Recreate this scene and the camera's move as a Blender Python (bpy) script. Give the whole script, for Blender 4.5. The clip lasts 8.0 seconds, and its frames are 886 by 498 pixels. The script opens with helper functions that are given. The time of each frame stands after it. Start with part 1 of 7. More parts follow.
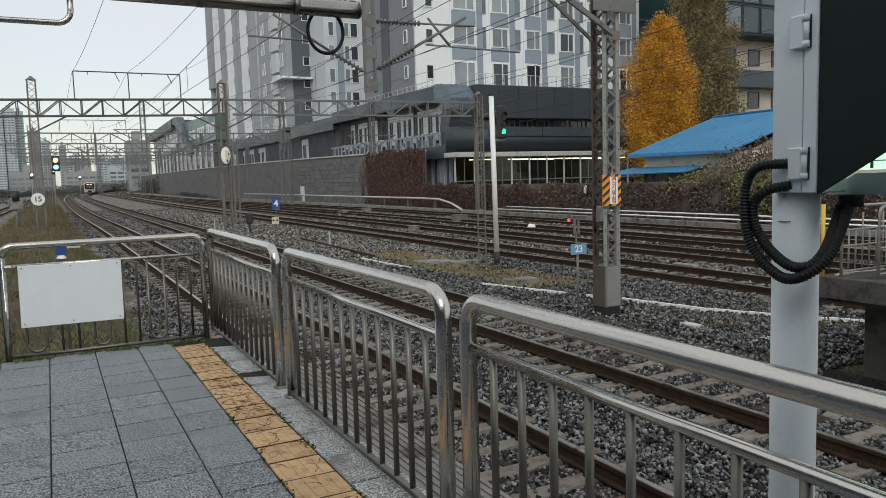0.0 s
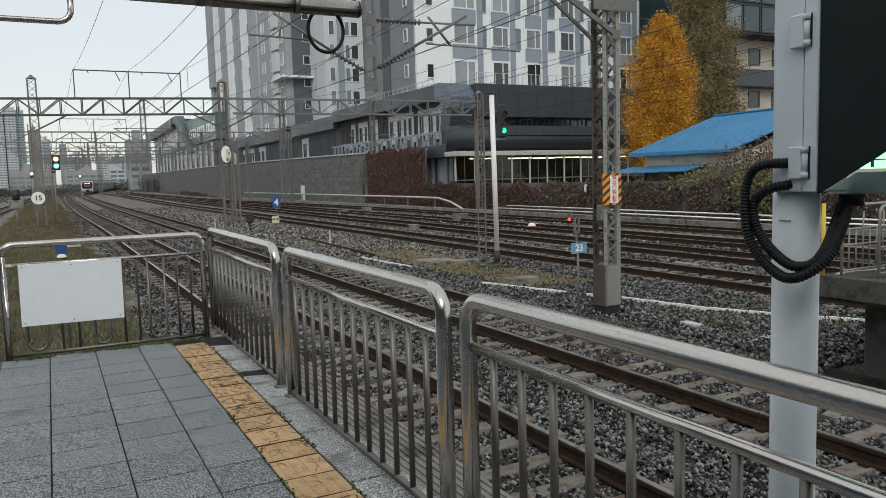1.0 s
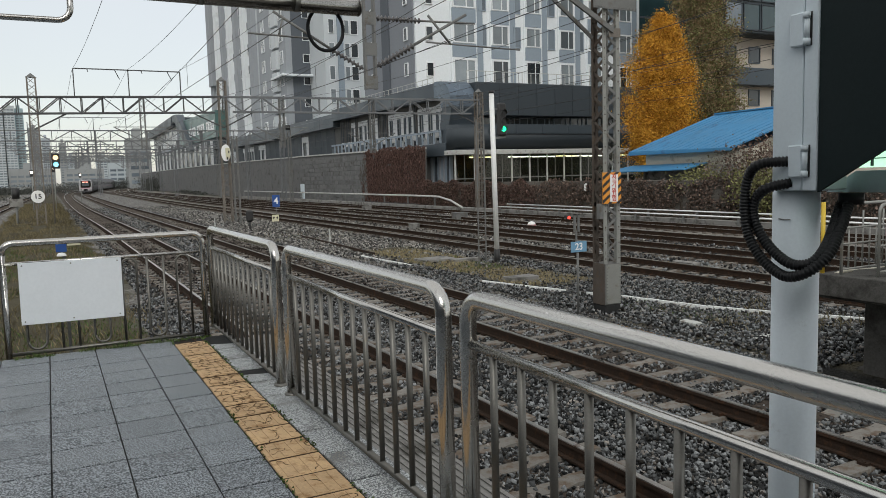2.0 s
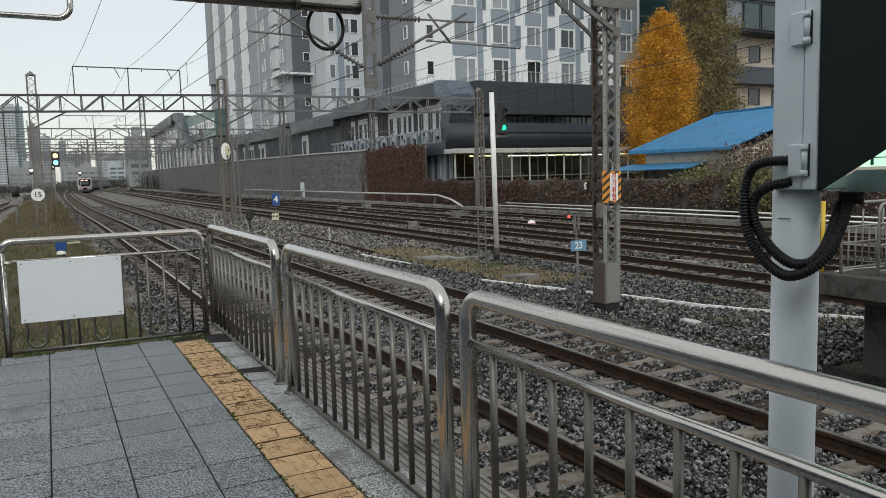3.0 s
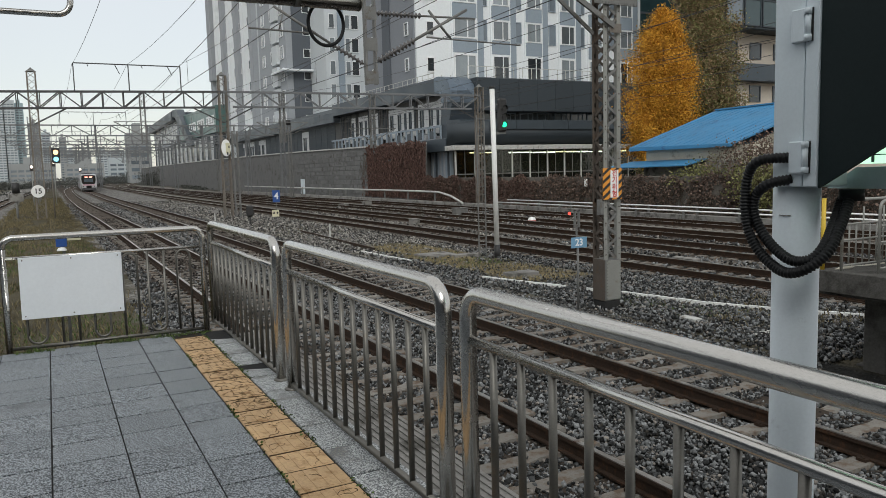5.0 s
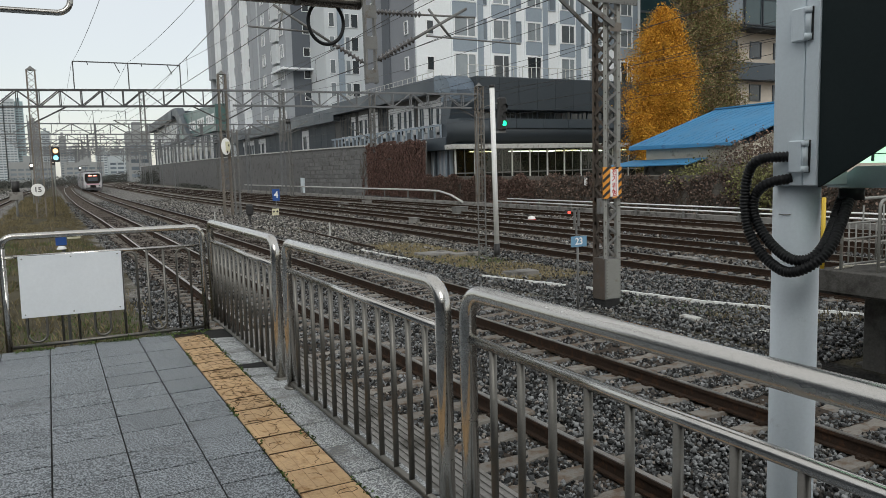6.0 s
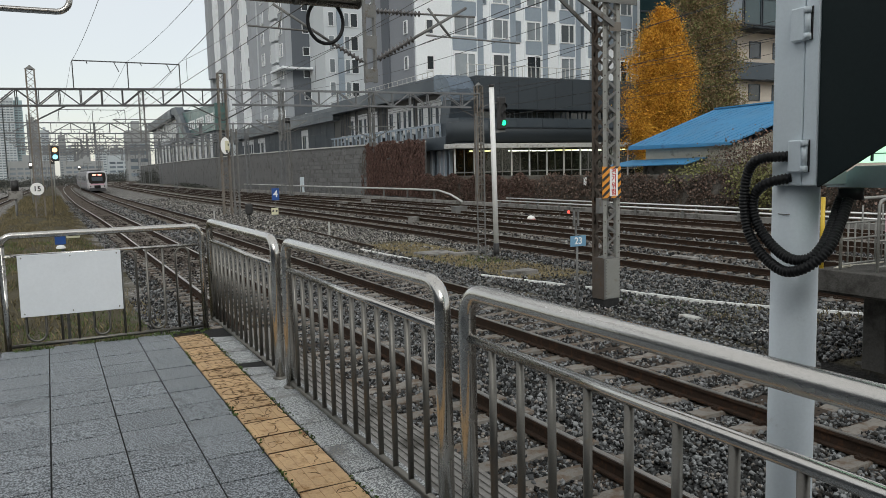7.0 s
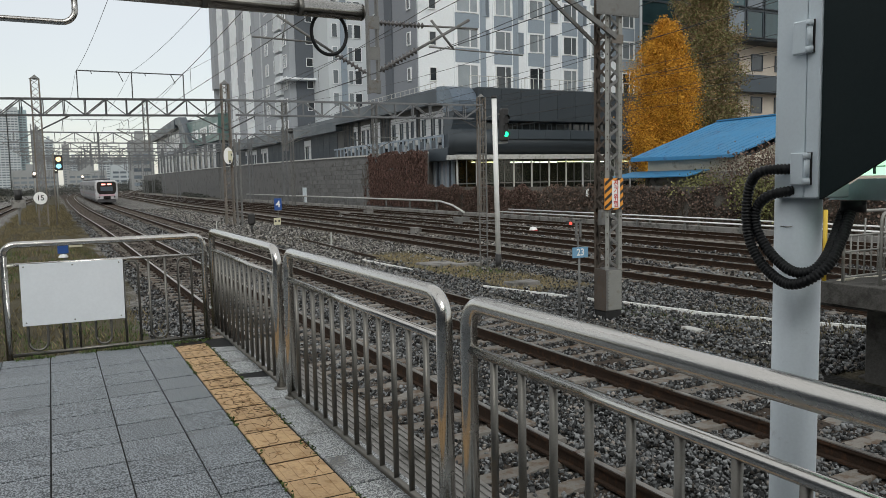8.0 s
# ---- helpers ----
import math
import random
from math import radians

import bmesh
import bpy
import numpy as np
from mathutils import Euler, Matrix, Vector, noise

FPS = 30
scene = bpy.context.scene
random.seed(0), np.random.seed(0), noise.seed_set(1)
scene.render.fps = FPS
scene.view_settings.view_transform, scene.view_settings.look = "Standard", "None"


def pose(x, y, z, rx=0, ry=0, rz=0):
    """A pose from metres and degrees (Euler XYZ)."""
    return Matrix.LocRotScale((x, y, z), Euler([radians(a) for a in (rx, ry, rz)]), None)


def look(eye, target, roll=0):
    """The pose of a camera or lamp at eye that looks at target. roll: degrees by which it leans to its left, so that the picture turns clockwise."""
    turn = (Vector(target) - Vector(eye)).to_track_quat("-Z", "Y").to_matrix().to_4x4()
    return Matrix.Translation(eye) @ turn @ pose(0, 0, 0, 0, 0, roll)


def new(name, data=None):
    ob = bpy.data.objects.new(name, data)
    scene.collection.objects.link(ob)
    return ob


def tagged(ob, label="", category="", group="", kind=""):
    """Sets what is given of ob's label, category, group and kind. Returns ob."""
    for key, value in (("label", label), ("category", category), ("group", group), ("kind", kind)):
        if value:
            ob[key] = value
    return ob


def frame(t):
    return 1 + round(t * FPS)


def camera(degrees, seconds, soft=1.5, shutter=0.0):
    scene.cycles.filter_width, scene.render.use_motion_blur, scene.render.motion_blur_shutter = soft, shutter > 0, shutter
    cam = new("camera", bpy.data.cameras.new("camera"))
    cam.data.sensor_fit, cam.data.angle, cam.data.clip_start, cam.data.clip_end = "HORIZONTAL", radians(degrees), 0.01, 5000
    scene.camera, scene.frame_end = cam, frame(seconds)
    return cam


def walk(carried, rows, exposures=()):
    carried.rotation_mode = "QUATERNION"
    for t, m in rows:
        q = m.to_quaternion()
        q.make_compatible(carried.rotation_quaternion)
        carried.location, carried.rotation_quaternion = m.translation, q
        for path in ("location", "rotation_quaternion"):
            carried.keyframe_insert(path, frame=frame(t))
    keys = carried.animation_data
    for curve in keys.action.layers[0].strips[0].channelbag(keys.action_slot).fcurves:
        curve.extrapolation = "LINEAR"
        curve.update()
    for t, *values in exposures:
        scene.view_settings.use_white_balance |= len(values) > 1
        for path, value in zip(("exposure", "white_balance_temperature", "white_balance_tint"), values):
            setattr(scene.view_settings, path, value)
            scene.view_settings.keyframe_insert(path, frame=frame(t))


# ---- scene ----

# ---- camera: a phone held still over the platform, nodding slightly ----

EYE = (0.0, 0.0, 1.6)
cam = camera(60.95, 8.0, soft=0.35)


def aim(yaw, pitch, roll):
    """A pose at EYE: yaw to the right of +Y, pitch up, roll, in degrees."""
    a, b = radians(yaw), radians(pitch)
    way = Vector((math.sin(a) * math.cos(b), math.cos(a) * math.cos(b), math.sin(b)))
    return look(EYE, Vector(EYE) + way, roll)


walk(cam, [
    (0.0, aim(27.515, -5.431, -1.621)),
    (0.5, aim(27.510, -5.452, -1.614)),
    (1.0, aim(27.492, -5.507, -1.602)),
    (1.5, aim(27.499, -5.566, -1.625)),
    (3.0, aim(27.514, -5.717, -1.521)),
    (3.5, aim(27.496, -5.784, -1.539)),
    (4.0, aim(27.493, -5.849, -1.540)),
    (4.5, aim(27.482, -5.899, -1.511)),
    (6.0, aim(27.492, -6.044, -1.441)),
    (6.5, aim(27.492, -6.053, -1.433)),
    (7.0, aim(27.537, -6.087, -1.392)),
    (7.5, aim(27.535, -6.119, -1.190)),
    (7.9, aim(27.535, -6.119, -1.190)),
    (8.0, aim(27.400, -5.261, -1.143)),
])

# ---- sky and light: an overcast late-autumn afternoon ----
world = bpy.data.worlds.new("overcast_sky")
scene.world = world
world.use_nodes = True
wn, wl = world.node_tree.nodes, world.node_tree.links
wn.clear()
sky = wn.new("ShaderNodeTexSky")
sky.sky_type, sky.sun_disc = "NISHITA", False
sky.sun_elevation, sky.sun_rotation = radians(32), radians(200)
sky_bg = wn.new("ShaderNodeBackground")
sky_bg.inputs["Strength"].default_value = 0.05
wl.new(sky.outputs[0], sky_bg.inputs["Color"])
cloud = wn.new("ShaderNodeTexNoise")
cloud.inputs["Scale"].default_value, cloud.inputs["Detail"].default_value = 1.6, 5
cloud_ramp = wn.new("ShaderNodeValToRGB")
cloud_ramp.color_ramp.elements[0].position, cloud_ramp.color_ramp.elements[0].color = 0.3, (0.815, 0.805, 0.76, 1)
cloud_ramp.color_ramp.elements[1].position, cloud_ramp.color_ramp.elements[1].color = 0.7, (0.895, 0.887, 0.845, 1)
cloud_bg = wn.new("ShaderNodeBackground")
cloud_pos = wn.new("ShaderNodeTexCoord")
# an overcast sky grows brighter from the horizon to the zenith
cloud_dir, cloud_rise = wn.new("ShaderNodeSeparateXYZ"), wn.new("ShaderNodeMapRange")
wl.new(cloud_pos.outputs["Generated"], cloud_dir.inputs[0])
wl.new(cloud_dir.outputs["Z"], cloud_rise.inputs["Value"])
cloud_rise.inputs["From Max"].default_value = 0.6
cloud_rise.inputs["To Min"].default_value, cloud_rise.inputs["To Max"].default_value = 0.72, 0.98
wl.new(cloud_rise.outputs[0], cloud_bg.inputs["Strength"])
wl.new(cloud_pos.outputs["Generated"], cloud.inputs["Vector"])
wl.new(cloud.outputs["Fac"], cloud_ramp.inputs[0])
wl.new(cloud_ramp.outputs[0], cloud_bg.inputs["Color"])
both = wn.new("ShaderNodeAddShader")
wl.new(sky_bg.outputs[0], both.inputs[0])
wl.new(cloud_bg.outputs[0], both.inputs[1])
wout = wn.new("ShaderNodeOutputWorld")
wl.new(both.outputs[0], wout.inputs["Surface"])

sun = new("sun", bpy.data.lights.new("sun", "SUN"))
sun.data.energy, sun.data.angle, sun.data.color = 1.25, radians(25), (0.94, 0.97, 0.93)
sun.matrix_world = look((0, 0, 60), (30, 60, 0))
scene.view_settings.exposure = -0.2


# ---- materials ----
VECTORS = {}


def mat(name, col, rough=0.6, metal=0.0, var=0.18, scale=3.0, bump=0.15, fine=60.0, stain=None, amount=0.0,
        stretch=(1, 1, 1), rand=0.0, spec=0.5, island=0.0):
    """A surface with broad patches, fine grain and relief, and an optional second colour in stains."""
    m = bpy.data.materials.new(name)
    m.use_nodes = True
    n, l = m.node_tree.nodes, m.node_tree.links
    b = n["Principled BSDF"]
    b.inputs["Metallic"].default_value = metal
    b.inputs["Specular IOR Level"].default_value = spec
    tc, mp = n.new("ShaderNodeTexCoord"), n.new("ShaderNodeMapping")
    mp.inputs["Scale"].default_value = stretch
    l.new(tc.outputs["Object"], mp.inputs["Vector"])
    vec = mp.outputs[0]
    if rand:
        shift, much = n.new("ShaderNodeVectorMath"), n.new("ShaderNodeMath")
        much.operation, much.inputs[1].default_value = "MULTIPLY", 53.0
        l.new(n.new("ShaderNodeObjectInfo").outputs["Random"], much.inputs[0])
        l.new(vec, shift.inputs[0])
        l.new(much.outputs[0], shift.inputs[1])
        vec = shift.outputs[0]
    VECTORS[name] = vec
    broad, grain = n.new("ShaderNodeTexNoise"), n.new("ShaderNodeTexNoise")
    for node, s, d in ((broad, scale, 5), (grain, fine, 3)):
        node.inputs["Scale"].default_value, node.inputs["Detail"].default_value = s, d
        l.new(vec, node.inputs["Vector"])
    add = n.new("ShaderNodeMath")
    add.operation = "ADD"
    l.new(broad.outputs["Fac"], add.inputs[0])
    l.new(grain.outputs["Fac"], add.inputs[1])
    ramp = n.new("ShaderNodeMapRange")
    ramp.inputs["From Min"].default_value, ramp.inputs["From Max"].default_value = 0.6, 1.4
    ramp.inputs["To Min"].default_value, ramp.inputs["To Max"].default_value = 1 - var, 1 + var
    l.new(add.outputs[0], ramp.inputs["Value"])
    value = ramp.outputs[0]
    if rand or island:
        src = n.new("ShaderNodeObjectInfo").outputs["Random"] if rand else n.new("ShaderNodeNewGeometry").outputs["Random Per Island"]
        rr, k = n.new("ShaderNodeMapRange"), rand or island
        if island > 0.8:
            pw = n.new("ShaderNodeMath")
            pw.operation = "POWER"
            pw.inputs[1].default_value = 2.0
            l.new(src, pw.inputs[0])
            src = pw.outputs[0]
        rr.inputs["To Min"].default_value, rr.inputs["To Max"].default_value = (1 - k, 1 + k) if island <= 0.8 else (0.16, 2.6)
        l.new(src, rr.inputs["Value"])
        mul = n.new("ShaderNodeMath")
        mul.operation = "MULTIPLY"
        l.new(value, mul.inputs[0])
        l.new(rr.outputs[0], mul.inputs[1])
        value = mul.outputs[0]
    tint = n.new("ShaderNodeVectorMath")
    tint.operation = "SCALE"
    tint.inputs[0].default_value = col
    l.new(value, tint.inputs["Scale"])
    out = tint.outputs[0]
    if stain:
        sn, sr, mx = n.new("ShaderNodeTexNoise"), n.new("ShaderNodeMapRange"), n.new("ShaderNodeMix")
        sn.inputs["Scale"].default_value, sn.inputs["Detail"].default_value, sn.inputs["Roughness"].default_value = scale * 1.7, 8, 0.65
        l.new(vec, sn.inputs["Vector"])
        sr.inputs["From Min"].default_value, sr.inputs["From Max"].default_value = 0.62 - amount * 0.3, 0.72 - amount * 0.2
        l.new(sn.outputs["Fac"], sr.inputs["Value"])
        mx.data_type = "RGBA"
        l.new(sr.outputs[0], mx.inputs[0])
        l.new(out, mx.inputs[6])
        mx.inputs[7].default_value = (*stain, 1)
        out = mx.outputs[2]
    l.new(out, b.inputs["Base Color"])
    rg = n.new("ShaderNodeMapRange")
    rg.inputs["From Min"].default_value, rg.inputs["From Max"].default_value = 0.3, 0.7
    rg.inputs["To Min"].default_value, rg.inputs["To Max"].default_value = max(rough - 0.1, 0.03), min(rough + 0.1, 1)
    l.new(broad.outputs["Fac"], rg.inputs["Value"])
    l.new(rg.outputs[0], b.inputs["Roughness"])
    if bump:
        bp = n.new("ShaderNodeBump")
        bp.inputs["Strength"].default_value, bp.inputs["Distance"].default_value = bump, 0.6 / fine
        l.new(grain.outputs["Fac"], bp.inputs["Height"])
        l.new(bp.outputs[0], b.inputs["Normal"])
    return m


def glow(name, col, strength):
    m = bpy.data.materials.new(name)
    m.use_nodes = True
    b = m.node_tree.nodes["Principled BSDF"]
    b.inputs["Base Color"].default_value = (*col, 1)
    b.inputs["Emission Color"].default_value = (*col, 1)
    b.inputs["Emission Strength"].default_value = strength
    return m


def speckled(name, dark, light, scale, rough=0.75, bump=0.25, rand=0.08, stain=(0.1, 0.1, 0.1), damp=0.12):
    """Granite: dark and light crystals, with slight dirt between pieces."""
    m = mat(name, light, rough, 0, 0.1, 1.6, bump, scale, stain=stain, amount=damp, rand=rand)
    n, l = m.node_tree.nodes, m.node_tree.links
    b = n["Principled BSDF"]
    old = b.inputs["Base Color"].links[0].from_socket
    v = n.new("ShaderNodeTexNoise")
    v.inputs["Scale"].default_value, v.inputs["Detail"].default_value, v.inputs["Roughness"].default_value = scale, 3, 0.7
    l.new(VECTORS[name], v.inputs["Vector"])
    r, mx = n.new("ShaderNodeMapRange"), n.new("ShaderNodeMix")
    r.inputs["From Min"].default_value, r.inputs["From Max"].default_value = 0.47, 0.55
    l.new(v.outputs["Fac"], r.inputs["Value"])
    mx.data_type = "RGBA"
    l.new(r.outputs[0], mx.inputs[0])
    l.new(old, mx.inputs[7])
    mx.inputs[6].default_value = (*dark, 1)
    l.new(mx.outputs[2], b.inputs["Base Color"])
    return m


steel = mat("brushed_stainless_steel", (0.56, 0.545, 0.515), 0.21, 1.0, 0.08, 5, 0.03, 260, stretch=(1, 0.3, 1))
steel_dull = mat("dull_stainless_bar", (0.19, 0.182, 0.165), 0.5, 1.0, 0.12, 7, 0.06, 160, stain=(0.19, 0.17, 0.14), amount=0.1)
tile_m = speckled("grey_granite_tile", (0.03, 0.036, 0.042), (0.335, 0.363, 0.39), 105, rough=0.55, rand=0.09, stain=(0.2, 0.21, 0.22), damp=0.08)
kerb_m = speckled("pale_granite_kerb", (0.13, 0.135, 0.14), (0.5, 0.52, 0.52), 95, rand=0.1, stain=(0.2, 0.19, 0.17), damp=0.3)
tactile_m = mat("worn_ochre_tactile_tile", (0.5, 0.335, 0.18), 0.75, 0, 0.22, 7, 0.3, 90, stain=(0.3, 0.17, 0.07), amount=0.28, rand=0.1)
crack_m = mat("dark_crack_dirt", (0.075, 0.048, 0.028), 0.95, 0, 0.3, 20, spec=0.12)
joint_m = mat("dirty_mortar", (0.03, 0.03, 0.03), 0.95, 0, 0.3, 10, 0.4, 80, spec=0.12)
concrete_m = mat("weathered_concrete", (0.26, 0.25, 0.235), 0.85, 0, 0.22, 1.2, 0.3, 40, stain=(0.1, 0.095, 0.085), amount=0.4, spec=0.12)
sleeper_m = mat("concrete_sleeper", (0.2, 0.187, 0.168), 0.85, 0, 0.2, 4, 0.3, 60, stain=(0.13, 0.095, 0.07), amount=0.5, rand=0.18, spec=0.12)
sleeper_far_m = mat("dusty_concrete_sleeper", (0.125, 0.106, 0.09), 0.9, 0, 0.25, 2, 0.2, 30, island=0.2, spec=0.12)
rust_m = mat("rusty_rail_web", (0.04, 0.027, 0.02), 0.85, 0.1, 0.35, 5, 0.3, 50, stain=(0.075, 0.04, 0.024), amount=0.3, spec=0.12)
railhead_m = mat("worn_rail_head", (0.42, 0.4, 0.37), 0.33, 1.0, 0.15, 3, 0.02, 60, stain=(0.16, 0.1, 0.07), amount=0.1)
brown_stone_m = mat("brown_ballast_stone", (0.128, 0.116, 0.104), 0.9, 0, 0.25, 9, 0.3, 90, island=0.85, spec=0.12)
bed_stone_m = mat("rust_stained_ballast_stone", (0.066, 0.056, 0.049), 0.9, 0, 0.25, 9, 0.3, 90, island=0.85, spec=0.12)
fresh_stone_m = mat("pale_fresh_ballast_stone", (0.19, 0.18, 0.165), 0.9, 0, 0.25, 9, 0.3, 90, island=0.85, spec=0.12)
stone_m = mat("ballast_stone", (0.118, 0.121, 0.122), 0.9, 0, 0.25, 9, 0.3, 90, island=0.85, spec=0.12)
white_paint = mat("white_painted_board", (0.74, 0.77, 0.8), 0.45, 0, 0.04, 3, 0.03, 40)
grey_paint = mat("pale_grey_painted_steel", (0.6, 0.66, 0.7), 0.4, 0.0, 0.06, 4, 0.05, 120, stain=(0.33, 0.35, 0.36), amount=0.02)
box_paint = mat("light_grey_painted_box", (0.64, 0.71, 0.75), 0.42, 0.0, 0.05, 3, 0.04, 130)
dark_panel = mat("dark_green_screen_hood", (0.008, 0.016, 0.017), 0.6, 0, 0.15, 3, 0.04, 100, spec=0.25)
rubber = mat("black_ribbed_conduit", (0.009, 0.0095, 0.0105), 0.5, 0, 0.25, 12, 0.1, 80, spec=0.3)
mast_m = mat("weathered_galvanised_steel", (0.17, 0.17, 0.163), 0.62, 0.3, 0.28, 2.5, 0.2, 60, stain=(0.12, 0.095, 0.075), amount=0.2)
# shade on the mast's left and rear faces, put into a browner rusty steel
mast_shade = mat("shaded_rusty_mast_steel", (0.105, 0.088, 0.075), 0.8, 0.1, 0.3, 3, 0.2, 50, stain=(0.12, 0.08, 0.055), amount=0.25, spec=0.12)
plate_grey = mat("pale_galvanised_plate", (0.27, 0.27, 0.25), 0.6, 0.2, 0.15, 3, 0.1, 50, stain=(0.2, 0.18, 0.15), amount=0.15)
# distance haze put into the steel's colour; the near right beam shares it
gantry_pale = mat("haze_pale_gantry_steel", (0.16, 0.165, 0.17), 0.7, 0.1, 0.2, 2, 0.1, 40)
mast_warm = mat("rust_stained_mast_steel", (0.2, 0.18, 0.158), 0.7, 0.3, 0.3, 2, 0.2, 50, stain=(0.155, 0.11, 0.078), amount=0.3, spec=0.12)
# the backlit look of steel against the sky, put into a near-black colour
gantry_m = mat("backlit_dark_gantry_steel", (0.075, 0.076, 0.078), 0.6, 0.35, 0.25, 2, 0.1, 40)
wire_m = mat("dark_copper_wire", (0.045, 0.045, 0.046), 0.5, 0.6, 0.2, 4, 0)
insul_m = mat("brown_grey_insulator", (0.1, 0.095, 0.095), 0.3, 0, 0.2, 8, 0.05)
orange_m = mat("orange_sign_paint", (0.75, 0.3, 0.035), 0.5, 0, 0.08, 6, 0.03)
black_m = mat("black_sign_paint", (0.025, 0.024, 0.024), 0.55, 0, 0.15, 6, 0.03)
red_m = mat("red_letter_paint", (0.5, 0.03, 0.025), 0.5, 0, 0.08, 6, 0.02)
blue_m = mat("blue_sign_enamel", (0.02, 0.075, 0.27), 0.4, 0, 0.1, 6, 0.02)
paleblue_m = mat("pale_blue_sign_enamel", (0.16, 0.32, 0.47), 0.45, 0, 0.1, 6, 0.02)
sign_white = mat("off_white_enamel", (0.82, 0.82, 0.8), 0.45, 0, 0.06, 6, 0.02)
cream_m = mat("cream_sign_plate", (0.6, 0.57, 0.4), 0.5, 0, 0.1, 8, 0.03)
yellow_m = mat("yellow_paint", (0.62, 0.42, 0.04), 0.5, 0, 0.15, 6, 0.05)
duct_m = mat("pale_concrete_trough", (0.5, 0.5, 0.475), 0.85, 0, 0.18, 3, 0.2, 40, stain=(0.25, 0.23, 0.2), amount=0.25)
wallgrey = mat("grey_block_wall", (0.165, 0.165, 0.163), 0.9, 0, 0.16, 0.6, 0.3, 16, stain=(0.1, 0.095, 0.09), amount=0.3, rand=0.12, spec=0.12)
ivywall = mat("soot_dark_stone_wall", (0.14, 0.128, 0.114), 0.95, 0, 0.35, 1.2, 0.5, 14, spec=0.12)
ivy_red = mat("withered_red_ivy", (0.125, 0.077, 0.065), 0.85, 0, 0.3, 2, 0.2, 20, island=0.6, spec=0.12)
ivy_brown = mat("withered_brown_creeper", (0.15, 0.108, 0.088), 0.9, 0, 0.3, 2, 0.2, 20, island=0.7, spec=0.12)
clad_dark = mat("dark_grey_metal_cladding", (0.035, 0.045, 0.054), 0.6, 0.0, 0.1, 0.35, 0.05, 12, rand=0.06)
clad_mid = mat("slate_grey_metal_cladding", (0.066, 0.082, 0.098), 0.42, 0.3, 0.1, 0.35, 0.05, 12)
clad_corner = mat("blue_grey_curved_cladding", (0.12, 0.155, 0.195), 0.3, 0.4, 0.08, 0.5, 0.03, 12)
clad_strip = mat("taupe_ribbed_cladding", (0.105, 0.104, 0.102), 0.6, 0.1, 0.2, 0.8, 0.2, 10, stretch=(6, 6, 0.3), spec=0.12)
clad_pale = mat("pale_panel_cladding", (0.55, 0.56, 0.57), 0.6, 0, 0.08, 0.8, 0.05, 10)
tower_white = mat("white_render_tower", (0.76, 0.79, 0.81), 0.8, 0, 0.07, 0.12, 0.05, 6, stain=(0.6, 0.63, 0.65), amount=0.15)
tower_blue = mat("blue_grey_render_band", (0.27, 0.32, 0.37), 0.8, 0, 0.08, 0.15, 0.05, 6)
tower_grey = mat("mid_grey_render_tower", (0.33, 0.35, 0.375), 0.8, 0, 0.08, 0.12, 0.05, 6)
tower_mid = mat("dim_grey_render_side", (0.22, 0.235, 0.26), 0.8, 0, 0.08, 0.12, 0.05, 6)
tower_pale = mat("pale_grey_render_tower", (0.57, 0.6, 0.62), 0.8, 0, 0.08, 0.12, 0.05, 6)
tower_dark = mat("charcoal_render_tower", (0.1, 0.112, 0.13), 0.8, 0, 0.1, 0.12, 0.05, 6)
# distance haze is put into the colours of the skyline towers
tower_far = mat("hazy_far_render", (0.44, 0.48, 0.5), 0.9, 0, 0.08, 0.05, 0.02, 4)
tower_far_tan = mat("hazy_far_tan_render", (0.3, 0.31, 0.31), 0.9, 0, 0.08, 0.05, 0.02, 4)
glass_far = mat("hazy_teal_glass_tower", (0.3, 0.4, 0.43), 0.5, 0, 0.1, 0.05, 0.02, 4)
frame_white = mat("white_window_frame", (0.78, 0.79, 0.8), 0.5, 0, 0.05, 3, 0)
win_glass = mat("curtained_window_glass", (0.2, 0.225, 0.24), 0.08, 0, 0.25, 0.6, 0, spec=0.8, rand=0.5)
win_dark = mat("dark_window_glass", (0.025, 0.03, 0.034), 0.06, 0, 0.3, 0.7, 0, spec=0.8, rand=0.4)
win_far = mat("far_window_glass", (0.17, 0.2, 0.23), 0.15, 0, 0.2, 0.4, 0, spec=0.7, rand=0.3)
glass_teal = mat("dark_teal_curtain_glass", (0.03, 0.062, 0.068), 0.08, 0, 0.3, 0.5, 0, spec=0.8, rand=0.45)
green_roof = mat("green_glazed_hall_roof", (0.075, 0.15, 0.14), 0.35, 0, 0.15, 0.3, 0.05, 6)
brick_cream = mat("cream_stone_facing", (0.48, 0.43, 0.37), 0.85, 0, 0.12, 0.5, 0.2, 20, stretch=(1, 1, 4), spec=0.12)
blue_roof = mat("bright_blue_sheet_roof", (0.045, 0.215, 0.41), 0.45, 0.1, 0.12, 0.7, 0.05, 12, stain=(0.03, 0.11, 0.24), amount=0.15)
cream_wall = mat("cream_painted_wall", (0.53, 0.5, 0.42), 0.85, 0, 0.12, 0.8, 0.1, 14, stain=(0.3, 0.27, 0.22), amount=0.2, spec=0.12)
brush_m = mat("dull_dark_brush", (0.085, 0.088, 0.08), 0.9, 0, 0.3, 0.3, 0, 10, island=0.5, spec=0.12)
dark_concrete = mat("sooty_shaded_concrete", (0.085, 0.082, 0.076), 0.9, 0, 0.3, 1.5, 0.4, 30, stain=(0.035, 0.033, 0.03), amount=0.4, spec=0.12)
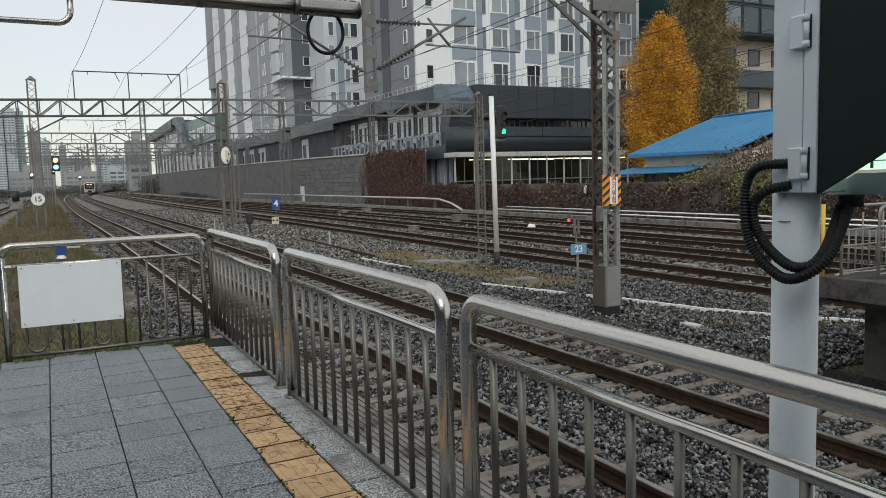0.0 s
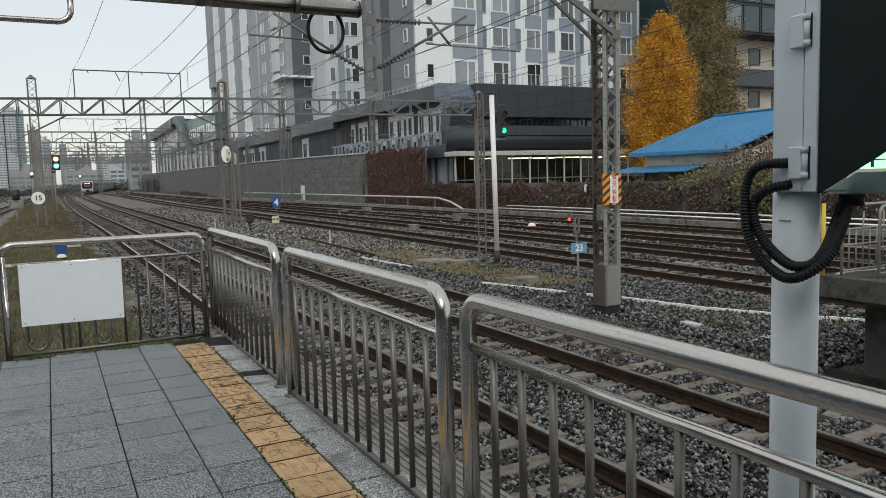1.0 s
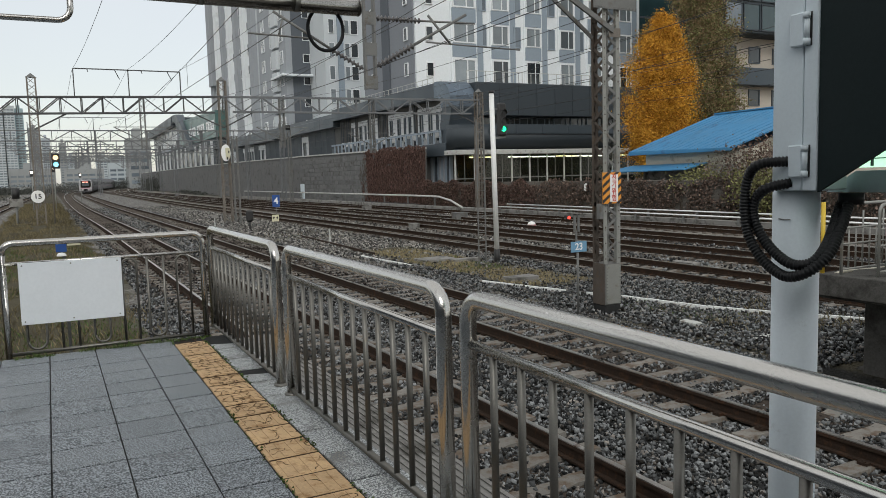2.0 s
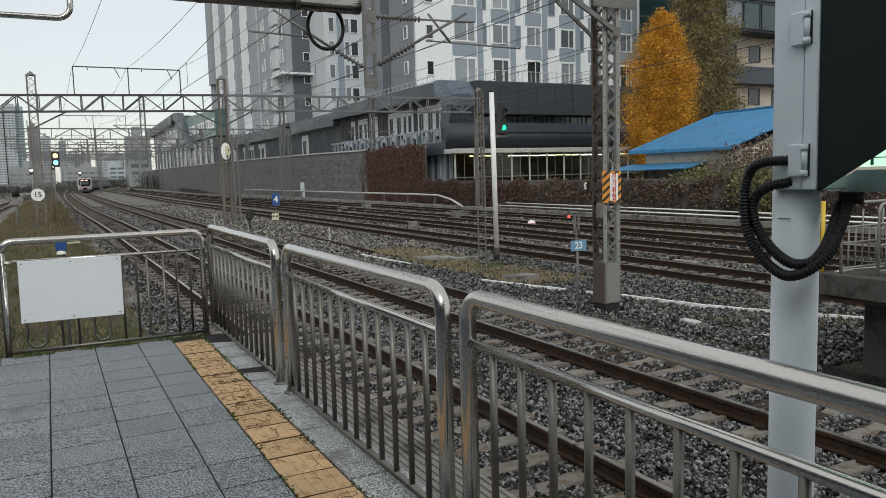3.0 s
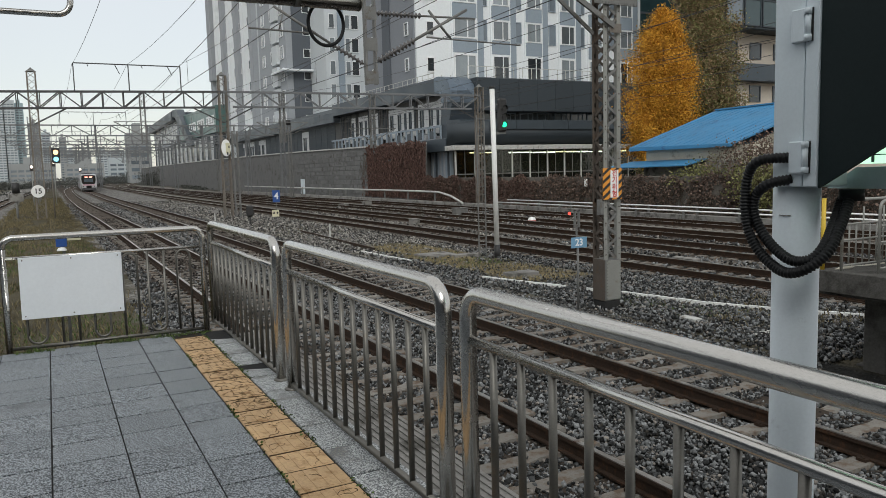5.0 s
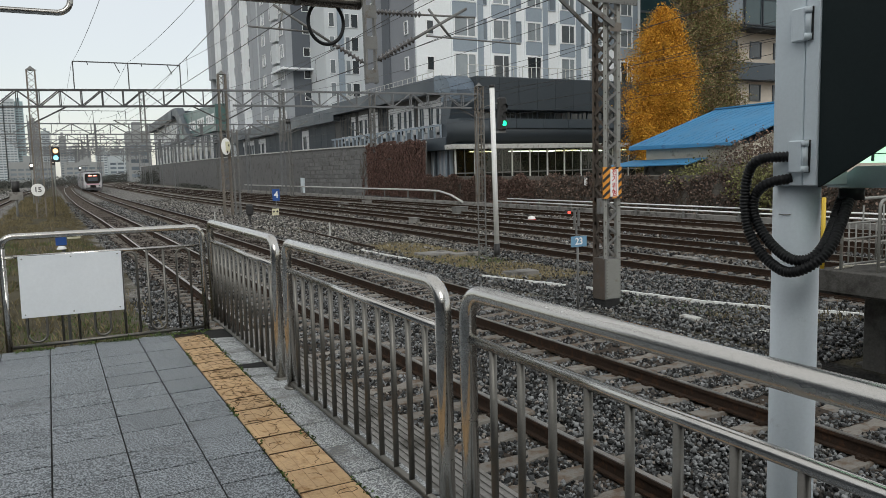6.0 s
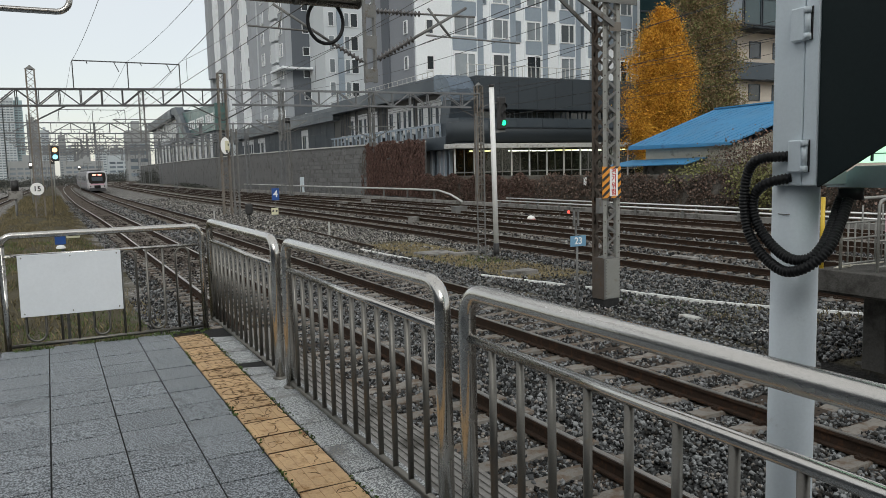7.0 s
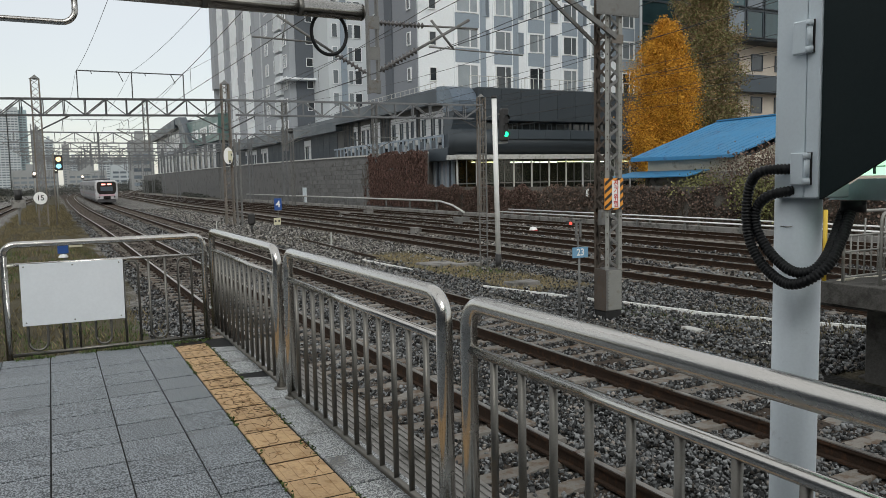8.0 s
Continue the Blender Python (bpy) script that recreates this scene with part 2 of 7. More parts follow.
bark_m = mat("grey_brown_bark", (0.1, 0.08, 0.062), 0.95, 0, 0.3, 4, 0.5, 30, stretch=(1, 1, 0.3), spec=0.12)
ginkgo_m = mat("golden_ginkgo_leaf", (0.64, 0.335, 0.045), 0.7, 0, 0.2, 0.7, 0, 20, island=0.3, spec=0.12)
# darker copy of the leaf colour paints the shade between clumps
ginkgo_shade = mat("shaded_amber_ginkgo_leaf", (0.33, 0.14, 0.02), 0.75, 0, 0.2, 0.7, 0, 20, island=0.4, spec=0.12)
leaf_olive = mat("olive_autumn_leaf", (0.2, 0.2, 0.085), 0.8, 0, 0.3, 0.6, 0, 20, island=0.55, spec=0.12)
leaf_brown = mat("brown_autumn_leaf", (0.27, 0.19, 0.11), 0.85, 0, 0.3, 0.6, 0, 20, island=0.5, spec=0.12)
dry_grass = mat("dry_straw_grass", (0.29, 0.24, 0.14), 0.9, 0, 0.3, 1.5, 0, 20, island=0.5, spec=0.12)
verge_grass = mat("dull_brown_verge_grass", (0.165, 0.138, 0.08), 0.9, 0, 0.3, 1.5, 0, 20, island=0.5, spec=0.12)
green_grass = mat("dull_green_weed", (0.08, 0.118, 0.038), 0.9, 0, 0.3, 1.5, 0, 20, island=0.5, spec=0.12)
train_white = mat("white_train_paint", (0.52, 0.51, 0.53), 0.3, 0.1, 0.05, 1.5, 0)
# shade on the car sides is put into these two darker colours
train_side_shaded = mat("shaded_steel_car_side", (0.2, 0.2, 0.215), 0.5, 0.3, 0.08, 1.5, 0)
train_band_shaded = mat("shaded_plum_side_band", (0.2, 0.1, 0.13), 0.45, 0.1, 0.05, 1.5, 0)
train_pink = mat("pale_pink_train_paint", (0.62, 0.4, 0.46), 0.3, 0.1, 0.05, 1.5, 0)
train_dark = mat("black_train_mask", (0.012, 0.012, 0.014), 0.15, 0, 0.15, 1.5, 0)
train_grey = mat("grey_train_underframe", (0.08, 0.08, 0.085), 0.7, 0.2, 0.2, 3, 0.1)
lamp_green = glow("green_signal_light", (0.02, 0.85, 0.36), 2.0)
lamp_amber = glow("amber_signal_light", (1.0, 0.62, 0.3), 2.2)
lamp_cyan = glow("cyan_signal_light", (0.3, 0.8, 1.0), 1.5)
lamp_white = glow("white_tube_light", (1.0, 0.93, 0.78), 12.0)
lamp_yellow = glow("warm_tube_light", (1.0, 0.85, 0.45), 8.0)
lamp_red = glow("red_led_sign", (1.0, 0.35, 0.28), 3.0)
lamp_stop = glow("red_stop_light", (1.0, 0.1, 0.07), 1.1)
lamp_head = glow("train_headlight", (1.0, 0.82, 0.68), 5.0)
lamp_screen = glow("green_white_screen", (0.6, 1.0, 0.72), 1.15)


def ground_material():
    """Ballast near the tracks, dry soil and litter beside them."""
    m = mat("ballast_and_soil", (0.2, 0.192, 0.18), 0.95, 0, 0.2, 0.35, 0.0, 6, spec=0.12)
    n, l = m.node_tree.nodes, m.node_tree.links
    b = n["Principled BSDF"]
    old = b.inputs["Base Color"].links[0].from_socket
    tc = n.new("ShaderNodeTexCoord")
    v = n.new("ShaderNodeTexVoronoi")
    v.inputs["Scale"].default_value = 17
    l.new(tc.outputs["Object"], v.inputs["Vector"])
    hsv = n.new("ShaderNodeSeparateColor")
    l.new(v.outputs["Color"], hsv.inputs[0])
    sc = n.new("ShaderNodeMapRange")
    sc.inputs["To Min"].default_value, sc.inputs["To Max"].default_value = 0.3, 1.7
    l.new(hsv.outputs[0], sc.inputs["Value"])
    vm = n.new("ShaderNodeVectorMath")
    vm.operation = "SCALE"
    l.new(old, vm.inputs[0])
    l.new(sc.outputs[0], vm.inputs["Scale"])
    sep = n.new("ShaderNodeSeparateXYZ")
    l.new(tc.outputs["Object"], sep.inputs[0])
    wob = n.new("ShaderNodeTexNoise")
    wob.inputs["Scale"].default_value, wob.inputs["Detail"].default_value = 0.5, 6
    l.new(tc.outputs["Object"], wob.inputs["Vector"])

    def band(lo, hi, soft, ragged=4.0, axis="X"):
        """1 between lo and hi along an axis, with a ragged edge."""
        x = n.new("ShaderNodeMath")
        x.operation = "MULTIPLY_ADD"
        l.new(wob.outputs["Fac"], x.inputs[0])
        x.inputs[1].default_value = ragged
        l.new(sep.outputs[axis], x.inputs[2])
        outs = []
        k = ragged / 2
        for a, c in ((lo + k - soft, lo + k + soft), (hi + k + soft, hi + k - soft)):
            r = n.new("ShaderNodeMapRange")
            r.inputs["From Min"].default_value, r.inputs["From Max"].default_value = a, c
            l.new(x.outputs[0], r.inputs["Value"])
            outs.append(r.outputs[0])
        mu = n.new("ShaderNodeMath")
        mu.operation = "MULTIPLY"
        l.new(outs[0], mu.inputs[0])
        l.new(outs[1], mu.inputs[1])
        return mu.outputs[0]

    def both_of(a, c):
        mu = n.new("ShaderNodeMath")
        mu.operation = "MULTIPLY"
        l.new(a, mu.inputs[0])
        l.new(c, mu.inputs[1])
        return mu.outputs[0]

    cur = vm.outputs[0]
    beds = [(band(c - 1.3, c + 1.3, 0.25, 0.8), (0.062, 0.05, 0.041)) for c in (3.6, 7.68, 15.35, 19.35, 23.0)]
    # near-black ground by the platform paints the shade between the loose stones
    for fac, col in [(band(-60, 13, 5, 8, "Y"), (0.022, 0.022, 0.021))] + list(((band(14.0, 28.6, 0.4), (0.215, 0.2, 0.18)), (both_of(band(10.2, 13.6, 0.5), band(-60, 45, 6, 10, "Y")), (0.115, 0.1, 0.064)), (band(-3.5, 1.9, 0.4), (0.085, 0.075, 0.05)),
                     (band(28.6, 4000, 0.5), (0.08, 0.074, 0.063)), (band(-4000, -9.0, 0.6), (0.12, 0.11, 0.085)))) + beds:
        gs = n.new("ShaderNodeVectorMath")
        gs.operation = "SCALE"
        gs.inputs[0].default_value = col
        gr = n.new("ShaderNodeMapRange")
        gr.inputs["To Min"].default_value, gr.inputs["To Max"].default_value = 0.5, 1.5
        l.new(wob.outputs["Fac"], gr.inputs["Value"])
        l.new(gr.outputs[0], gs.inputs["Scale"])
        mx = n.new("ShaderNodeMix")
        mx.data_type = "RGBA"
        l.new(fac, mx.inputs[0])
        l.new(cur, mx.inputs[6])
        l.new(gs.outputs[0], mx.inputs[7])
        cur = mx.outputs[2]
    l.new(cur, b.inputs["Base Color"])
    bp = n.new("ShaderNodeBump")
    bp.inputs["Strength"].default_value, bp.inputs["Distance"].default_value = 0.9, 0.05
    l.new(v.outputs["Distance"], bp.inputs["Height"])
    l.new(bp.outputs[0], b.inputs["Normal"])
    return m


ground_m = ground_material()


# ---- mesh helpers ----
class Geo:
    """Collects vertices and faces for one mesh."""

    def __init__(self):
        self.v, self.f, self.s = [], [], []

    def add(self, verts, faces, smooth=False):
        k = len(self.v)
        self.v += [tuple(p) for p in verts]
        self.f += [tuple(i + k for i in q) for q in faces]
        self.s += [smooth] * len(faces)
        return self

    def box(self, x0, x1, y0, y1, z0, z1, c=0.0):
        """A box, with chamfered edges of size c."""
        if c <= 0:
            p = [(x, y, z) for x in (x0, x1) for y in (y0, y1) for z in (z0, z1)]
            return self.add(p, [(0, 1, 3, 2), (4, 6, 7, 5), (0, 4, 5, 1), (2, 3, 7, 6), (0, 2, 6, 4), (1, 5, 7, 3)])
        o = ((x0 + x1) / 2, (y0 + y1) / 2, (z0 + z1) / 2)
        h = ((x1 - x0) / 2, (y1 - y0) / 2, (z1 - z0) / 2)
        p, at = [], {}
        for i in range(8):
            s = [1 if i >> a & 1 else -1 for a in range(3)]
            for a in range(3):
                at[i, a] = len(p)
                p.append(tuple(o[b] + s[b] * (h[b] if a == b else h[b] - c) for b in range(3)))
        fs = []
        for a in range(3):
            b, d = (a + 1) % 3, (a + 2) % 3
            for s in (0, 1):
                q = [at[(s << a) | (i << b) | (j << d), a] for i, j in ((0, 0), (1, 0), (1, 1), (0, 1))]
                fs.append(q if s else q[::-1])
            for i in (0, 1):
                for j in (0, 1):
                    e, g = (i << b) | (j << d), (i << b) | (j << d) | (1 << a)
                    q = [at[e, b], at[g, b], at[g, d], at[e, d]]
                    fs.append(q if i != j else q[::-1])
        for i in range(8):
            q = [at[i, 0], at[i, 1], at[i, 2]]
            fs.append(q if bin(i).count("1") % 2 else q[::-1])
        return self.add(p, fs)

    def prism(self, poly, n):
        """A flat polygon (3D points) pushed along the vector n."""
        k = len(poly)
        p = [tuple(a) for a in poly] + [tuple(a[i] + n[i] for i in range(3)) for a in poly]
        fs = [tuple(range(k))[::-1], tuple(range(k, 2 * k))] + [(i, (i + 1) % k, k + (i + 1) % k, k + i) for i in range(k)]
        return self.add(p, fs)

    def beam(self, a, b, w, h=None, up=(0, 0, 1)):
        """A bar of w by h from a to b."""
        a, b, h = Vector(a), Vector(b), h or w
        d = (b - a).normalized()
        u = Vector(up)
        if abs(d.dot(u)) > 0.98:
            u = Vector((0, 1, 0)) if abs(d.y) < 0.9 else Vector((1, 0, 0))
        s = d.cross(u).normalized()
        u = s.cross(d)
        p = [q + s * (i * w / 2) + u * (j * h / 2) for q in (a, b) for i, j in ((-1, -1), (1, -1), (1, 1), (-1, 1))]
        return self.add(p, [(3, 2, 1, 0), (4, 5, 6, 7), (0, 1, 5, 4), (1, 2, 6, 5), (2, 3, 7, 6), (3, 0, 4, 7)])

    def tube(self, pts, r, n=10, closed=False, smooth=True):
        """A round pipe along the points; r may be a list."""
        pts = [Vector(p) for p in pts]
        k = len(pts)
        rs = r if isinstance(r, (list, tuple)) else [r] * k
        d0 = (pts[1] - pts[0]).normalized()
        u = Vector((0, 0, 1)) if abs(d0.z) < 0.9 else Vector((1, 0, 0))
        u = (u - d0 * u.dot(d0)).normalized()
        vs, fs = [], []
        for i, p in enumerate(pts):
            a, b = pts[max(i - 1, 0)], pts[min(i + 1, k - 1)]
            d = (b - a).normalized()
            u = (u - d * u.dot(d)).normalized()
            w = d.cross(u)
            vs += [p + (u * math.cos(t) + w * math.sin(t)) * rs[i] for t in (2 * math.pi * j / n for j in range(n))]
        for i in range(k - 1):
            fs += [(i * n + j, i * n + (j + 1) % n, (i + 1) * n + (j + 1) % n, (i + 1) * n + j) for j in range(n)]
        self.add(vs, fs, smooth)
        if not closed:
            self.f += [tuple(range(len(self.v) - len(vs), len(self.v) - len(vs) + n))[::-1], tuple(range(len(self.v) - n, len(self.v)))]
            self.s += [False, False]
        return self

    def lathe(self, profile, x, y, n=14, smooth=True):
        """A turned form about a vertical line: profile of (radius, z)."""
        vs = [(x + r * math.cos(2 * math.pi * j / n), y + r * math.sin(2 * math.pi * j / n), z) for r, z in profile for j in range(n)]
        fs = [(i * n + j, i * n + (j + 1) % n, (i + 1) * n + (j + 1) % n, (i + 1) * n + j) for i in range(len(profile) - 1) for j in range(n)]
        return self.add(vs, fs, smooth)


ORIGIN = {}


def part(name, g, material, parent=None, label=""):
    """Links the geometry, given in world metres, as one mesh object under a thing or a part."""
    o = ORIGIN.get(parent, Vector((0, 0, 0))) if parent else Vector((0, 0, 0))
    me = bpy.data.meshes.new(name)
    me.from_pydata([(x - o.x, y - o.y, z - o.z) for x, y, z in g.v], [], g.f)
    me.polygons.foreach_set("use_smooth", g.s)
    me.materials.append(material)
    me.update()
    ob = new(name, me)
    if parent:
        ob.parent = parent
        ORIGIN[ob] = o
    else:
        ORIGIN[ob] = o
    return tagged(ob, label)


def thing(name, at, label, category, group="", kind=""):
    """An Empty at the thing's base, to carry its parts."""
    ob = new(name)
    ob.empty_display_size = 0.1
    ob.location = at
    ORIGIN[ob] = Vector(at)
    return tagged(ob, label, category, group, kind)


def single(name, g, material, label, category, group="", kind=""):
    return tagged(part(name, g, material), label, category, group, kind)


def words(body, size, pose_m, material, parent, name="lettering", depth=0.002):
    """Raised letters, centred, facing -Y before the pose is applied."""
    cu = bpy.data.curves.new(name, "FONT")
    cu.body, cu.size, cu.align_x, cu.align_y, cu.extrude, cu.offset = body, size, "CENTER", "CENTER", depth, size * 0.018
    cu.materials.append(material)
    ob = new(name, cu)
    ob.parent = parent
    ob.matrix_basis = pose_m @ pose(0, 0, 0, 90, 0, 0)
    return ob


def spread(mesh_name, centres, base_v, base_f, sizes, turns, material, label, category, parent=None, name="stones"):
    """Many small pieces in one mesh: each a scaled, turned copy of the base form."""
    base_v, base_f = np.array(base_v, float), np.array(base_f, int)
    k, nv = len(centres), len(base_v)
    v = base_v[None, :, :] * sizes[:, None, :]
    v = np.einsum("kij,knj->kni", turns, v) + centres[:, None, :]
    f = (base_f[None, :, :] + (np.arange(k) * nv)[:, None, None]).reshape(-1, base_f.shape[1])
    me = bpy.data.meshes.new(mesh_name)
    me.vertices.add(k * nv)
    me.vertices.foreach_set("co", v.reshape(-1))
    me.loops.add(f.size)
    me.loops.foreach_set("vertex_index", f.reshape(-1).astype(np.int32))
    me.polygons.add(len(f))
    me.polygons.foreach_set("loop_start", np.arange(0, f.size, base_f.shape[1], dtype=np.int32))
    me.polygons.foreach_set("loop_total", np.full(len(f), base_f.shape[1], dtype=np.int32))
    me.materials.append(material)
    me.update(calc_edges=True)
    ob = new(name, me)
    if parent:
        ob.parent = parent
        ob.location = -ORIGIN[parent]
        return tagged(ob, label, kind="stuff")
    return tagged(ob, label, category, kind="stuff")


def random_turns(rng, k):
    """k random rotations, as matrices."""
    qn = rng.normal(size=(k, 4))
    qn /= np.linalg.norm(qn, axis=1)[:, None]
    w, x, y, z = qn.T
    return np.stack([np.stack([1 - 2 * (y * y + z * z), 2 * (x * y - z * w), 2 * (x * z + y * w)], 1),
                     np.stack([2 * (x * y + z * w), 1 - 2 * (x * x + z * z), 2 * (y * z - x * w)], 1),
                     np.stack([2 * (x * z - y * w), 2 * (y * z + x * w), 1 - 2 * (x * x + y * y)], 1)], 1)


def arc(c, r, a0, a1, n, u, w):
    """Points on an arc about c, from angle a0 to a1 (degrees), in the plane of u and w."""
    c, u, w = Vector(c), Vector(u), Vector(w)
    return [c + u * (r * math.cos(radians(a0 + (a1 - a0) * i / n))) + w * (r * math.sin(radians(a0 + (a1 - a0) * i / n))) for i in range(n + 1)]

# ---- the ground and the tracks ----
RAIL = -1.14                      # top of the rails; the platform floor is z = 0
CENTRES = {"T0": -5.9, "T1": 3.78, "T2": 7.68, "T3": 15.35, "T4": 19.35, "T5": 23.0, "T6": 27.3}


def ease(a, b, x):
    s = min(max((x - a) / (b - a), 0), 1)
    return s * s * (3 - 2 * s)


def rise(y):
    """The line climbs gently past the curve."""
    return 0.0045 * max(min(y, 330) - 110, 0)


def centre(track, y):
    """The track's middle in X at a distance y along the platform's direction."""
    x = CENTRES[track]
    if track == "T0":
        return x + max(y - 60, 0) ** 2 / 6000
    if track == "T1":
        return x - 0.45 * ease(45, 90, y) * (1 - ease(130, 190, y)) + max(min(y, 300) - 165, 0) ** 2 / 2500 + max(y - 300, 0) * 0.108
    x += max(min(y, 300) - 175, 0) ** 2 / 1700 + max(y - 300, 0) * 0.147
    if track == "T5":
        x += (19.35 - 23.0) * ease(60, 170, y)
    if track == "T6":
        x += (23.1 - 27.3) * ease(60, 150, y) + (19.4 - 23.1) * ease(150, 250, y)
    return x


def ground_z(x, y):
    z = -1.46
    for k in CENTRES:
        d = abs(x - centre(k, y))
        z = max(z, -1.46 + 0.11 * (1 - ease(1.25, 2.0, d)))
    if 10.0 < x < 13.8 and y < 60:
        z = max(z, -1.40)
    if -3.5 < x < 1.9 and y > 9:
        z += 0.42 * ease(-3.5, -2, x) * (1 - ease(0.4, 1.9, x)) * ease(10, 40, y) * (1 - ease(70, 120, y))
    return z + rise(y) + 0.03 * (noise.noise((x * 0.9, y * 0.9, 0.3)) + 0.5 * noise.noise((x * 2.3, y * 2.3, 4.0)))


def make_ground():
    xs = [-3000, -900, -250, -90, -45, -28, -20, -15] + [-12 + 0.45 * i for i in range(100)] + [34, 38, 50, 90, 200, 500, 1200, 3000]
    ys = [-300, -80, -30, -12] + [-6 + 0.5 * i for i in range(122)] + [57 + 3 * i for i in range(1, 50)] + [212 + 8 * i for i in range(20)] + [400, 480, 640, 900, 1500, 4000]
    v = [(x, y, ground_z(x, y)) for y in ys for x in xs]
    k = len(xs)
    f = [(j * k + i, j * k + i + 1, (j + 1) * k + i + 1, (j + 1) * k + i) for j in range(len(ys) - 1) for i in range(k - 1)]
    g = Geo()
    g.v, g.f, g.s = v, f, [True] * len(f)
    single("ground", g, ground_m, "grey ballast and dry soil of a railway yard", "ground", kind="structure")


make_ground()


def along(track, off, z, y0, y1):
    """Points along a track, off metres to the right of its middle."""
    ys = [y0 + 10 * i for i in range(int((y1 - y0) / 10) + 1)] + [y1]
    return [(centre(track, y) + off, y, z + rise(y)) for y in ys if y <= y1]


def rail_strip(pts, half, z0, z1):
    g = Geo()
    vs, fs = [], []
    for x, y, z in pts:
        vs += [(x - half, y, z + z0), (x + half, y, z + z0), (x + half, y, z + z1), (x - half, y, z + z1)]
    for i in range(len(pts) - 1):
        a, b = 4 * i, 4 * i + 4
        fs += [(a + j, a + (j + 1) % 4, b + (j + 1) % 4, b + j) for j in range(4)]
    fs += [(0, 3, 2, 1), tuple(len(vs) - 4 + j for j in range(4))]
    return g.add(vs, fs)


def join(*gs):
    g = Geo()
    for h in gs:
        g.add(h.v, h.f)
        g.s[-len(h.f):] = h.s
    return g


def sleeper_geo(x, y, z, half=1.2):
    """A concrete sleeper: sloping sides, lower in the middle."""
    g = Geo()
    prof = [(-half, 0.0), (-0.45, -0.0), (-0.3, -0.03), (0.3, -0.03), (0.45, 0.0), (half, 0.0)]
    vs, fs = [], []
    for px, dz in prof:
        vs += [(x + px, y - 0.14, z - 0.16), (x + px, y - 0.105, z + dz), (x + px, y + 0.105, z + dz), (x + px, y + 0.14, z - 0.16)]
    for i in range(len(prof) - 1):
        a, b = 4 * i, 4 * i + 4
        fs += [(a, b, b + 1, a + 1), (a + 1, b + 1, b + 2, a + 2), (a + 2, b + 2, b + 3, a + 3)]
    fs += [(0, 1, 2, 3), tuple(len(vs) - 1 - j for j in range(4))]
    return g.add(vs, fs)


TOP = RAIL - 0.172                # top of the sleepers


def make_track(name, y0, y1, near, label):
    t = thing("railway_track", (centre(name, y0), y0, TOP - 0.16), label, "railway track", "tracks of the yard", "structure")
    for off in (-0.7525, 0.7525):
        pts = along(name, off, RAIL, y0, y1)
        web = join(rail_strip(pts, 0.07, -0.172, -0.15), rail_strip(pts, 0.012, -0.15, -0.045), rail_strip(pts, 0.0365, -0.045, -0.012))
        rail = part("rail", web, rust_m, t)
        part("rail_head", rail_strip(pts, 0.031, -0.0125, 0.0), railhead_m, rail, "worn bright running surface")
    n0 = int((near - y0) / 0.6)
    base = part("sleeper", sleeper_geo(centre(name, y0), y0, TOP), sleeper_m, t) if n0 > 0 else None
    for i in range(1, n0):
        s = base.copy()
        scene.collection.objects.link(s)
        y = y0 + 0.6 * i
        s.location = (centre(name, y) - centre(name, y0), 0.6 * i + random.uniform(-0.012, 0.012), random.uniform(-0.006, 0.004))
        s.rotation_euler = (0, 0, random.uniform(-0.008, 0.008))
    far = Geo()
    y = y0 + 0.6 * max(n0, 0)
    while y < y1:
        x, z = centre(name, y), TOP + rise(y)
        far.box(x - 1.2, x + 1.2, y - 0.12, y + 0.12, z - 0.15, z)
        y += 0.6
    tagged(part("far_sleepers", far, sleeper_far_m, t), "dusty concrete sleepers", kind="stuff")
    clips = Geo()
    for i in range(max(n0, 0)):
        y = y0 + 0.6 * i
        for off in (-0.7525, 0.7525):
            for s in (-1, 1):
                x = centre(name, y) + off + s * 0.1
                clips.box(x - 0.035, x + 0.035, y - 0.05, y + 0.05, TOP - 0.002, TOP + 0.03)
                clips.beam((x - 0.03, y - 0.03, TOP + 0.035), (x + 0.03, y + 0.03, TOP + 0.035), 0.018)
    if n0 > 0:
        tagged(part("rail_clips", clips, rust_m, t), "rusty rail fastening clips", kind="stuff")


make_track("T1", -4.0, 420, 62, "rusty-sided steel rails on concrete sleepers beside the platform")
make_track("T2", -4.0, 420, 62, "steel rails on concrete sleepers carrying the approaching train")
make_track("T3", 4.0, 420, 46, "steel rails on concrete sleepers with a pale cable trough beside")
make_track("T4", 6.0, 420, 40, "brown steel rails in grey ballast in the yard")
make_track("T5", 6.0, 170, 6, "brown yard rails joining the next track")
make_track("T6", 6.0, 250, 6, "outer brown yard rails near the creeper-covered wall")
make_track("T0", 20.0, 330, 20, "brown rails curving away beyond the dry verge")


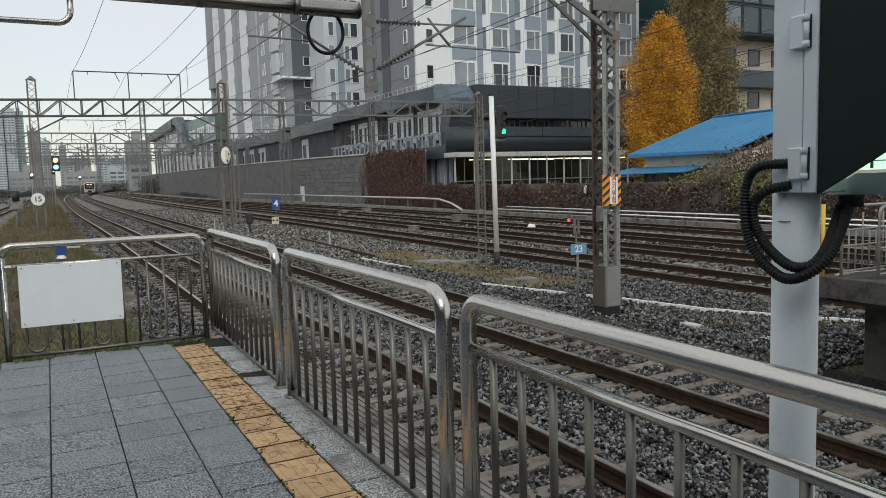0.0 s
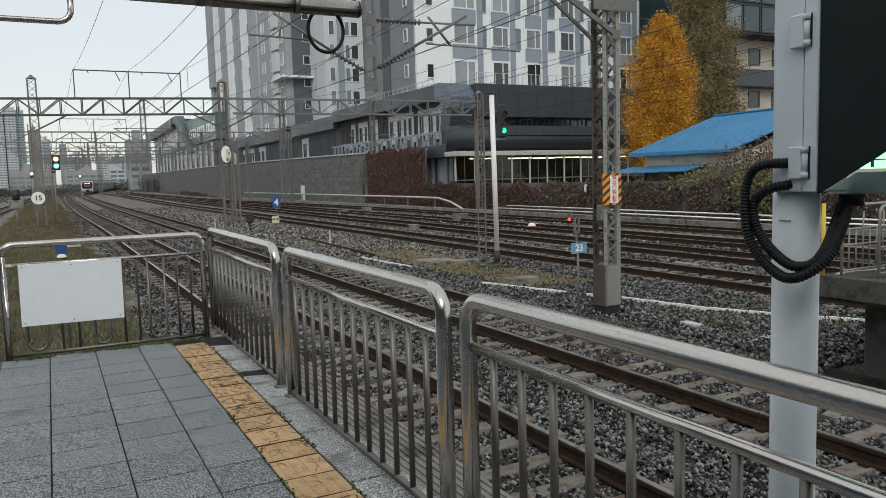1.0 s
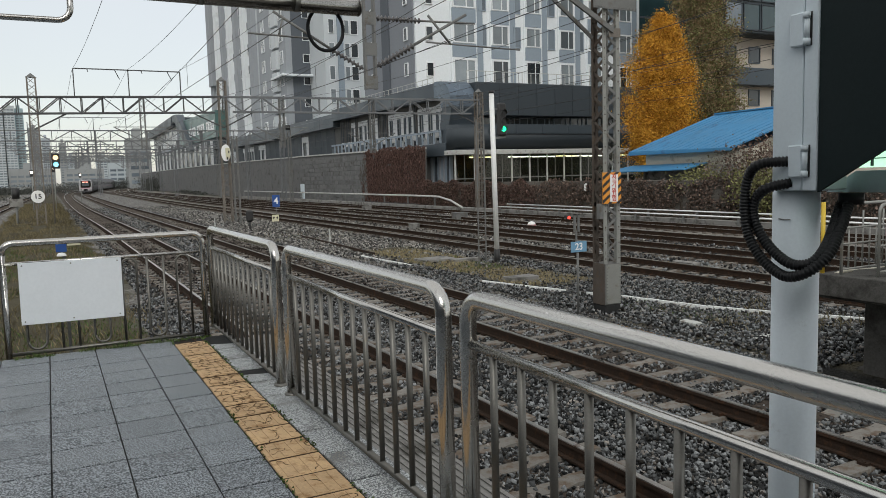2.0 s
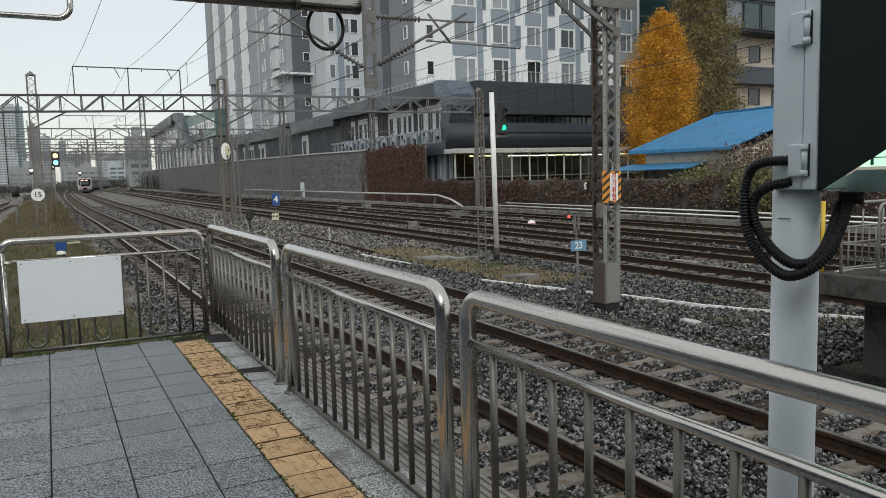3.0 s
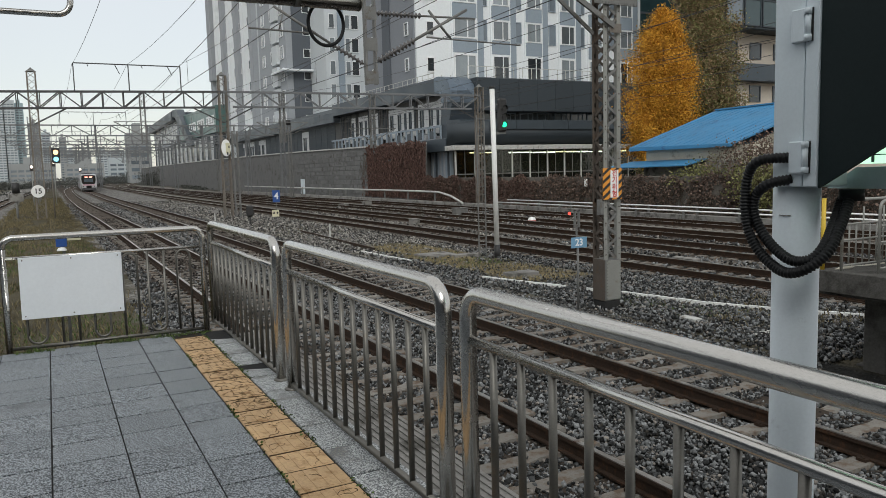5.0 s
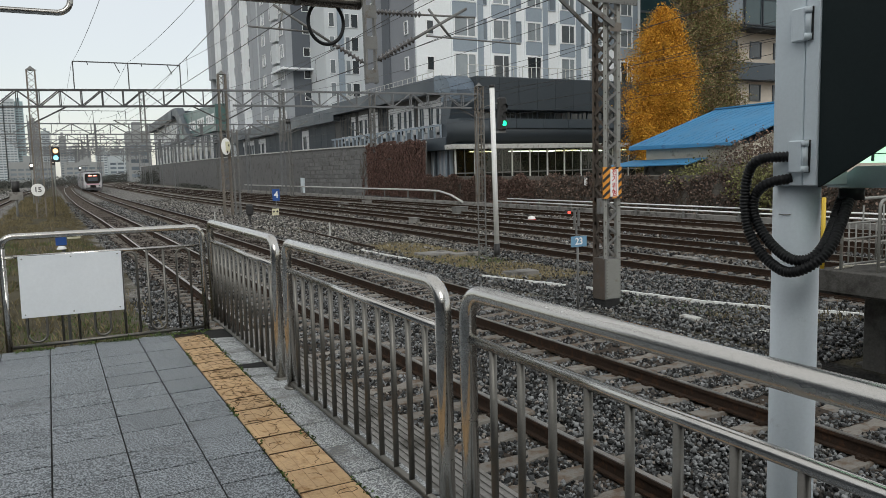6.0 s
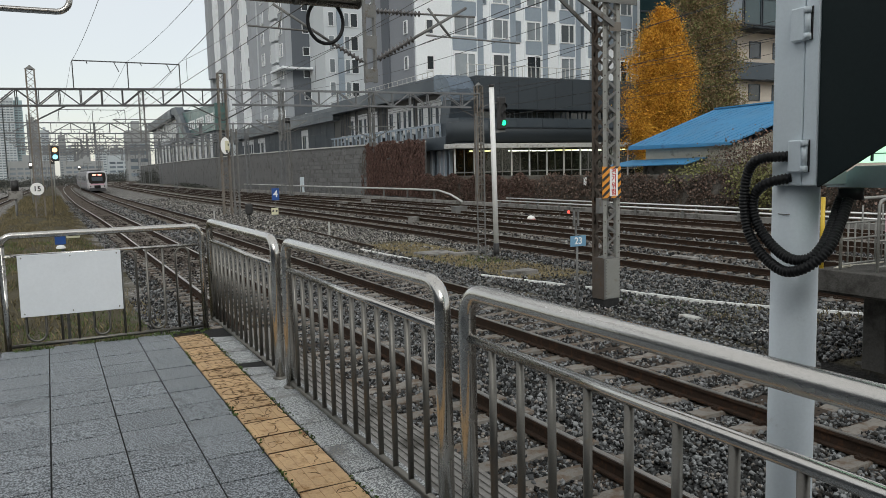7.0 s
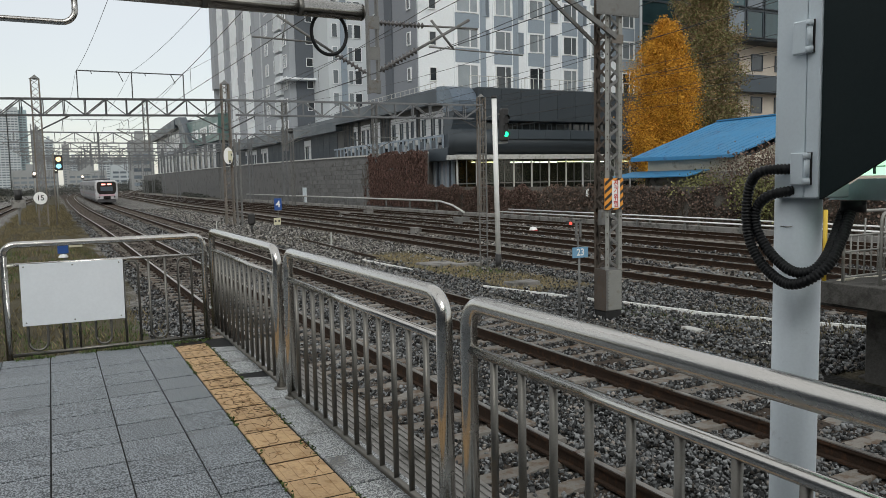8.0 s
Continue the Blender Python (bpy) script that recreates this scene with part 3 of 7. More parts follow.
def make_ballast():
    """Loose crushed stone, thickest where one stands nearest."""
    rng = np.random.default_rng(5)
    pts = []

    def sow(x0, x1, y0, y1, per, lo, hi):
        k = int((x1 - x0) * (y1 - y0) * per)
        p = np.stack([rng.uniform(x0, x1, k), rng.uniform(y0, y1, k), np.zeros(k)], 1)
        pts.append(np.concatenate([p, rng.uniform(lo, hi, (k, 1))], 1))

    sow(2.1, 9.6, -4, 0.6, 300, 0.018, 0.034)
    sow(2.1, 9.6, 0.6, 8, 1500, 0.012, 0.026)
    sow(1.6, 9.8, 8, 20, 640, 0.015, 0.03)
    sow(9.6, 14.6, 7, 20, 480, 0.017, 0.034)
    sow(2.0, 14.6, 20, 36, 190, 0.024, 0.042)
    sow(14.2, 22, 10, 34, 60, 0.03, 0.05)
    sow(2.0, 14.5, 36, 62, 45, 0.03, 0.05)
    sow(1.8, 14.0, 62, 105, 15, 0.035, 0.06)
    sow(14.2, 28, 34, 62, 20, 0.035, 0.055)
    p = np.concatenate(pts)
    keep = np.ones(len(p), bool)
    for name, y0 in (("T1", -4.0), ("T2", -4.0), ("T3", 4.0), ("T4", 6.0)):
        d = p[:, 0] - CENTRES[name]
        ph = np.abs((p[:, 1] - y0 + 0.3) % 0.6 - 0.3)
        on = (np.abs(d) < 1.23) & (ph < 0.125)
        keep &= ~(on & (rng.random(len(p)) > 0.045))
        keep &= ~(np.abs(np.abs(d) - 0.7525) < 0.075)
    patch = (p[:, 0] > 10.8) & (p[:, 0] < 13.4) & (p[:, 1] > 16) & (p[:, 1] < 29)
    keep &= ~(patch & (rng.random(len(p)) > 0.12))
    p = p[keep]
    z = np.array([ground_z(x, y) for x, y in p[:, :2]]) + np.where(np.min(np.abs(p[:, 0:1] - np.array([[3.78, 7.68, 15.35, 19.35]])), axis=1) < 1.3, rng.uniform(-0.035, 0.022, len(p)), rng.uniform(-0.012, 0.06, len(p)))
    c = np.stack([p[:, 0], p[:, 1], z], 1)
    sizes = p[:, 3:4] * rng.uniform(0.5, 1.5, (len(p), 3))
    wedge = [(-1, -0.9, -0.7), (1, -0.6, -0.9), (0.1, 1.1, -0.6), (-0.9, -0.5, 0.8), (0.7, -0.9, 0.6), (0.3, 0.8, 0.9)]
    wedge_f = [(2, 1, 0), (3, 4, 5), (0, 1, 4), (0, 4, 3), (1, 2, 5), (1, 5, 4), (2, 0, 3), (2, 3, 5)]
    shard = [(-1.15, 0.2, 0.1), (1.1, -0.2, 0.2), (0.2, -1.1, -0.3), (-0.3, 1.05, -0.2), (0.15, 0.3, 1.0), (-0.2, -0.3, -1.0)]
    shard_f = [(0, 2, 4), (2, 1, 4), (1, 3, 4), (3, 0, 4), (2, 0, 5), (1, 2, 5), (3, 1, 5), (0, 3, 5)]
    lump = [(-1, -0.7, -0.6), (0.8, -1, -0.8), (1, 0.6, -0.9), (-0.6, 1, -0.5), (-0.7, -0.5, 0.8), (0.5, -0.9, 0.7), (1.0, 0.7, 0.5), (-0.5, 0.6, 1)]
    lump_f = [(3, 2, 1), (3, 1, 0), (4, 5, 6), (4, 6, 7), (0, 1, 5), (0, 5, 4), (1, 2, 6), (1, 6, 5), (2, 3, 7), (2, 7, 6), (3, 0, 4), (3, 4, 7)]
    kind = rng.random(len(p))
    kind[(p[:, 1] < 8) & (kind < 0.82) & (rng.random(len(p)) < 0.45)] = 3
    off = np.min(np.abs(p[:, 0:1] - np.array([[3.7, 7.68, 15.35, 19.35]])), axis=1)
    bed = (off < 1.25) & (p[:, 1] > 14 + 14 * rng.random(len(p)))
    kind[bed] = 2
    fresh = (p[:, 0] > 9.6) & (p[:, 1] > 22 + 6 * rng.random(len(p))) & (kind < 2) & (rng.random(len(p)) < 0.75)
    kind[fresh] = 4
    for sel, v, f, m, lab in ((kind < 0.44, wedge, wedge_f, stone_m, "loose grey crushed ballast stones"), ((kind >= 0.44) & (kind < 0.82), shard, shard_f, stone_m, "loose grey ballast shards"),
                              (kind == 2, wedge, wedge_f, bed_stone_m, "dark rust-stained ballast between the rails"),
                              (kind == 4, wedge, wedge_f, fresh_stone_m, "paler fresh ballast beside the third track"),
                              (kind == 3, lump, lump_f, stone_m, "loose grey crushed ballast lumps beside the platform"),
                              ((kind >= 0.82) & (kind < 2), wedge, wedge_f, brown_stone_m, "loose brownish crushed ballast stones")):
        spread("ballast", c[sel], v, f, sizes[sel], random_turns(rng, int(sel.sum())), m, lab, "ballast", name="ballast_stones")


make_ballast()


def make_grass(name, boxes, material, label, per, tall, seed):
    rng = np.random.default_rng(seed)
    cs = []
    for x0, x1, y0, y1 in boxes:
        k = int((x1 - x0) * (y1 - y0) * per)
        p = np.stack([rng.uniform(x0, x1, k), rng.uniform(y0, y1, k)], 1)
        w = np.array([noise.noise((a * 0.8, b * 0.5, seed)) for a, b in p])
        p = p[w > -0.12]
        cs.append(p)
    p = np.concatenate(cs)
    z = np.array([ground_z(x, y) for x, y in p]) - 0.02
    k = len(p)
    blade = [(-0.5, 0, 0), (0.5, 0, 0), (0.15, 0.25, 0.6), (0.1, 0.7, 1.0)]
    sizes = np.stack([rng.uniform(0.012, 0.03, k), rng.uniform(0.2, 0.9, k) * tall, rng.uniform(0.35, 1.1, k) * tall], 1)
    a = rng.uniform(0, 2 * math.pi, k)
    o, i = np.zeros(k), np.ones(k)
    turns = np.stack([np.stack([np.cos(a), -np.sin(a), o], 1), np.stack([np.sin(a), np.cos(a), o], 1), np.stack([o, o, i], 1)], 1)
    spread(name, np.stack([p[:, 0], p[:, 1], z], 1), blade, [(0, 1, 2), (0, 2, 3)], sizes, turns, material, label, "grass", name=name)


make_grass("dry_grass", [(-3.2, 1.9, 8.6, 60), (-14, -8.5, 30, 110), (11, 13.6, 8.5, 12)], verge_grass, "withered straw-coloured grass on the verge", 75, 0.2, 3)
make_grass("verge_grass", [(-3.4, 1.7, 60, 135)], verge_grass, "withered brown grass along the far verge", 26, 0.38, 6)
make_grass("short_dry_grass", [(10.9, 13.2, 16.5, 28), (11.2, 12.6, 8.8, 10.6)], dry_grass, "short withered grass in the strip between the tracks", 520, 0.11, 5)
make_grass("green_weeds", [(10.8, 12.4, 10.2, 13.5), (-2.5, 1.6, 9, 40), (11, 13, 20, 24)], green_grass, "low dull green weeds in the gravel", 120, 0.12, 8)


# ---- the platform ----
def make_platform():
    t = thing("platform", (-2.5, 1.0, -1.4), "concrete station platform paved with grey granite tiles", "platform", kind="structure")
    g = Geo().box(-7.0, 1.62, -7.0, 8.0, -1.5, -0.034, 0.01)
    part("platform_body", g, concrete_m, t)
    lip = Geo().box(1.622, 2.03, -7.0, 7.98, -0.30, -0.06, 0.01).box(1.622, 1.84, -7, 7.9, -1.5, -0.302)
    for i in range(8):
        x = 1.66 + i * 0.046
        lip.box(x, x + 0.024, -7.0, 7.98, -0.061, -0.051)
    part("platform_edge", lip, concrete_m, t, "ribbed concrete platform edge")
    rest = Geo().box(-7.0, 1.0, -7.0, 1.62, -0.033, 0.0).box(-7.0, -2.48, 1.62, 7.98, -0.033, 0.0).box(1.008, 1.3, -7, 1.45, -0.033, 0.0).box(1.312, 1.62, -7, 1.4, -0.033, 0.004)
    part("rear_paving", rest, tile_m, t)
    part("joint_bed", Geo().box(-2.478, 1.618, 1.46, 7.98, -0.033, -0.007), joint_m, t, "dark dirty joints")
    cols = [-2.475, -2.077, -1.68, -1.282, -0.884, -0.486, -0.090, 0.302, 0.687, 1.004]
    shared = {}
    rng = random.Random(11)
    for a, b in zip(cols, cols[1:]):
        w = round(b - a - 0.009, 3)
        for j in range(17):
            y = 1.64 + 0.376 * j
            d = min(0.362, 7.975 - y)
            if d < 0.1:
                continue
            key = (w, round(d, 3))
            if key not in shared:
                ob = part("tile", Geo().box(-w / 2, w / 2, -d / 2, d / 2, -0.022, 0.0, 0.0015), tile_m, t)
                shared[key] = ob.data
                for vert in ob.data.vertices:
                    vert.co += ORIGIN[t]
            else:
                ob = new("tile", shared[key])
                ob.parent = t
            ob.location = Vector((a + w / 2 + 0.0045, y + d / 2, rng.uniform(-0.0015, 0.0015))) - ORIGIN[t]
            ob.rotation_euler = (rng.uniform(-0.004, 0.004), rng.uniform(-0.004, 0.004), 0)
    for kind, x0, x1, m, step, start, z in (("tactile_tile", 1.01, 1.303, tactile_m, 0.3, 1.46, 0.004), ("kerb_stone", 1.315, 1.615, kerb_m, 0.45, 1.4, 0.004)):
        first = None
        j = 0
        while start + step * (j + 1) < 8.0:
            y = start + step * j
            j += 1
            if first is None:
                h, w = step / 2 - (0.006 if kind == "tactile_tile" else 0.01), (x1 - x0) / 2
                g = Geo().box(-w, w, -h, h, -0.022, 0.0, 0.005)
                if kind == "tactile_tile":
                    for q in range(4):
                        g.box(-w + 0.03 + q * 0.066, -w + 0.062 + q * 0.066, -h + 0.02, h - 0.02, -0.001, 0.0035, 0.0015)
                first = part(kind, g, m, t)
                for vert in first.data.vertices:
                    vert.co += ORIGIN[t]
                ob = first
            else:
                ob = new(kind, first.data)
                ob.parent = t
            ob.location = Vector(((x0 + x1) / 2, y + step / 2, z + rng.uniform(-0.003, 0.002))) - ORIGIN[t]
            ob.rotation_euler = (rng.uniform(-0.008, 0.008), rng.uniform(-0.008, 0.008), rng.uniform(-0.006, 0.006))
            if kind == "kerb_stone" and (abs(y - 5.9) < 0.23 or abs(y - 7.25) < 0.23):
                # two stones have sunk and tipped
                ob.location.z -= 0.006
                ob.rotation_euler = (-0.055, 0.02, 0.03)
    # cracks wandering over the tactile strip
    g = Geo()
    for j in range(1, 22):
        y = 1.46 + 0.3 * j
        g.beam((1.012, y + rng.uniform(-0.003, 0.003), 0.003), (1.301, y + rng.uniform(-0.003, 0.003), 0.003), 0.009, 0.004)
    # crazed glaze: a net of small uneven cells, broken in places
    for j in range(9, 22):
        yc = 1.46 + 0.3 * j
        net = {(a, b): (1.03 + 0.058 * a + (0.029 if b % 2 else 0) + rng.uniform(-0.02, 0.02), yc + 0.012 + 0.055 * b + rng.uniform(-0.02, 0.02)) for a in range(5) for b in range(6)}
        much = rng.uniform(0.35, 0.85) if j > 11 else rng.uniform(0.05, 0.4)
        for (a, b), p in net.items():
            for q in (((a + 1, b), (a, b + 1)) if (a + b) % 2 else ((a, b + 1),)):
                if q in net and rng.random() < much and max(p[0], net[q][0]) < 1.298:
                    mid = ((p[0] + net[q][0]) / 2 + rng.uniform(-0.009, 0.009), (p[1] + net[q][1]) / 2 + rng.uniform(-0.009, 0.009))
                    w = rng.uniform(0.002, 0.005)
                    g.beam((*p, 0.0085), (*mid, 0.0085), w, 0.0015)
                    g.beam((*mid, 0.0085), (*net[q], 0.0085), w * 0.8, 0.0015)
    for _ in range(45):
        x, y = rng.uniform(1.02, 1.29), rng.choice([rng.uniform(2.8, 7.9), rng.uniform(4.4, 7.6)])
        a = rng.uniform(0, 6.28)
        w = rng.uniform(0.0018, 0.0055)
        pts = [(x, y)]
        for _ in range(rng.randint(4, 12)):
            a += rng.uniform(-1.1, 1.1)
            x, y = x + 0.022 * math.cos(a), y + 0.022 * math.sin(a)
            if not 1.012 < x < 1.3:
                break
            pts.append((x, y))
        for (x0, y0), (x1, y1) in zip(pts, pts[1:]):
            g.beam((x0, y0, 0.0085), (x1, y1, 0.0085), w, 0.0015)
    tagged(part("tactile_cracks", g, crack_m, t), "dark cracks in the worn tactile tiles", kind="stuff")
    tuft = np.random.default_rng(14)
    k = 216
    tx = np.concatenate([tuft.normal(m, 0.05, k // 6) for m in (-0.2, 0.24, 0.5, 0.62, 0.9, 1.12)])
    ty = 7.93 + tuft.normal(0, 0.02, len(tx))
    a = tuft.uniform(0, 6.28, len(tx))
    o, i1 = np.zeros(len(tx)), np.ones(len(tx))
    turns = np.stack([np.stack([np.cos(a), -np.sin(a), o], 1), np.stack([np.sin(a), np.cos(a), o], 1), np.stack([o, o, i1], 1)], 1)
    size = np.stack([tuft.uniform(0.004, 0.01, len(tx)), tuft.uniform(0.02, 0.06, len(tx)), tuft.uniform(0.015, 0.06, len(tx))], 1)
    spread("end_weeds", np.stack([tx, ty, o + 0.002], 1), [(-0.5, 0, 0), (0.5, 0, 0), (0.15, 0.25, 0.6), (0.1, 0.7, 1.0)], [(0, 1, 2), (0, 2, 3)], size, turns, green_grass, "small green weeds at the foot of the end railing", "weeds", t, "end_weeds")
    # moss and litter along the joints
    k = 900
    r = np.random.default_rng(9)
    side = r.integers(0, 3, k)
    x = np.where(side == 0, 1.307 + r.normal(0, 0.012, k), np.where(side == 1, 1.006 + r.normal(0, 0.008, k), r.uniform(-0.4, 1.4, k)))
    y = np.where(side == 2, 7.94 + r.normal(0, 0.025, k), r.uniform(2.5, 7.95, k))
    good = np.array([noise.noise((a * 3, b * 1.7, 2)) > 0.02 for a, b in zip(x, y)])
    c = np.stack([x, y, np.full(k, 0.006)], 1)[good]
    m = len(c)
    spread("moss", c, [(-1, -1, 0), (1, -1, 0), (0, 1, 0.6), (0, 0, 1)], [(0, 1, 3), (1, 2, 3), (2, 0, 3)], r.uniform(0.004, 0.014, (m, 3)), random_turns(r, m), green_grass,
           "moss and litter in the paving joints", "moss", t, "joint_moss")


make_platform()


def make_canopy():
    """An unseen roof behind the camera, and unseen plain walls that close the platform."""
    t = thing("unseen_canopy", (-2.5, -10, 0), "unseen plain dark canopy on columns, added over the platform", "canopy", kind="structure")
    # added to darken the near floor and the railing's reflections
    part("canopy_roof", Geo().box(-7.0, 2.0, -45, -0.9, 3.7, 3.95, 0.02), tower_dark, t)
    for k in range(5):
        y = -6.0 - 8 * k
        part("canopy_column", Geo().box(-2.6, -2.35, y - 0.12, y + 0.12, 0.0, 3.7, 0.01), tower_dark, t)
    w = thing("unseen_wall", (-7.1, -10, 0), "unseen plain wall added behind and beside the platform", "wall", kind="structure")
    part("wall_body", Geo().box(-7.3, -7.02, -45, -7.0, -1.5, 3.7), tower_dark, w)
    # out of view on the left, added for the railing to mirror something dark
    part("stair_enclosure", Geo().box(-3.65, -3.4, -7.0, 7.6, 0.0, 3.4, 0.02), tower_dark, w)


make_canopy()


# ---- stainless fences ----
FX = 1.512


def make_fence(y0, y1):
    t = thing("platform_fence", (FX, (y0 + y1) / 2, 0), "brushed stainless steel railing panel with round tube frame", "railing", "railing panels along the platform")
    r, R, z = 0.037, 0.115, 1.094
    path = [(FX, y0, 0.0), (FX, y0, z - R)] + arc((FX, y0 + R, z - R), R, 180, 90, 7, (0, 1, 0), (0, 0, 1)) + arc((FX, y1 - R, z - R), R, 90, 0, 7, (0, 1, 0), (0, 0, 1)) + [(FX, y1, 0.0)]
    part("frame", Geo().tube(path, r, 18), steel, t, "thick bent tube frame")
    part("middle_rail", Geo().tube([(FX, y0, 0.895), (FX, y1, 0.895)], 0.021, 12), steel, t)
    part("bottom_rail", Geo().tube([(FX, y0, 0.045), (FX, y1, 0.045)], 0.021, 12), steel_dull, t)
    n = round((y1 - y0) / 0.192)
    for i in range(1, n):
        y = y0 + (y1 - y0) * i / n
        part("baluster", Geo().tube([(FX, y, 0.05), (FX, y, 0.89)], 0.0155, 10), steel_dull, t)
    for y in (y0, y1):
        part("post_collar", Geo().lathe([(0.0, 0.022), (0.05, 0.022), (0.058, 0.012), (0.058, 0.0)], FX, y, 16), steel_dull, t)
    return t


make_fence(0.12, 2.70)
make_fence(2.92, 5.40)
make_fence(5.70, 8.34)


def make_end_fence():
    X0, X1, Y, r, R, z = -0.425, 1.372, 8.035, 0.03, 0.1, 1.075
    t = thing("end_fence", ((X0 + X1) / 2, Y, 0), "stainless railing with looped bars across the platform end", "railing")
    path = [(X0, Y, -0.03), (X0, Y, z - R)] + arc((X0 + R, Y, z - R), R, 180, 90, 7, (1, 0, 0), (0, 0, 1)) + arc((X1 - R, Y, z - R), R, 90, 0, 7, (1, 0, 0), (0, 0, 1)) + [(X1, Y, -0.03)]
    part("frame", Geo().tube(path, r, 16), steel, t)
    part("middle_rail", Geo().tube([(X0, Y, 0.885), (X1, Y, 0.885)], 0.016, 10), steel, t)
    part("bottom_rail", Geo().tube([(X0, Y, 0.03), (X1, Y, 0.03)], 0.018, 10), steel_dull, t)
    at = [-0.26, -0.097, 0.037, 0.18, 0.32, 0.46, 0.595, 0.73, 0.83, 0.985, 1.11, 1.24]
    for i in range(0, 12, 2):
        a, b = at[i], at[i + 1]
        c, h = (a + b) / 2, (b - a) / 2
        if i % 4 == 0:
            path = [(a, Y, 0.88), (a, Y, 0.06 + h)] + arc((c, Y, 0.06 + h), h, 180, 360, 8, (1, 0, 0), (0, 0, 1)) + [(b, Y, 0.88)]
        else:
            path = [(a, Y, 0.035), (a, Y, 0.865 - h)] + arc((c, Y, 0.865 - h), h, 180, 0, 8, (1, 0, 0), (0, 0, 1)) + [(b, Y, 0.035)]
        part("looped_bar", Geo().tube(path, 0.0115, 8), steel_dull, t)
    b = thing("notice_board", (0.14, 8.0, 0.3), "blank white board bolted to the end railing", "board")
    part("panel", Geo().box(-0.302, 0.586, 7.985, 7.997, 0.304, 0.888, 0.002), white_paint, b)
    for x in (-0.27, 0.14, 0.55):
        for z2 in (0.335, 0.862):
            part("bolt", Geo().tube([(x, 7.986, z2), (x, 7.977, z2)], 0.007, 8), steel_dull, b)
    b.rotation_euler = (0, radians(0.5), 0)


make_end_fence()


def make_stake_sign():
    t = thing("stake_sign", (0.1, 8.55, -1.35), "small blue plate and cream plate on a stake", "sign")
    part("stake", Geo().box(0.085, 0.115, 8.54, 8.57, -1.4, 0.98), mast_m, t)
    part("blue_plate", Geo().box(0.03, 0.13, 8.522, 8.536, 0.93, 1.06, 0.003), blue_m, t)
    part("cream_plate", Geo().box(0.136, 0.26, 8.522, 8.536, 0.99, 1.068, 0.003), cream_m, t)
    part("white_cap", Geo().lathe([(0.0, 0.925), (0.03, 0.92), (0.045, 0.9), (0.045, 0.89)], 0.08, 8.53, 12), sign_white, t)
    for x in (0.16, 0.2):
        part("dark_bar", Geo().box(x, x + 0.028, 8.517, 8.523, 1.015, 1.045), black_m, t)


make_stake_sign()


# ---- the screen cabinet on its post ----
def make_screen_cabinet():
    t = thing("screen_cabinet", (1.87, 1.385, 0), "light grey hooded screen cabinet on a round post", "screen cabinet")
    post = part("post", Geo().lathe([(0.062, 0.0), (0.062, 1.54), (0.0, 1.54)], 1.868, 1.422, 28), grey_paint, t, "pale grey round steel post")
    part("scratch", Geo().tube([(1.8055, 1.43, 1.452), (1.8055, 1.405, 1.451), (1.809, 1.395, 1.452)], 0.0012, 5), concrete_m, post, "rusty scratch on the paint")
    part("body", Geo().box(1.803, 1.93, 1.312, 1.445, 1.53, 2.6, 0.004), box_paint, t)
    part("door_leaf", Geo().box(1.797, 1.804, 1.3545, 1.447, 1.532, 2.6, 0.002), box_paint, t)
    part("door_stile", Geo().box(1.797, 1.804, 1.312, 1.352, 1.532, 2.6, 0.002), box_paint, t)
    for z in (1.567, 1.912):
        h = part("hinge", Geo().box(1.782, 1.7975, 1.345, 1.387, z, z + 0.086, 0.003), box_paint, t, "cast hinge with pin")
        # a thin black slab on the face paints the gap's shade
        part("hinge_gap", Geo().box(1.7945, 1.7968, 1.329, 1.3448, z + 0.0, z + 0.086), black_m, h, "black slab painting the shaded gap round the hinge pin")
        for dz in (0.0, 0.068):
            part("hinge_knuckle", Geo().tube([(1.786, 1.338, z + dz + 0.001), (1.786, 1.338, z + dz + 0.017)], 0.0095, 12), box_paint, h)
        part("hinge_pin", Geo().tube([(1.787, 1.338, z + 0.012), (1.787, 1.338, z + 0.075)], 0.0075, 10), box_paint, h)
    hood = [(1.803, 1.310, 1.528), (1.803, 1.310, 2.6), (1.803, 0.5, 2.6), (1.803, 0.5, 2.0)]
    part("hood_side", Geo().prism(hood, (0.012, 0, 0)), dark_panel, t, "dark green hood side cut on a slant")
    part("hood_back", Geo().box(2.16, 2.18, 0.45, 1.44, 1.59, 2.6), dark_panel, t)
    part("hood_top", Geo().box(1.816, 2.159, 0.45, 1.309, 2.58, 2.6), dark_panel, t)
    part("tray", Geo().prism([(1.95, 1.39, 1.522), (1.95, 1.302, 1.58), (1.95, 0.5, 1.586), (1.95, 0.5, 1.522)], (0.11, 0, 0)), box_paint, t)
    scr = part("screen", Geo().box(2.08, 2.09, 0.6, 1.41, 1.588, 2.2), lamp_screen, t, "bright green-white screen")
    for i in range(6):
        part("screen_bar", Geo().box(2.07, 2.079, 0.6, 1.41, 1.612 + 0.028 * i, 1.615 + 0.028 * i), dark_panel, scr)
    for i in range(7):
        y = 1.385 - 0.05 * i
        part("screen_rib", Geo().box(2.07, 2.079, y, y + 0.004, 1.592, 2.2), dark_panel, scr)
    part("cable_gland", Geo().lathe([(0.0, 1.521), (0.032, 1.521), (0.032, 1.49), (0.02, 1.49)], 1.93, 1.30, 14), rubber, t)


make_screen_cabinet()


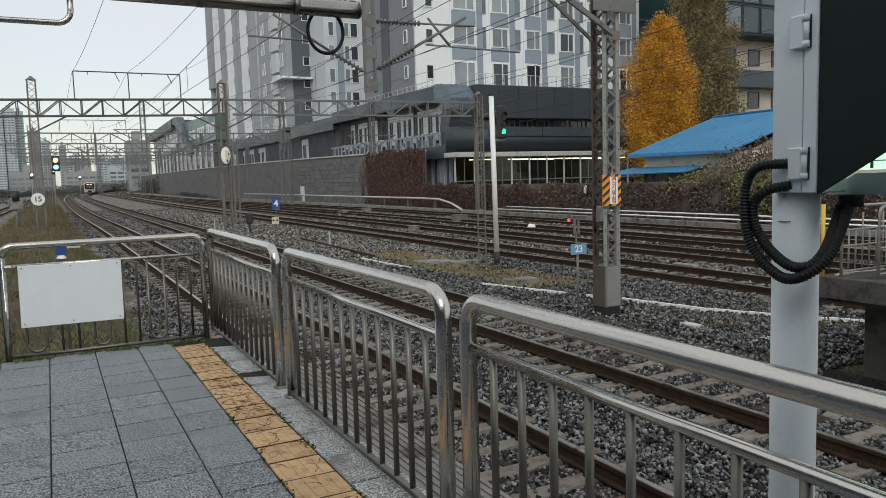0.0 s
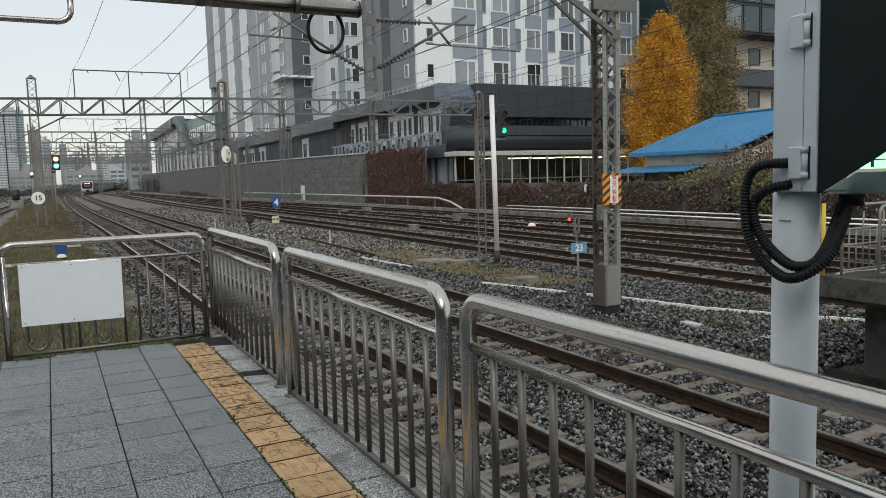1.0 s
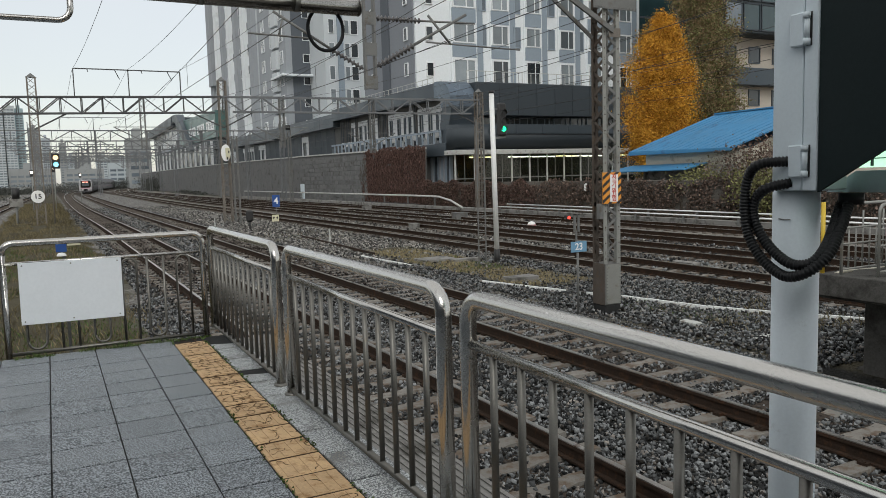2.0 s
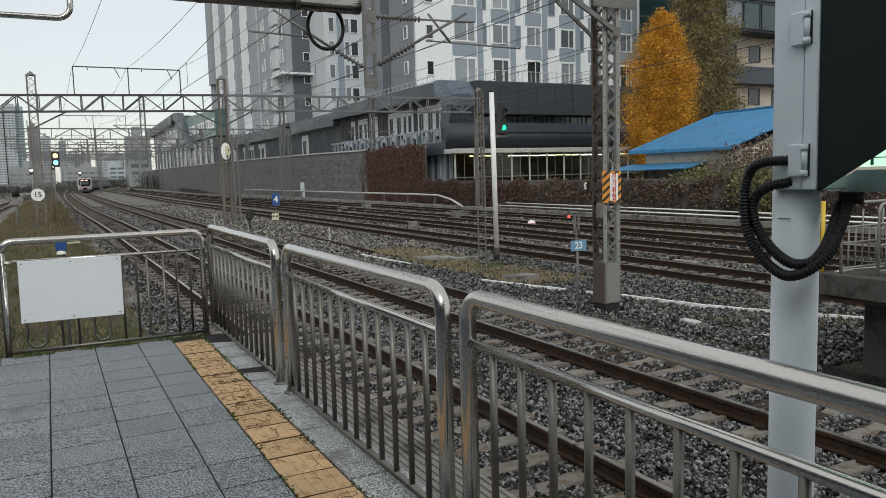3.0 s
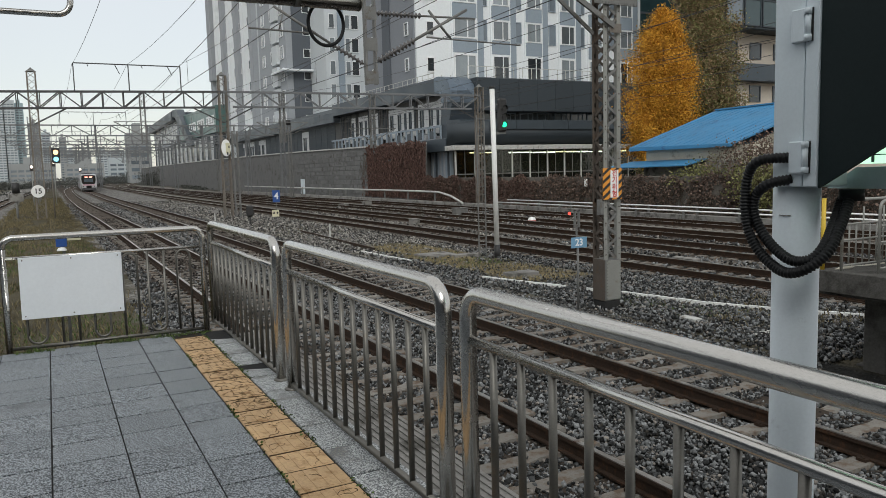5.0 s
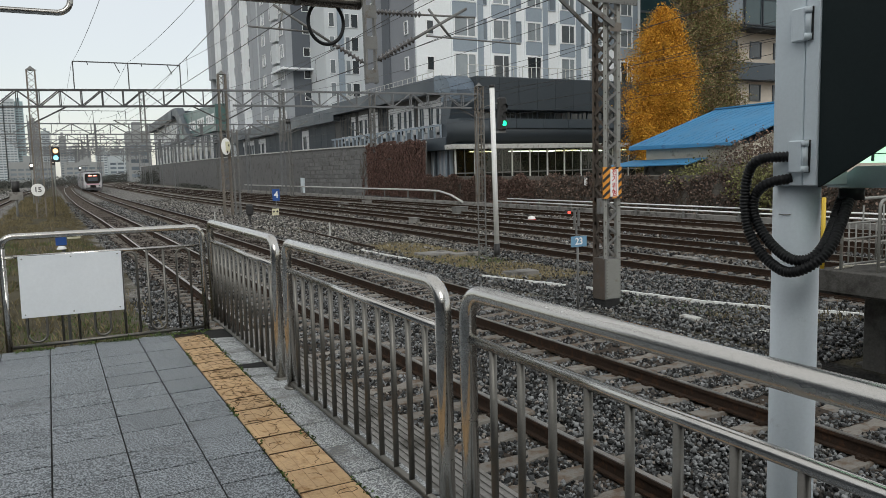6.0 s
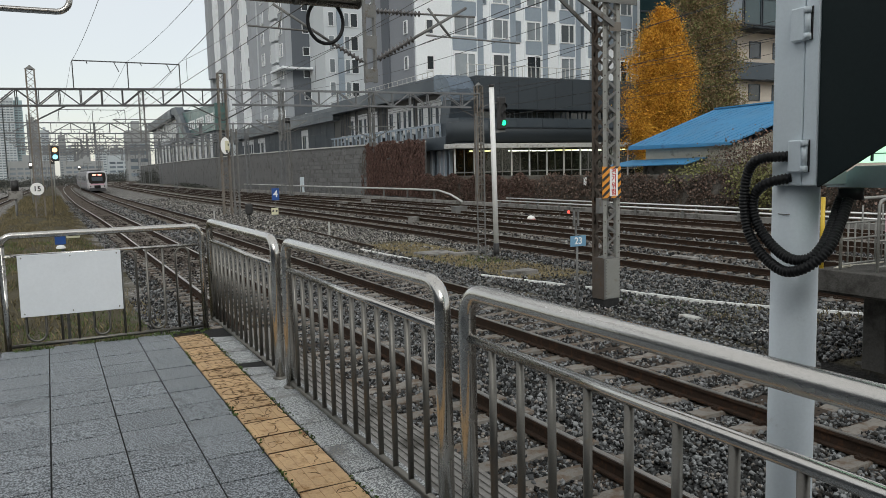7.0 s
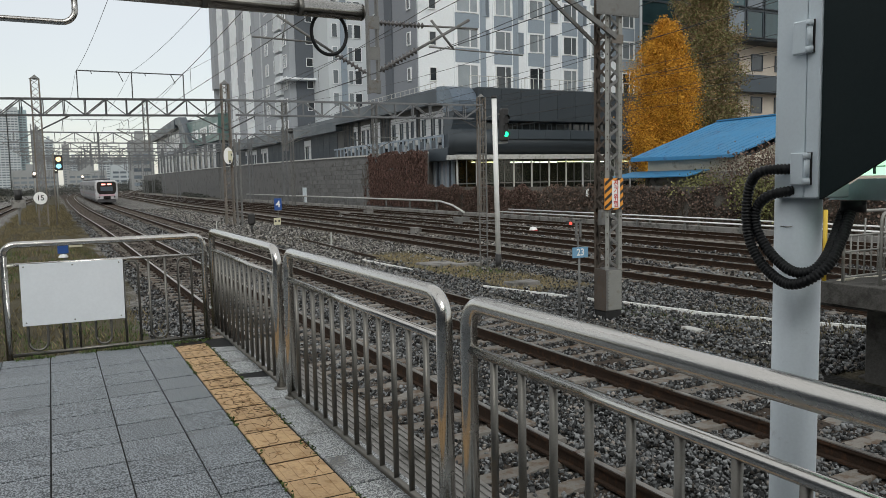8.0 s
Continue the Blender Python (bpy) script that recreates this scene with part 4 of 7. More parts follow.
def smooth_path(pts, n):
    """A rounded run through the points (Catmull-Rom), n steps a span."""
    p = [Vector(a) for a in pts]
    p = [p[0] * 2 - p[1]] + p + [p[-1] * 2 - p[-2]]
    out = []
    for i in range(1, len(p) - 2):
        a, b, c, d = p[i - 1:i + 3]
        for j in range(n):
            s = j / n
            out.append(0.5 * (2 * b + (c - a) * s + (2 * a - 5 * b + 4 * c - d) * s * s + (3 * b - a - 3 * c + d) * s ** 3))
    return out + [p[-2]]


def make_conduit(pts, r):
    run = smooth_path(pts, 40)
    length = [0.0]
    for a, b in zip(run, run[1:]):
        length.append(length[-1] + (b - a).length)
    total, step = length[-1], 0.0024
    at, i = [], 0
    for k in range(int(total / step)):
        while length[i + 1] < k * step:
            i += 1
        s = (k * step - length[i]) / max(length[i + 1] - length[i], 1e-6)
        at.append(run[i].lerp(run[i + 1], s))
    rs = [r if (k % 4) < 2 else r * 0.82 for k in range(len(at))]
    single("ribbed_conduit", Geo().tube(at, rs, 14), rubber, "black corrugated cable conduit looping round the cabinet post", "cable conduit", "conduits")


make_conduit([(1.803, 1.392, 1.611), (1.74, 1.441, 1.605), (1.738, 1.478, 1.568), (1.738, 1.489, 1.492), (1.738, 1.476, 1.412), (1.738, 1.436, 1.352), (1.738, 1.381, 1.313), (1.738, 1.336, 1.304), (1.75, 1.29, 1.323), (1.79, 1.265, 1.365), (1.85, 1.275, 1.427), (1.9, 1.29, 1.48), (1.915, 1.295, 1.50)], 0.0148)
make_conduit([(1.803, 1.391, 1.552), (1.76, 1.431, 1.539), (1.755, 1.466, 1.508), (1.755, 1.472, 1.46), (1.755, 1.445, 1.407), (1.752, 1.397, 1.363), (1.752, 1.343, 1.336), (1.765, 1.298, 1.342), (1.8, 1.285, 1.375), (1.86, 1.302, 1.427), (1.915, 1.32, 1.484), (1.945, 1.332, 1.50)], 0.0148)


# ---- the overhead pipe above the platform end ----
def make_overhead_pipe():
    t = thing("overhead_pipe_frame", (-3.2, 3.0, 0), "stainless overhead pipe frame with a hanging bar", "pipe frame")
    part("pipe", Geo().tube([(-3.2, 3.0, 2.30), (1.195, 3.0, 2.30)], 0.034, 20), steel, t)
    part("pipe_cap", Geo().tube([(1.195, 3.0, 2.30), (1.203, 3.0, 2.30)], [0.035, 0.03], 20), steel_dull, t)
    for x in (0.92, 0.55):
        part("pipe_band", Geo().tube([(x, 3.0, 2.30), (x + 0.02, 3.0, 2.30)], 0.0355, 20), steel_dull, t)
    part("support_post", Geo().tube([(-3.2, 3.0, 0.0), (-3.2, 3.0, 2.3)], 0.034, 16), steel_dull, t)
    run = [(-1.4, 3.0, 2.27), (-1.4, 3.0, 2.22)] + arc((-1.355, 3.0, 2.22), 0.045, 180, 270, 5, (1, 0, 0), (0, 0, 1)) + arc((0.07, 3.0, 2.22), 0.045, -90, 0, 6, (1, 0, 0), (0, 0, 1)) + [(0.115, 3.0, 2.27)]
    part("hanging_bar", Geo().tube(run, 0.0105, 12), steel, t)
    ring = [(1.066 + 0.076 * math.cos(a), 3.045, 2.215 + 0.088 * math.sin(a)) for a in (2 * math.pi * i / 40 for i in range(41))]
    single("cable_loop", Geo().tube(ring, 0.0075, 10, True), rubber, "coil of black cable hanging behind the overhead pipe", "cable")


make_overhead_pipe()


# ---- lattice masts, gantries and wires ----
def lattice(g, x, y, z0, z1, w, d, leg, bar, panel, taper=0.0, lean=(0, 0)):
    """A four-legged lattice column: legs and zigzag bracing on all sides."""
    n = max(int((z1 - z0) / panel), 2)

    def corner(i, s):
        k = 1 - taper * s
        a, b = ((-1, -1), (1, -1), (1, 1), (-1, 1))[i]
        return (x + a * w / 2 * k + lean[0] * s, y + b * d / 2 * k + lean[1] * s, z0 + (z1 - z0) * s)

    for i in range(4):
        g.beam(corner(i, 0), corner(i, 1), leg)
        for k in range(n):
            a, b = (i, (i + 1) % 4) if k % 2 else ((i + 1) % 4, i)
            g.beam(corner(a, k / n), corner(b, (k + 1) / n), bar, bar * 0.5)
    return g


def truss(g, a, b, deep, panels, chord, bar, wide=0.5):
    """A box truss between two points of its top chord, hanging deep below it."""
    a, b = Vector(a), Vector(b)
    side = Vector((-(b - a).y, (b - a).x, 0)).normalized() * wide / 2
    for s in (side, -side):
        down = Vector((0, 0, -deep))
        g.beam(a + s, b + s, chord)
        g.beam(a + s + down + (b - a) * 0.035, b + s + down - (b - a) * 0.035, chord)
        for i in range(panels):
            p, q = a + (b - a) * (i / panels) + s, a + (b - a) * ((i + 1) / panels) + s
            g.beam(q, q + down, bar)
            if i % 2:
                g.beam(p + down, q, bar)
            else:
                g.beam(p, q + down, bar)
    for i in range(panels + 1):
        p = a + (b - a) * (i / panels)
        g.beam(p + side, p - side, bar)
    return g


def make_main_mast():
    X, Y = 10.33, 12.39
    t = thing("catenary_mast", (X, Y, -1.45), "riveted grey lattice catenary mast with a plated foot", "catenary mast", "catenary masts")
    w, d, z0, z1 = 0.35, 0.35, -0.35, 7.0
    for i, (a, b) in enumerate(((-1, -1), (1, -1), (1, 1), (-1, 1))):
        x, y = X + a * w / 2, Y + b * d / 2
        g = Geo().box(x - 0.045, x + 0.045, y - 0.006, y + 0.006, z0, z1).box(x - a * 0.045 - 0.006, x - a * 0.045 + 0.006, y, y - b * 0.08, z0, z1)
        leg = part("leg", g, plate_grey if i != 3 else mast_shade, t)
        rv = Geo()
        for k in range(22):
            z = z0 + 0.12 + k * 0.33
            rv.tube([(x, y - 0.006, z), (x, y - 0.018, z)], 0.014, 6)
        tagged(part("rivets", rv, mast_shade, leg), "small round rivet heads", kind="stuff")
    n = 20
    step = (4.6 - z0) / n
    for f in range(4):
        for k in range(n + 6):
            za, zb = z0 + k * step, z0 + (k + 1) * step
            s = 1 if k % 2 else -1
            if f == 0:
                a, b = (X - s * w / 2, Y - d / 2 + 0.01, za), (X + s * w / 2, Y - d / 2 + 0.01, zb)
            elif f == 1:
                a, b = (X - w / 2, Y - s * d / 2, za), (X - w / 2, Y + s * d / 2, zb)
            elif f == 2:
                a, b = (X - s * w / 2, Y + d / 2, za), (X + s * w / 2, Y + d / 2, zb)
            else:
                a, b = (X + w / 2, Y - s * d / 2, za), (X + w / 2, Y + s * d / 2, zb)
            # left and rear bars take the shaded copy of the steel
            part("lattice_bar", Geo().beam(a, b, 0.012, 0.055), mast_shade if f in (1, 2) else mast_m, t)
    foot = part("foot_plate", Geo().box(X - 0.205, X + 0.205, Y - 0.2, Y + 0.2, -1.2, -0.33, 0.008), mast_m, t)
    part("front_plate", Geo().box(X - 0.18, X + 0.2, Y - 0.212, Y - 0.201, -1.18, -0.35, 0.003), plate_grey, t, "pale grey front plate")
    side = part("side_plate", Geo().box(X - 0.217, X - 0.206, Y - 0.19, Y + 0.19, -1.2, -0.33, 0.003), mast_shade, t, "riveted side plate in a shaded brown")
    rv = Geo()
    for y in (-0.16, 0.16):
        for k in range(13):
            rv.tube([(X - 0.217, Y + y, -1.15 + 0.065 * k), (X - 0.229, Y + y, -1.15 + 0.065 * k)], 0.013, 6)
    tagged(part("rivets", rv, mast_shade, side), "small round rivet heads", kind="stuff")
    rv = Geo()
    for x in (-0.165, 0.18):
        for k in range(13):
            rv.tube([(X + x, Y - 0.212, -1.15 + 0.065 * k), (X + x, Y - 0.224, -1.15 + 0.065 * k)], 0.012, 6)
    tagged(part("rivets", rv, mast_m, foot), "small round rivet heads", kind="stuff")
    part("footing", Geo().box(X - 0.2, X + 0.2, Y - 0.2, Y + 0.2, -1.6, -1.2, 0.02), joint_m, t)
    head = part("head_plate", Geo().box(X - 0.5, X + 0.6, Y - 0.26, Y - 0.242, 4.82, 5.25, 0.004), mast_m, t)
    rv = Geo()
    for k in range(14):
        rv.tube([(X - 0.46 + 0.08 * k, Y - 0.26, 4.86), (X - 0.46 + 0.08 * k, Y - 0.272, 4.86)], 0.013, 6)
    tagged(part("rivets", rv, mast_m, head), "small round rivet heads", kind="stuff")
    part("knee_brace", Geo().beam((X + 0.0, Y - 0.25, 4.4), (X - 1.8, Y - 0.25, 5.35), 0.05, 0.1), mast_m, t)
    part("knee_brace", Geo().beam((X - 0.25, Y + 0.1, 4.3), (X - 1.5, Y + 0.1, 5.2), 0.04, 0.07), mast_m, t)
    part("gusset", Geo().box(X - 0.1, X + 0.2, Y - 0.235, Y - 0.218, 4.28, 4.46), mast_warm, t)
    part("cross_beam", truss(Geo(), (-3.0, Y, 6.9), (X + 0.6, Y, 6.9), 0.9, 12, 0.1, 0.06), mast_m, t, "box truss reaching over the tracks")
    part("junction_box", Geo().box(X - 0.33, X - 0.23, Y - 0.2, Y - 0.08, 0.6, 0.92, 0.01), mast_m, t)
    # warning sign
    s = thing("warning_sign", (X - 0.04, Y - 0.24, 0.92), "orange and black striped high-voltage warning sign", "sign")
    x0, x1, z0s, z1s, yf = X - 0.29, X + 0.2, 0.915, 1.56, Y - 0.24
    plate = part("plate", Geo().box(x0, x1, yf, yf + 0.012, z0s, z1s, 0.003), orange_m, s)
    for k in range(-3, 8):
        a = z0s + k * 0.16
        poly = []
        for px, pz in ((x0, a), (x1, a + 0.36), (x1, a + 0.43), (x0, a + 0.07)):
            poly.append([px, pz])
        # keep each stripe within the plate
        cut = []
        for (ax, az), (bx, bz) in zip(poly, poly[1:] + poly[:1]):
            cut.append((ax, min(max(az, z0s), z1s)))
            for lim in (z0s, z1s):
                if (az - lim) * (bz - lim) < 0:
                    u = (lim - az) / (bz - az)
                    cut.append((ax + u * (bx - ax), lim))
        if max(c[1] for c in cut) - min(c[1] for c in cut) > 0.02:
            part("stripe", Geo().prism([(c[0], yf - 0.002, c[1]) for c in cut], (0, 0.0025, 0)), black_m, plate)
    white = part("white_field", Geo().box(X - 0.1, X + 0.11, yf - 0.006, yf - 0.0025, 0.955, 1.515, 0.001), sign_white, s)
    for k, ch in enumerate("전기위험"):
        words(ch, 0.145, Matrix.Translation(Vector((X + 0.005, yf - 0.008, 1.445 - 0.14 * k)) - ORIGIN[s]), red_m, s)


make_main_mast()


def signal_head(t, x, y, z0, z1, lamps, r):
    """A dark signal head with hooded lamps, facing -Y."""
    h = part("signal_head", Geo().box(x - 1.55 * r, x + 1.55 * r, y - 0.05, y + 0.2, z0, z1, 0.05), black_m, t)
    for z, m in lamps:
        part("lens", Geo().tube([(x, y - 0.05, z), (x, y - 0.075, z)], r, 14), m, h)
        hood = [(x + 1.15 * r * math.cos(a), y - 0.05, z + 1.15 * r * math.sin(a)) for a in (math.pi * k / 8 for k in range(-1, 10))]
        g = Geo()
        g.add([p for p in hood] + [(a, b - 0.1, c) for a, b, c in hood], [(k, k + 1, k + 12, k + 11) for k in range(10)], True)
        part("hood", g, black_m, h)


def make_colour_signal():
    X, Y = 13.33, 21.7
    t = thing("signal_post", (X, Y, -1.45), "white signal post with a dark head and a lit green lamp", "railway signal")
    part("post", Geo().tube([(X + 0.03, Y, -0.95), (X - 0.06, Y, 4.25)], 0.085, 14), sign_white, t)
    part("post_foot", Geo().tube([(X + 0.03, Y, -1.5), (X + 0.03, Y, -0.95)], 0.1, 14), black_m, t)
    part("post_cap", Geo().tube([(X - 0.06, Y, 4.25), (X - 0.062, Y, 4.34)], 0.1, 12), black_m, t)
    signal_head(t, X + 0.36, Y, 2.85, 3.95, [(3.62, black_m), (3.36, black_m), (3.08, lamp_green)], 0.09)
    part("bracket", Geo().beam((X - 0.05, Y + 0.08, 3.75), (X + 0.36, Y + 0.12, 3.75), 0.05).beam((X, Y + 0.08, 2.78), (X + 0.5, Y + 0.1, 2.82), 0.07), mast_m, t)
    for dx in (-0.62, -0.34):
        part("ladder_rail", Geo().beam((X + dx, Y + 0.1, -1.4), (X + dx, Y + 0.1, 3.4), 0.035), mast_m, t)
    for k in range(17):
        part("ladder_rung", Geo().beam((X - 0.62, Y + 0.1, -1.2 + 0.28 * k), (X - 0.34, Y + 0.1, -1.2 + 0.28 * k), 0.022), mast_m, t)
    for zs in (0.2, 2.4):
        part("ladder_stay", Geo().beam((X - 0.48, Y + 0.1, zs), (X, Y, zs), 0.03), mast_m, t)
    part("ladder_hoop", Geo().tube(smooth_path([(X - 0.34, Y + 0.1, 3.3), (X - 0.32, Y + 0.1, 3.6), (X - 0.05, Y, 3.7)], 6), 0.015, 6), mast_m, t)


make_colour_signal()


def frame_over(g, x0, x1, y, z, h, n=3):
    """The insulator frame standing on a gantry."""
    for k in range(n):
        x = x0 + (x1 - x0) * k / (n - 1)
        g.beam((x, y, z), (x, y, z + h), 0.07)
    g.beam((x0, y, z + h), (x1, y, z + h), 0.07)
    for k in range(2 * n - 2):
        x = x0 + (x1 - x0) * (k + 0.5) / (2 * n - 2)
        g.beam((x, y, z + h), (x + (0.3 if k % 2 else 0.06), y, z + h - (0.65 if k % 2 else 0.2)), 0.05)
    return g


def make_gantries():
    t = thing("gantry", (-0.5, 58, -1.2), "long lattice gantry carrying the overhead lines", "gantry", "gantries")
    ends = ((-0.48, 58.0), (11.5, 55.6), (30.3, 51.5))
    for (x, y), top in zip(ends, (8.85, 8.7, 7.95)):
        part("mast", lattice(Geo(), x, y, -1.5, top, 0.55, 0.45, 0.095, 0.055, 0.42, 0.1), mast_warm, t, "lattice mast with rust stains")
        part("mast_cap", Geo().lathe([(0.0, top + 0.3), (0.2, top + 0.12), (0.36, top)], x, y, 4), mast_m, t)
    part("beam", truss(Geo(), (-4.0, 58.7, 7.55), (11.5, 55.6, 7.58), 1.1, 12, 0.1, 0.065), gantry_m, t)
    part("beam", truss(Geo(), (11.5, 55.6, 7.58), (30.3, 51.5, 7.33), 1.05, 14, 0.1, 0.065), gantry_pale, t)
    for (x, y), s in ((ends[0], 1), (ends[1], -1), (ends[1], 1), (ends[2], -1)):
        part("knee_brace", Geo().beam((x, y, 5.4), (x + s * 2.0, y - s * 0.4, 6.45), 0.09), gantry_m, t)
    part("insulator_frame", frame_over(Geo(), 2.05, 8.9, 56.9, 7.55, 1.85), gantry_m, t)
    for x, lo in ((6.2, 4.0), (15.5, 3.9), (22.0, 3.4)):
        y = 57.9 - 0.21 * x
        part("drop_post", lattice(Geo(), x, y, lo, 7.5, 0.3, 0.3, 0.06, 0.035, 0.4), mast_m, t)
        for s in (-1, 1):
            part("bracket_arm", Geo().beam((x, y, lo + 0.5), (x + s * 1.9, y, lo + 1.5), 0.06).beam((x, y, lo + 1.5), (x + s * 1.9, y, lo + 1.5), 0.05), mast_m, t)
    for k, (y, top) in enumerate(((97, 7.85), (116, 7.6), (136, 7.7), (155, 7.8), (176, 7.9), (198, 8.1), (220, 8.4), (248, 9.0))):
        x0, x1 = centre("T1", y) - 4.6, centre("T4", y) + (8.0 if k < 3 else 3)
        z = top + rise(y)
        u = thing("gantry", (x0, y, -1.4), "distant lattice gantry over the curving tracks", "gantry", "gantries")
        for x in (x0, centre("T2", y) + 3.4, x1) if k > 4 else (x0, x1):
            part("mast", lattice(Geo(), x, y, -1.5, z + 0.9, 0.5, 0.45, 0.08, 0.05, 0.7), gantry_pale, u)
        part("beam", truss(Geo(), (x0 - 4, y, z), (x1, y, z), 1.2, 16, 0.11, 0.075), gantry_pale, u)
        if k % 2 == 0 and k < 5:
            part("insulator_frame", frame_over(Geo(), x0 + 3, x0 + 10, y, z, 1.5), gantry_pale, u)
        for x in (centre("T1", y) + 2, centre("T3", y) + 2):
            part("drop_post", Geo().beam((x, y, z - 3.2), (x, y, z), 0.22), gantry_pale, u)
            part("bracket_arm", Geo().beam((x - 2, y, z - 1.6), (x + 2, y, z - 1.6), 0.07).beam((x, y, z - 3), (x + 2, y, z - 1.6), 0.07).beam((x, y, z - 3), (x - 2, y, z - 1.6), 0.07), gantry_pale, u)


make_gantries()


def insulator(g, a, b, n, r):
    """A string of sheds between a and b."""
    a, b = Vector(a), Vector(b)
    d = (b - a).normalized()
    pts, rs = [], []
    for k in range(n):
        p = a.lerp(b, (k + 0.5) / n)
        w = (b - a).length / n * 0.5
        pts += [p - d * w, p - d * w * 0.25, p + d * w * 0.25, p + d * w]
        rs += [r * 0.3, r * 0.4, r, r * 0.35]
    return g.tube(pts, rs, 9)


def make_drop_post():
    """The hanging bracket post between the second and third track."""
    X, Y = 9.8, 23.7
    t = thing("bracket_post", (X, Y, 8.6), "hanging catenary bracket post with insulator strings", "catenary bracket")
    part("post", Geo().box(X - 0.2, X - 0.14, Y - 0.1, Y + 0.1, 4.5, 9.2).box(X + 0.14, X + 0.2, Y - 0.1, Y + 0.1, 4.5, 9.2), mast_m, t)
    for z in (4.52, 5.6, 6.6, 7.7):
        part("batten_plate", Geo().box(X - 0.22, X + 0.22, Y - 0.115, Y - 0.1, z, z + 0.42, 0.003), mast_m, t)
    part("hanger_beam", truss(Geo(), (-2.0, Y, 9.9), (17.5, Y, 9.9), 0.9, 18, 0.1, 0.06), mast_m, t)
    part("insulator", insulator(Geo(), (9.55, Y, 5.17), (8.5, Y, 5.73), 8, 0.11), insul_m, t)
    part("stay_tube", Geo().tube([(8.5, Y, 5.73), (6.6, Y, 6.82)], 0.045, 8), mast_m, t)
    part("steady_tube", Geo().tube([(5.8, Y, 6.11), (7.9, Y, 6.06)], 0.03, 8).tube([(6.9, Y, 6.65), (6.75, Y, 6.1)], 0.025, 6), mast_m, t)
    part("insulator", insulator(Geo(), (10.05, Y, 6.85), (11.7, Y, 6.87), 12, 0.11), insul_m, t)
    part("top_tube", Geo().tube([(11.7, Y, 6.87), (13.85, Y, 6.92)], 0.035, 8), mast_m, t)
    part("insulator", insulator(Geo(), (10.05, Y, 5.28), (11.4, Y, 6.03), 10, 0.13), insul_m, t)
    part("stay_tube", Geo().tube([(11.4, Y, 6.03), (13.5, Y, 7.2)], 0.05, 8), mast_m, t)
    part("steady_tube", Geo().tube([(12.0, Y, 7.08), (12.85, Y, 6.16)], 0.045, 8).tube([(11.9, Y, 6.17), (15.75, Y, 6.1)], 0.028, 8), mast_m, t)


make_drop_post()


def wire(g, pts, r=0.009, sag=0.0, n=10):
    run = []
    for a, b in zip(pts, pts[1:]):
        a, b = Vector(a), Vector(b)
        for k in range(n):
            s = k / n
            run.append(a.lerp(b, s) - Vector((0, 0, sag * 4 * s * (1 - s))))
    run.append(Vector(pts[-1]))
    return g.tube(run, r, 5, True)


def make_wires():
    masts = (-20, 12.3, 56.5, 97, 136, 176, 220, 264)
    for name, z0 in (("T1", 4.35), ("T2", 4.45), ("T3", 4.5), ("T4", 4.5), ("T5", 4.5)):
        t = thing("overhead_line", (centre(name, 0), 0, z0 + RAIL + 1.14), "black contact wire hanging on droppers from its carrier wire", "overhead line", "overhead lines")
        ys = [y for y in masts if name != "T5" or y < 170]
        zig = [(centre(name, y) + (0.2 if i % 2 else -0.2), y, z0 + rise(y)) for i, y in enumerate(ys)]
        part("contact_wire", wire(Geo(), zig, 0.0085), wire_m, t)
        top = [(x, y, z + 1.25) for x, y, z in zig]
        part("carrier_wire", wire(Geo(), top, 0.0085, 0.75), wire_m, t)
        for (xa, ya, za), (xb, yb, zb) in zip(zig, zig[1:]):
            k = max(int((yb - ya) / 9), 2)
            for i in range(1, k):
                s = i / k
                x, y, z = xa + (xb - xa) * s, ya + (yb - ya) * s, za + (zb - za) * s
                part("dropper", Geo().tube([(x, y, z), (x, y, z + 1.25 - 3 * s * (1 - s))], 0.006, 4), wire_m, t)
    feeders = ((2.0, 9.35, 12.5, 9.0), (5.4, 9.4, 12.5, 9.0), (8.8, 9.45, 12.5, 9.3), (10.6, 7.4, 12.5, 7.2), (13.8, 7.2, 12.5, 7.4), (17.4, 7.6, 12.5, 7.6), (20.8, 7.4, 12.5, 7.4), (26.0, 7.3, 12.5, 7.7), (29.6, 7.6, 12.5, 7.6))
    for x, z, y0, zn in feeders:
        pts = [(x + 1.5, -20, zn), (x + 0.6, y0, zn), (x, 57.9 - 0.21 * x, z), (x - 0.3, 97, z - 0.4), (x - 0.5, 136, z - 0.5), (x + 0.5, 176, z - 0.4), (x + 2.0, 220, z + 0.4)]
        single("feeder_wire", wire(Geo(), pts, 0.011, 0.6), wire_m, "black feeder wire slung between the gantries", "wire", "feeder wires")


make_wires()


# ---- lineside signs and small equipment ----
def post_sign(name, label, x, y, z0, z1, w, h, material, text, tm, size, post_m=None):
    t = thing(name, (x, y, ground_z(x, y)), label, "sign")
    part("post", Geo().tube([(x, y, ground_z(x, y) - 0.1), (x, y, z0 + h)], 0.025, 8), post_m or mast_m, t)
    part("plate", Geo().box(x - w / 2, x + w / 2, y - 0.045, y - 0.03, z0, z0 + h, 0.003), material, t)
    if text:
        words(text, size, Matrix.Translation(Vector((x, y - 0.047, z0 + h / 2)) - ORIGIN[t]), tm, t)
    return t


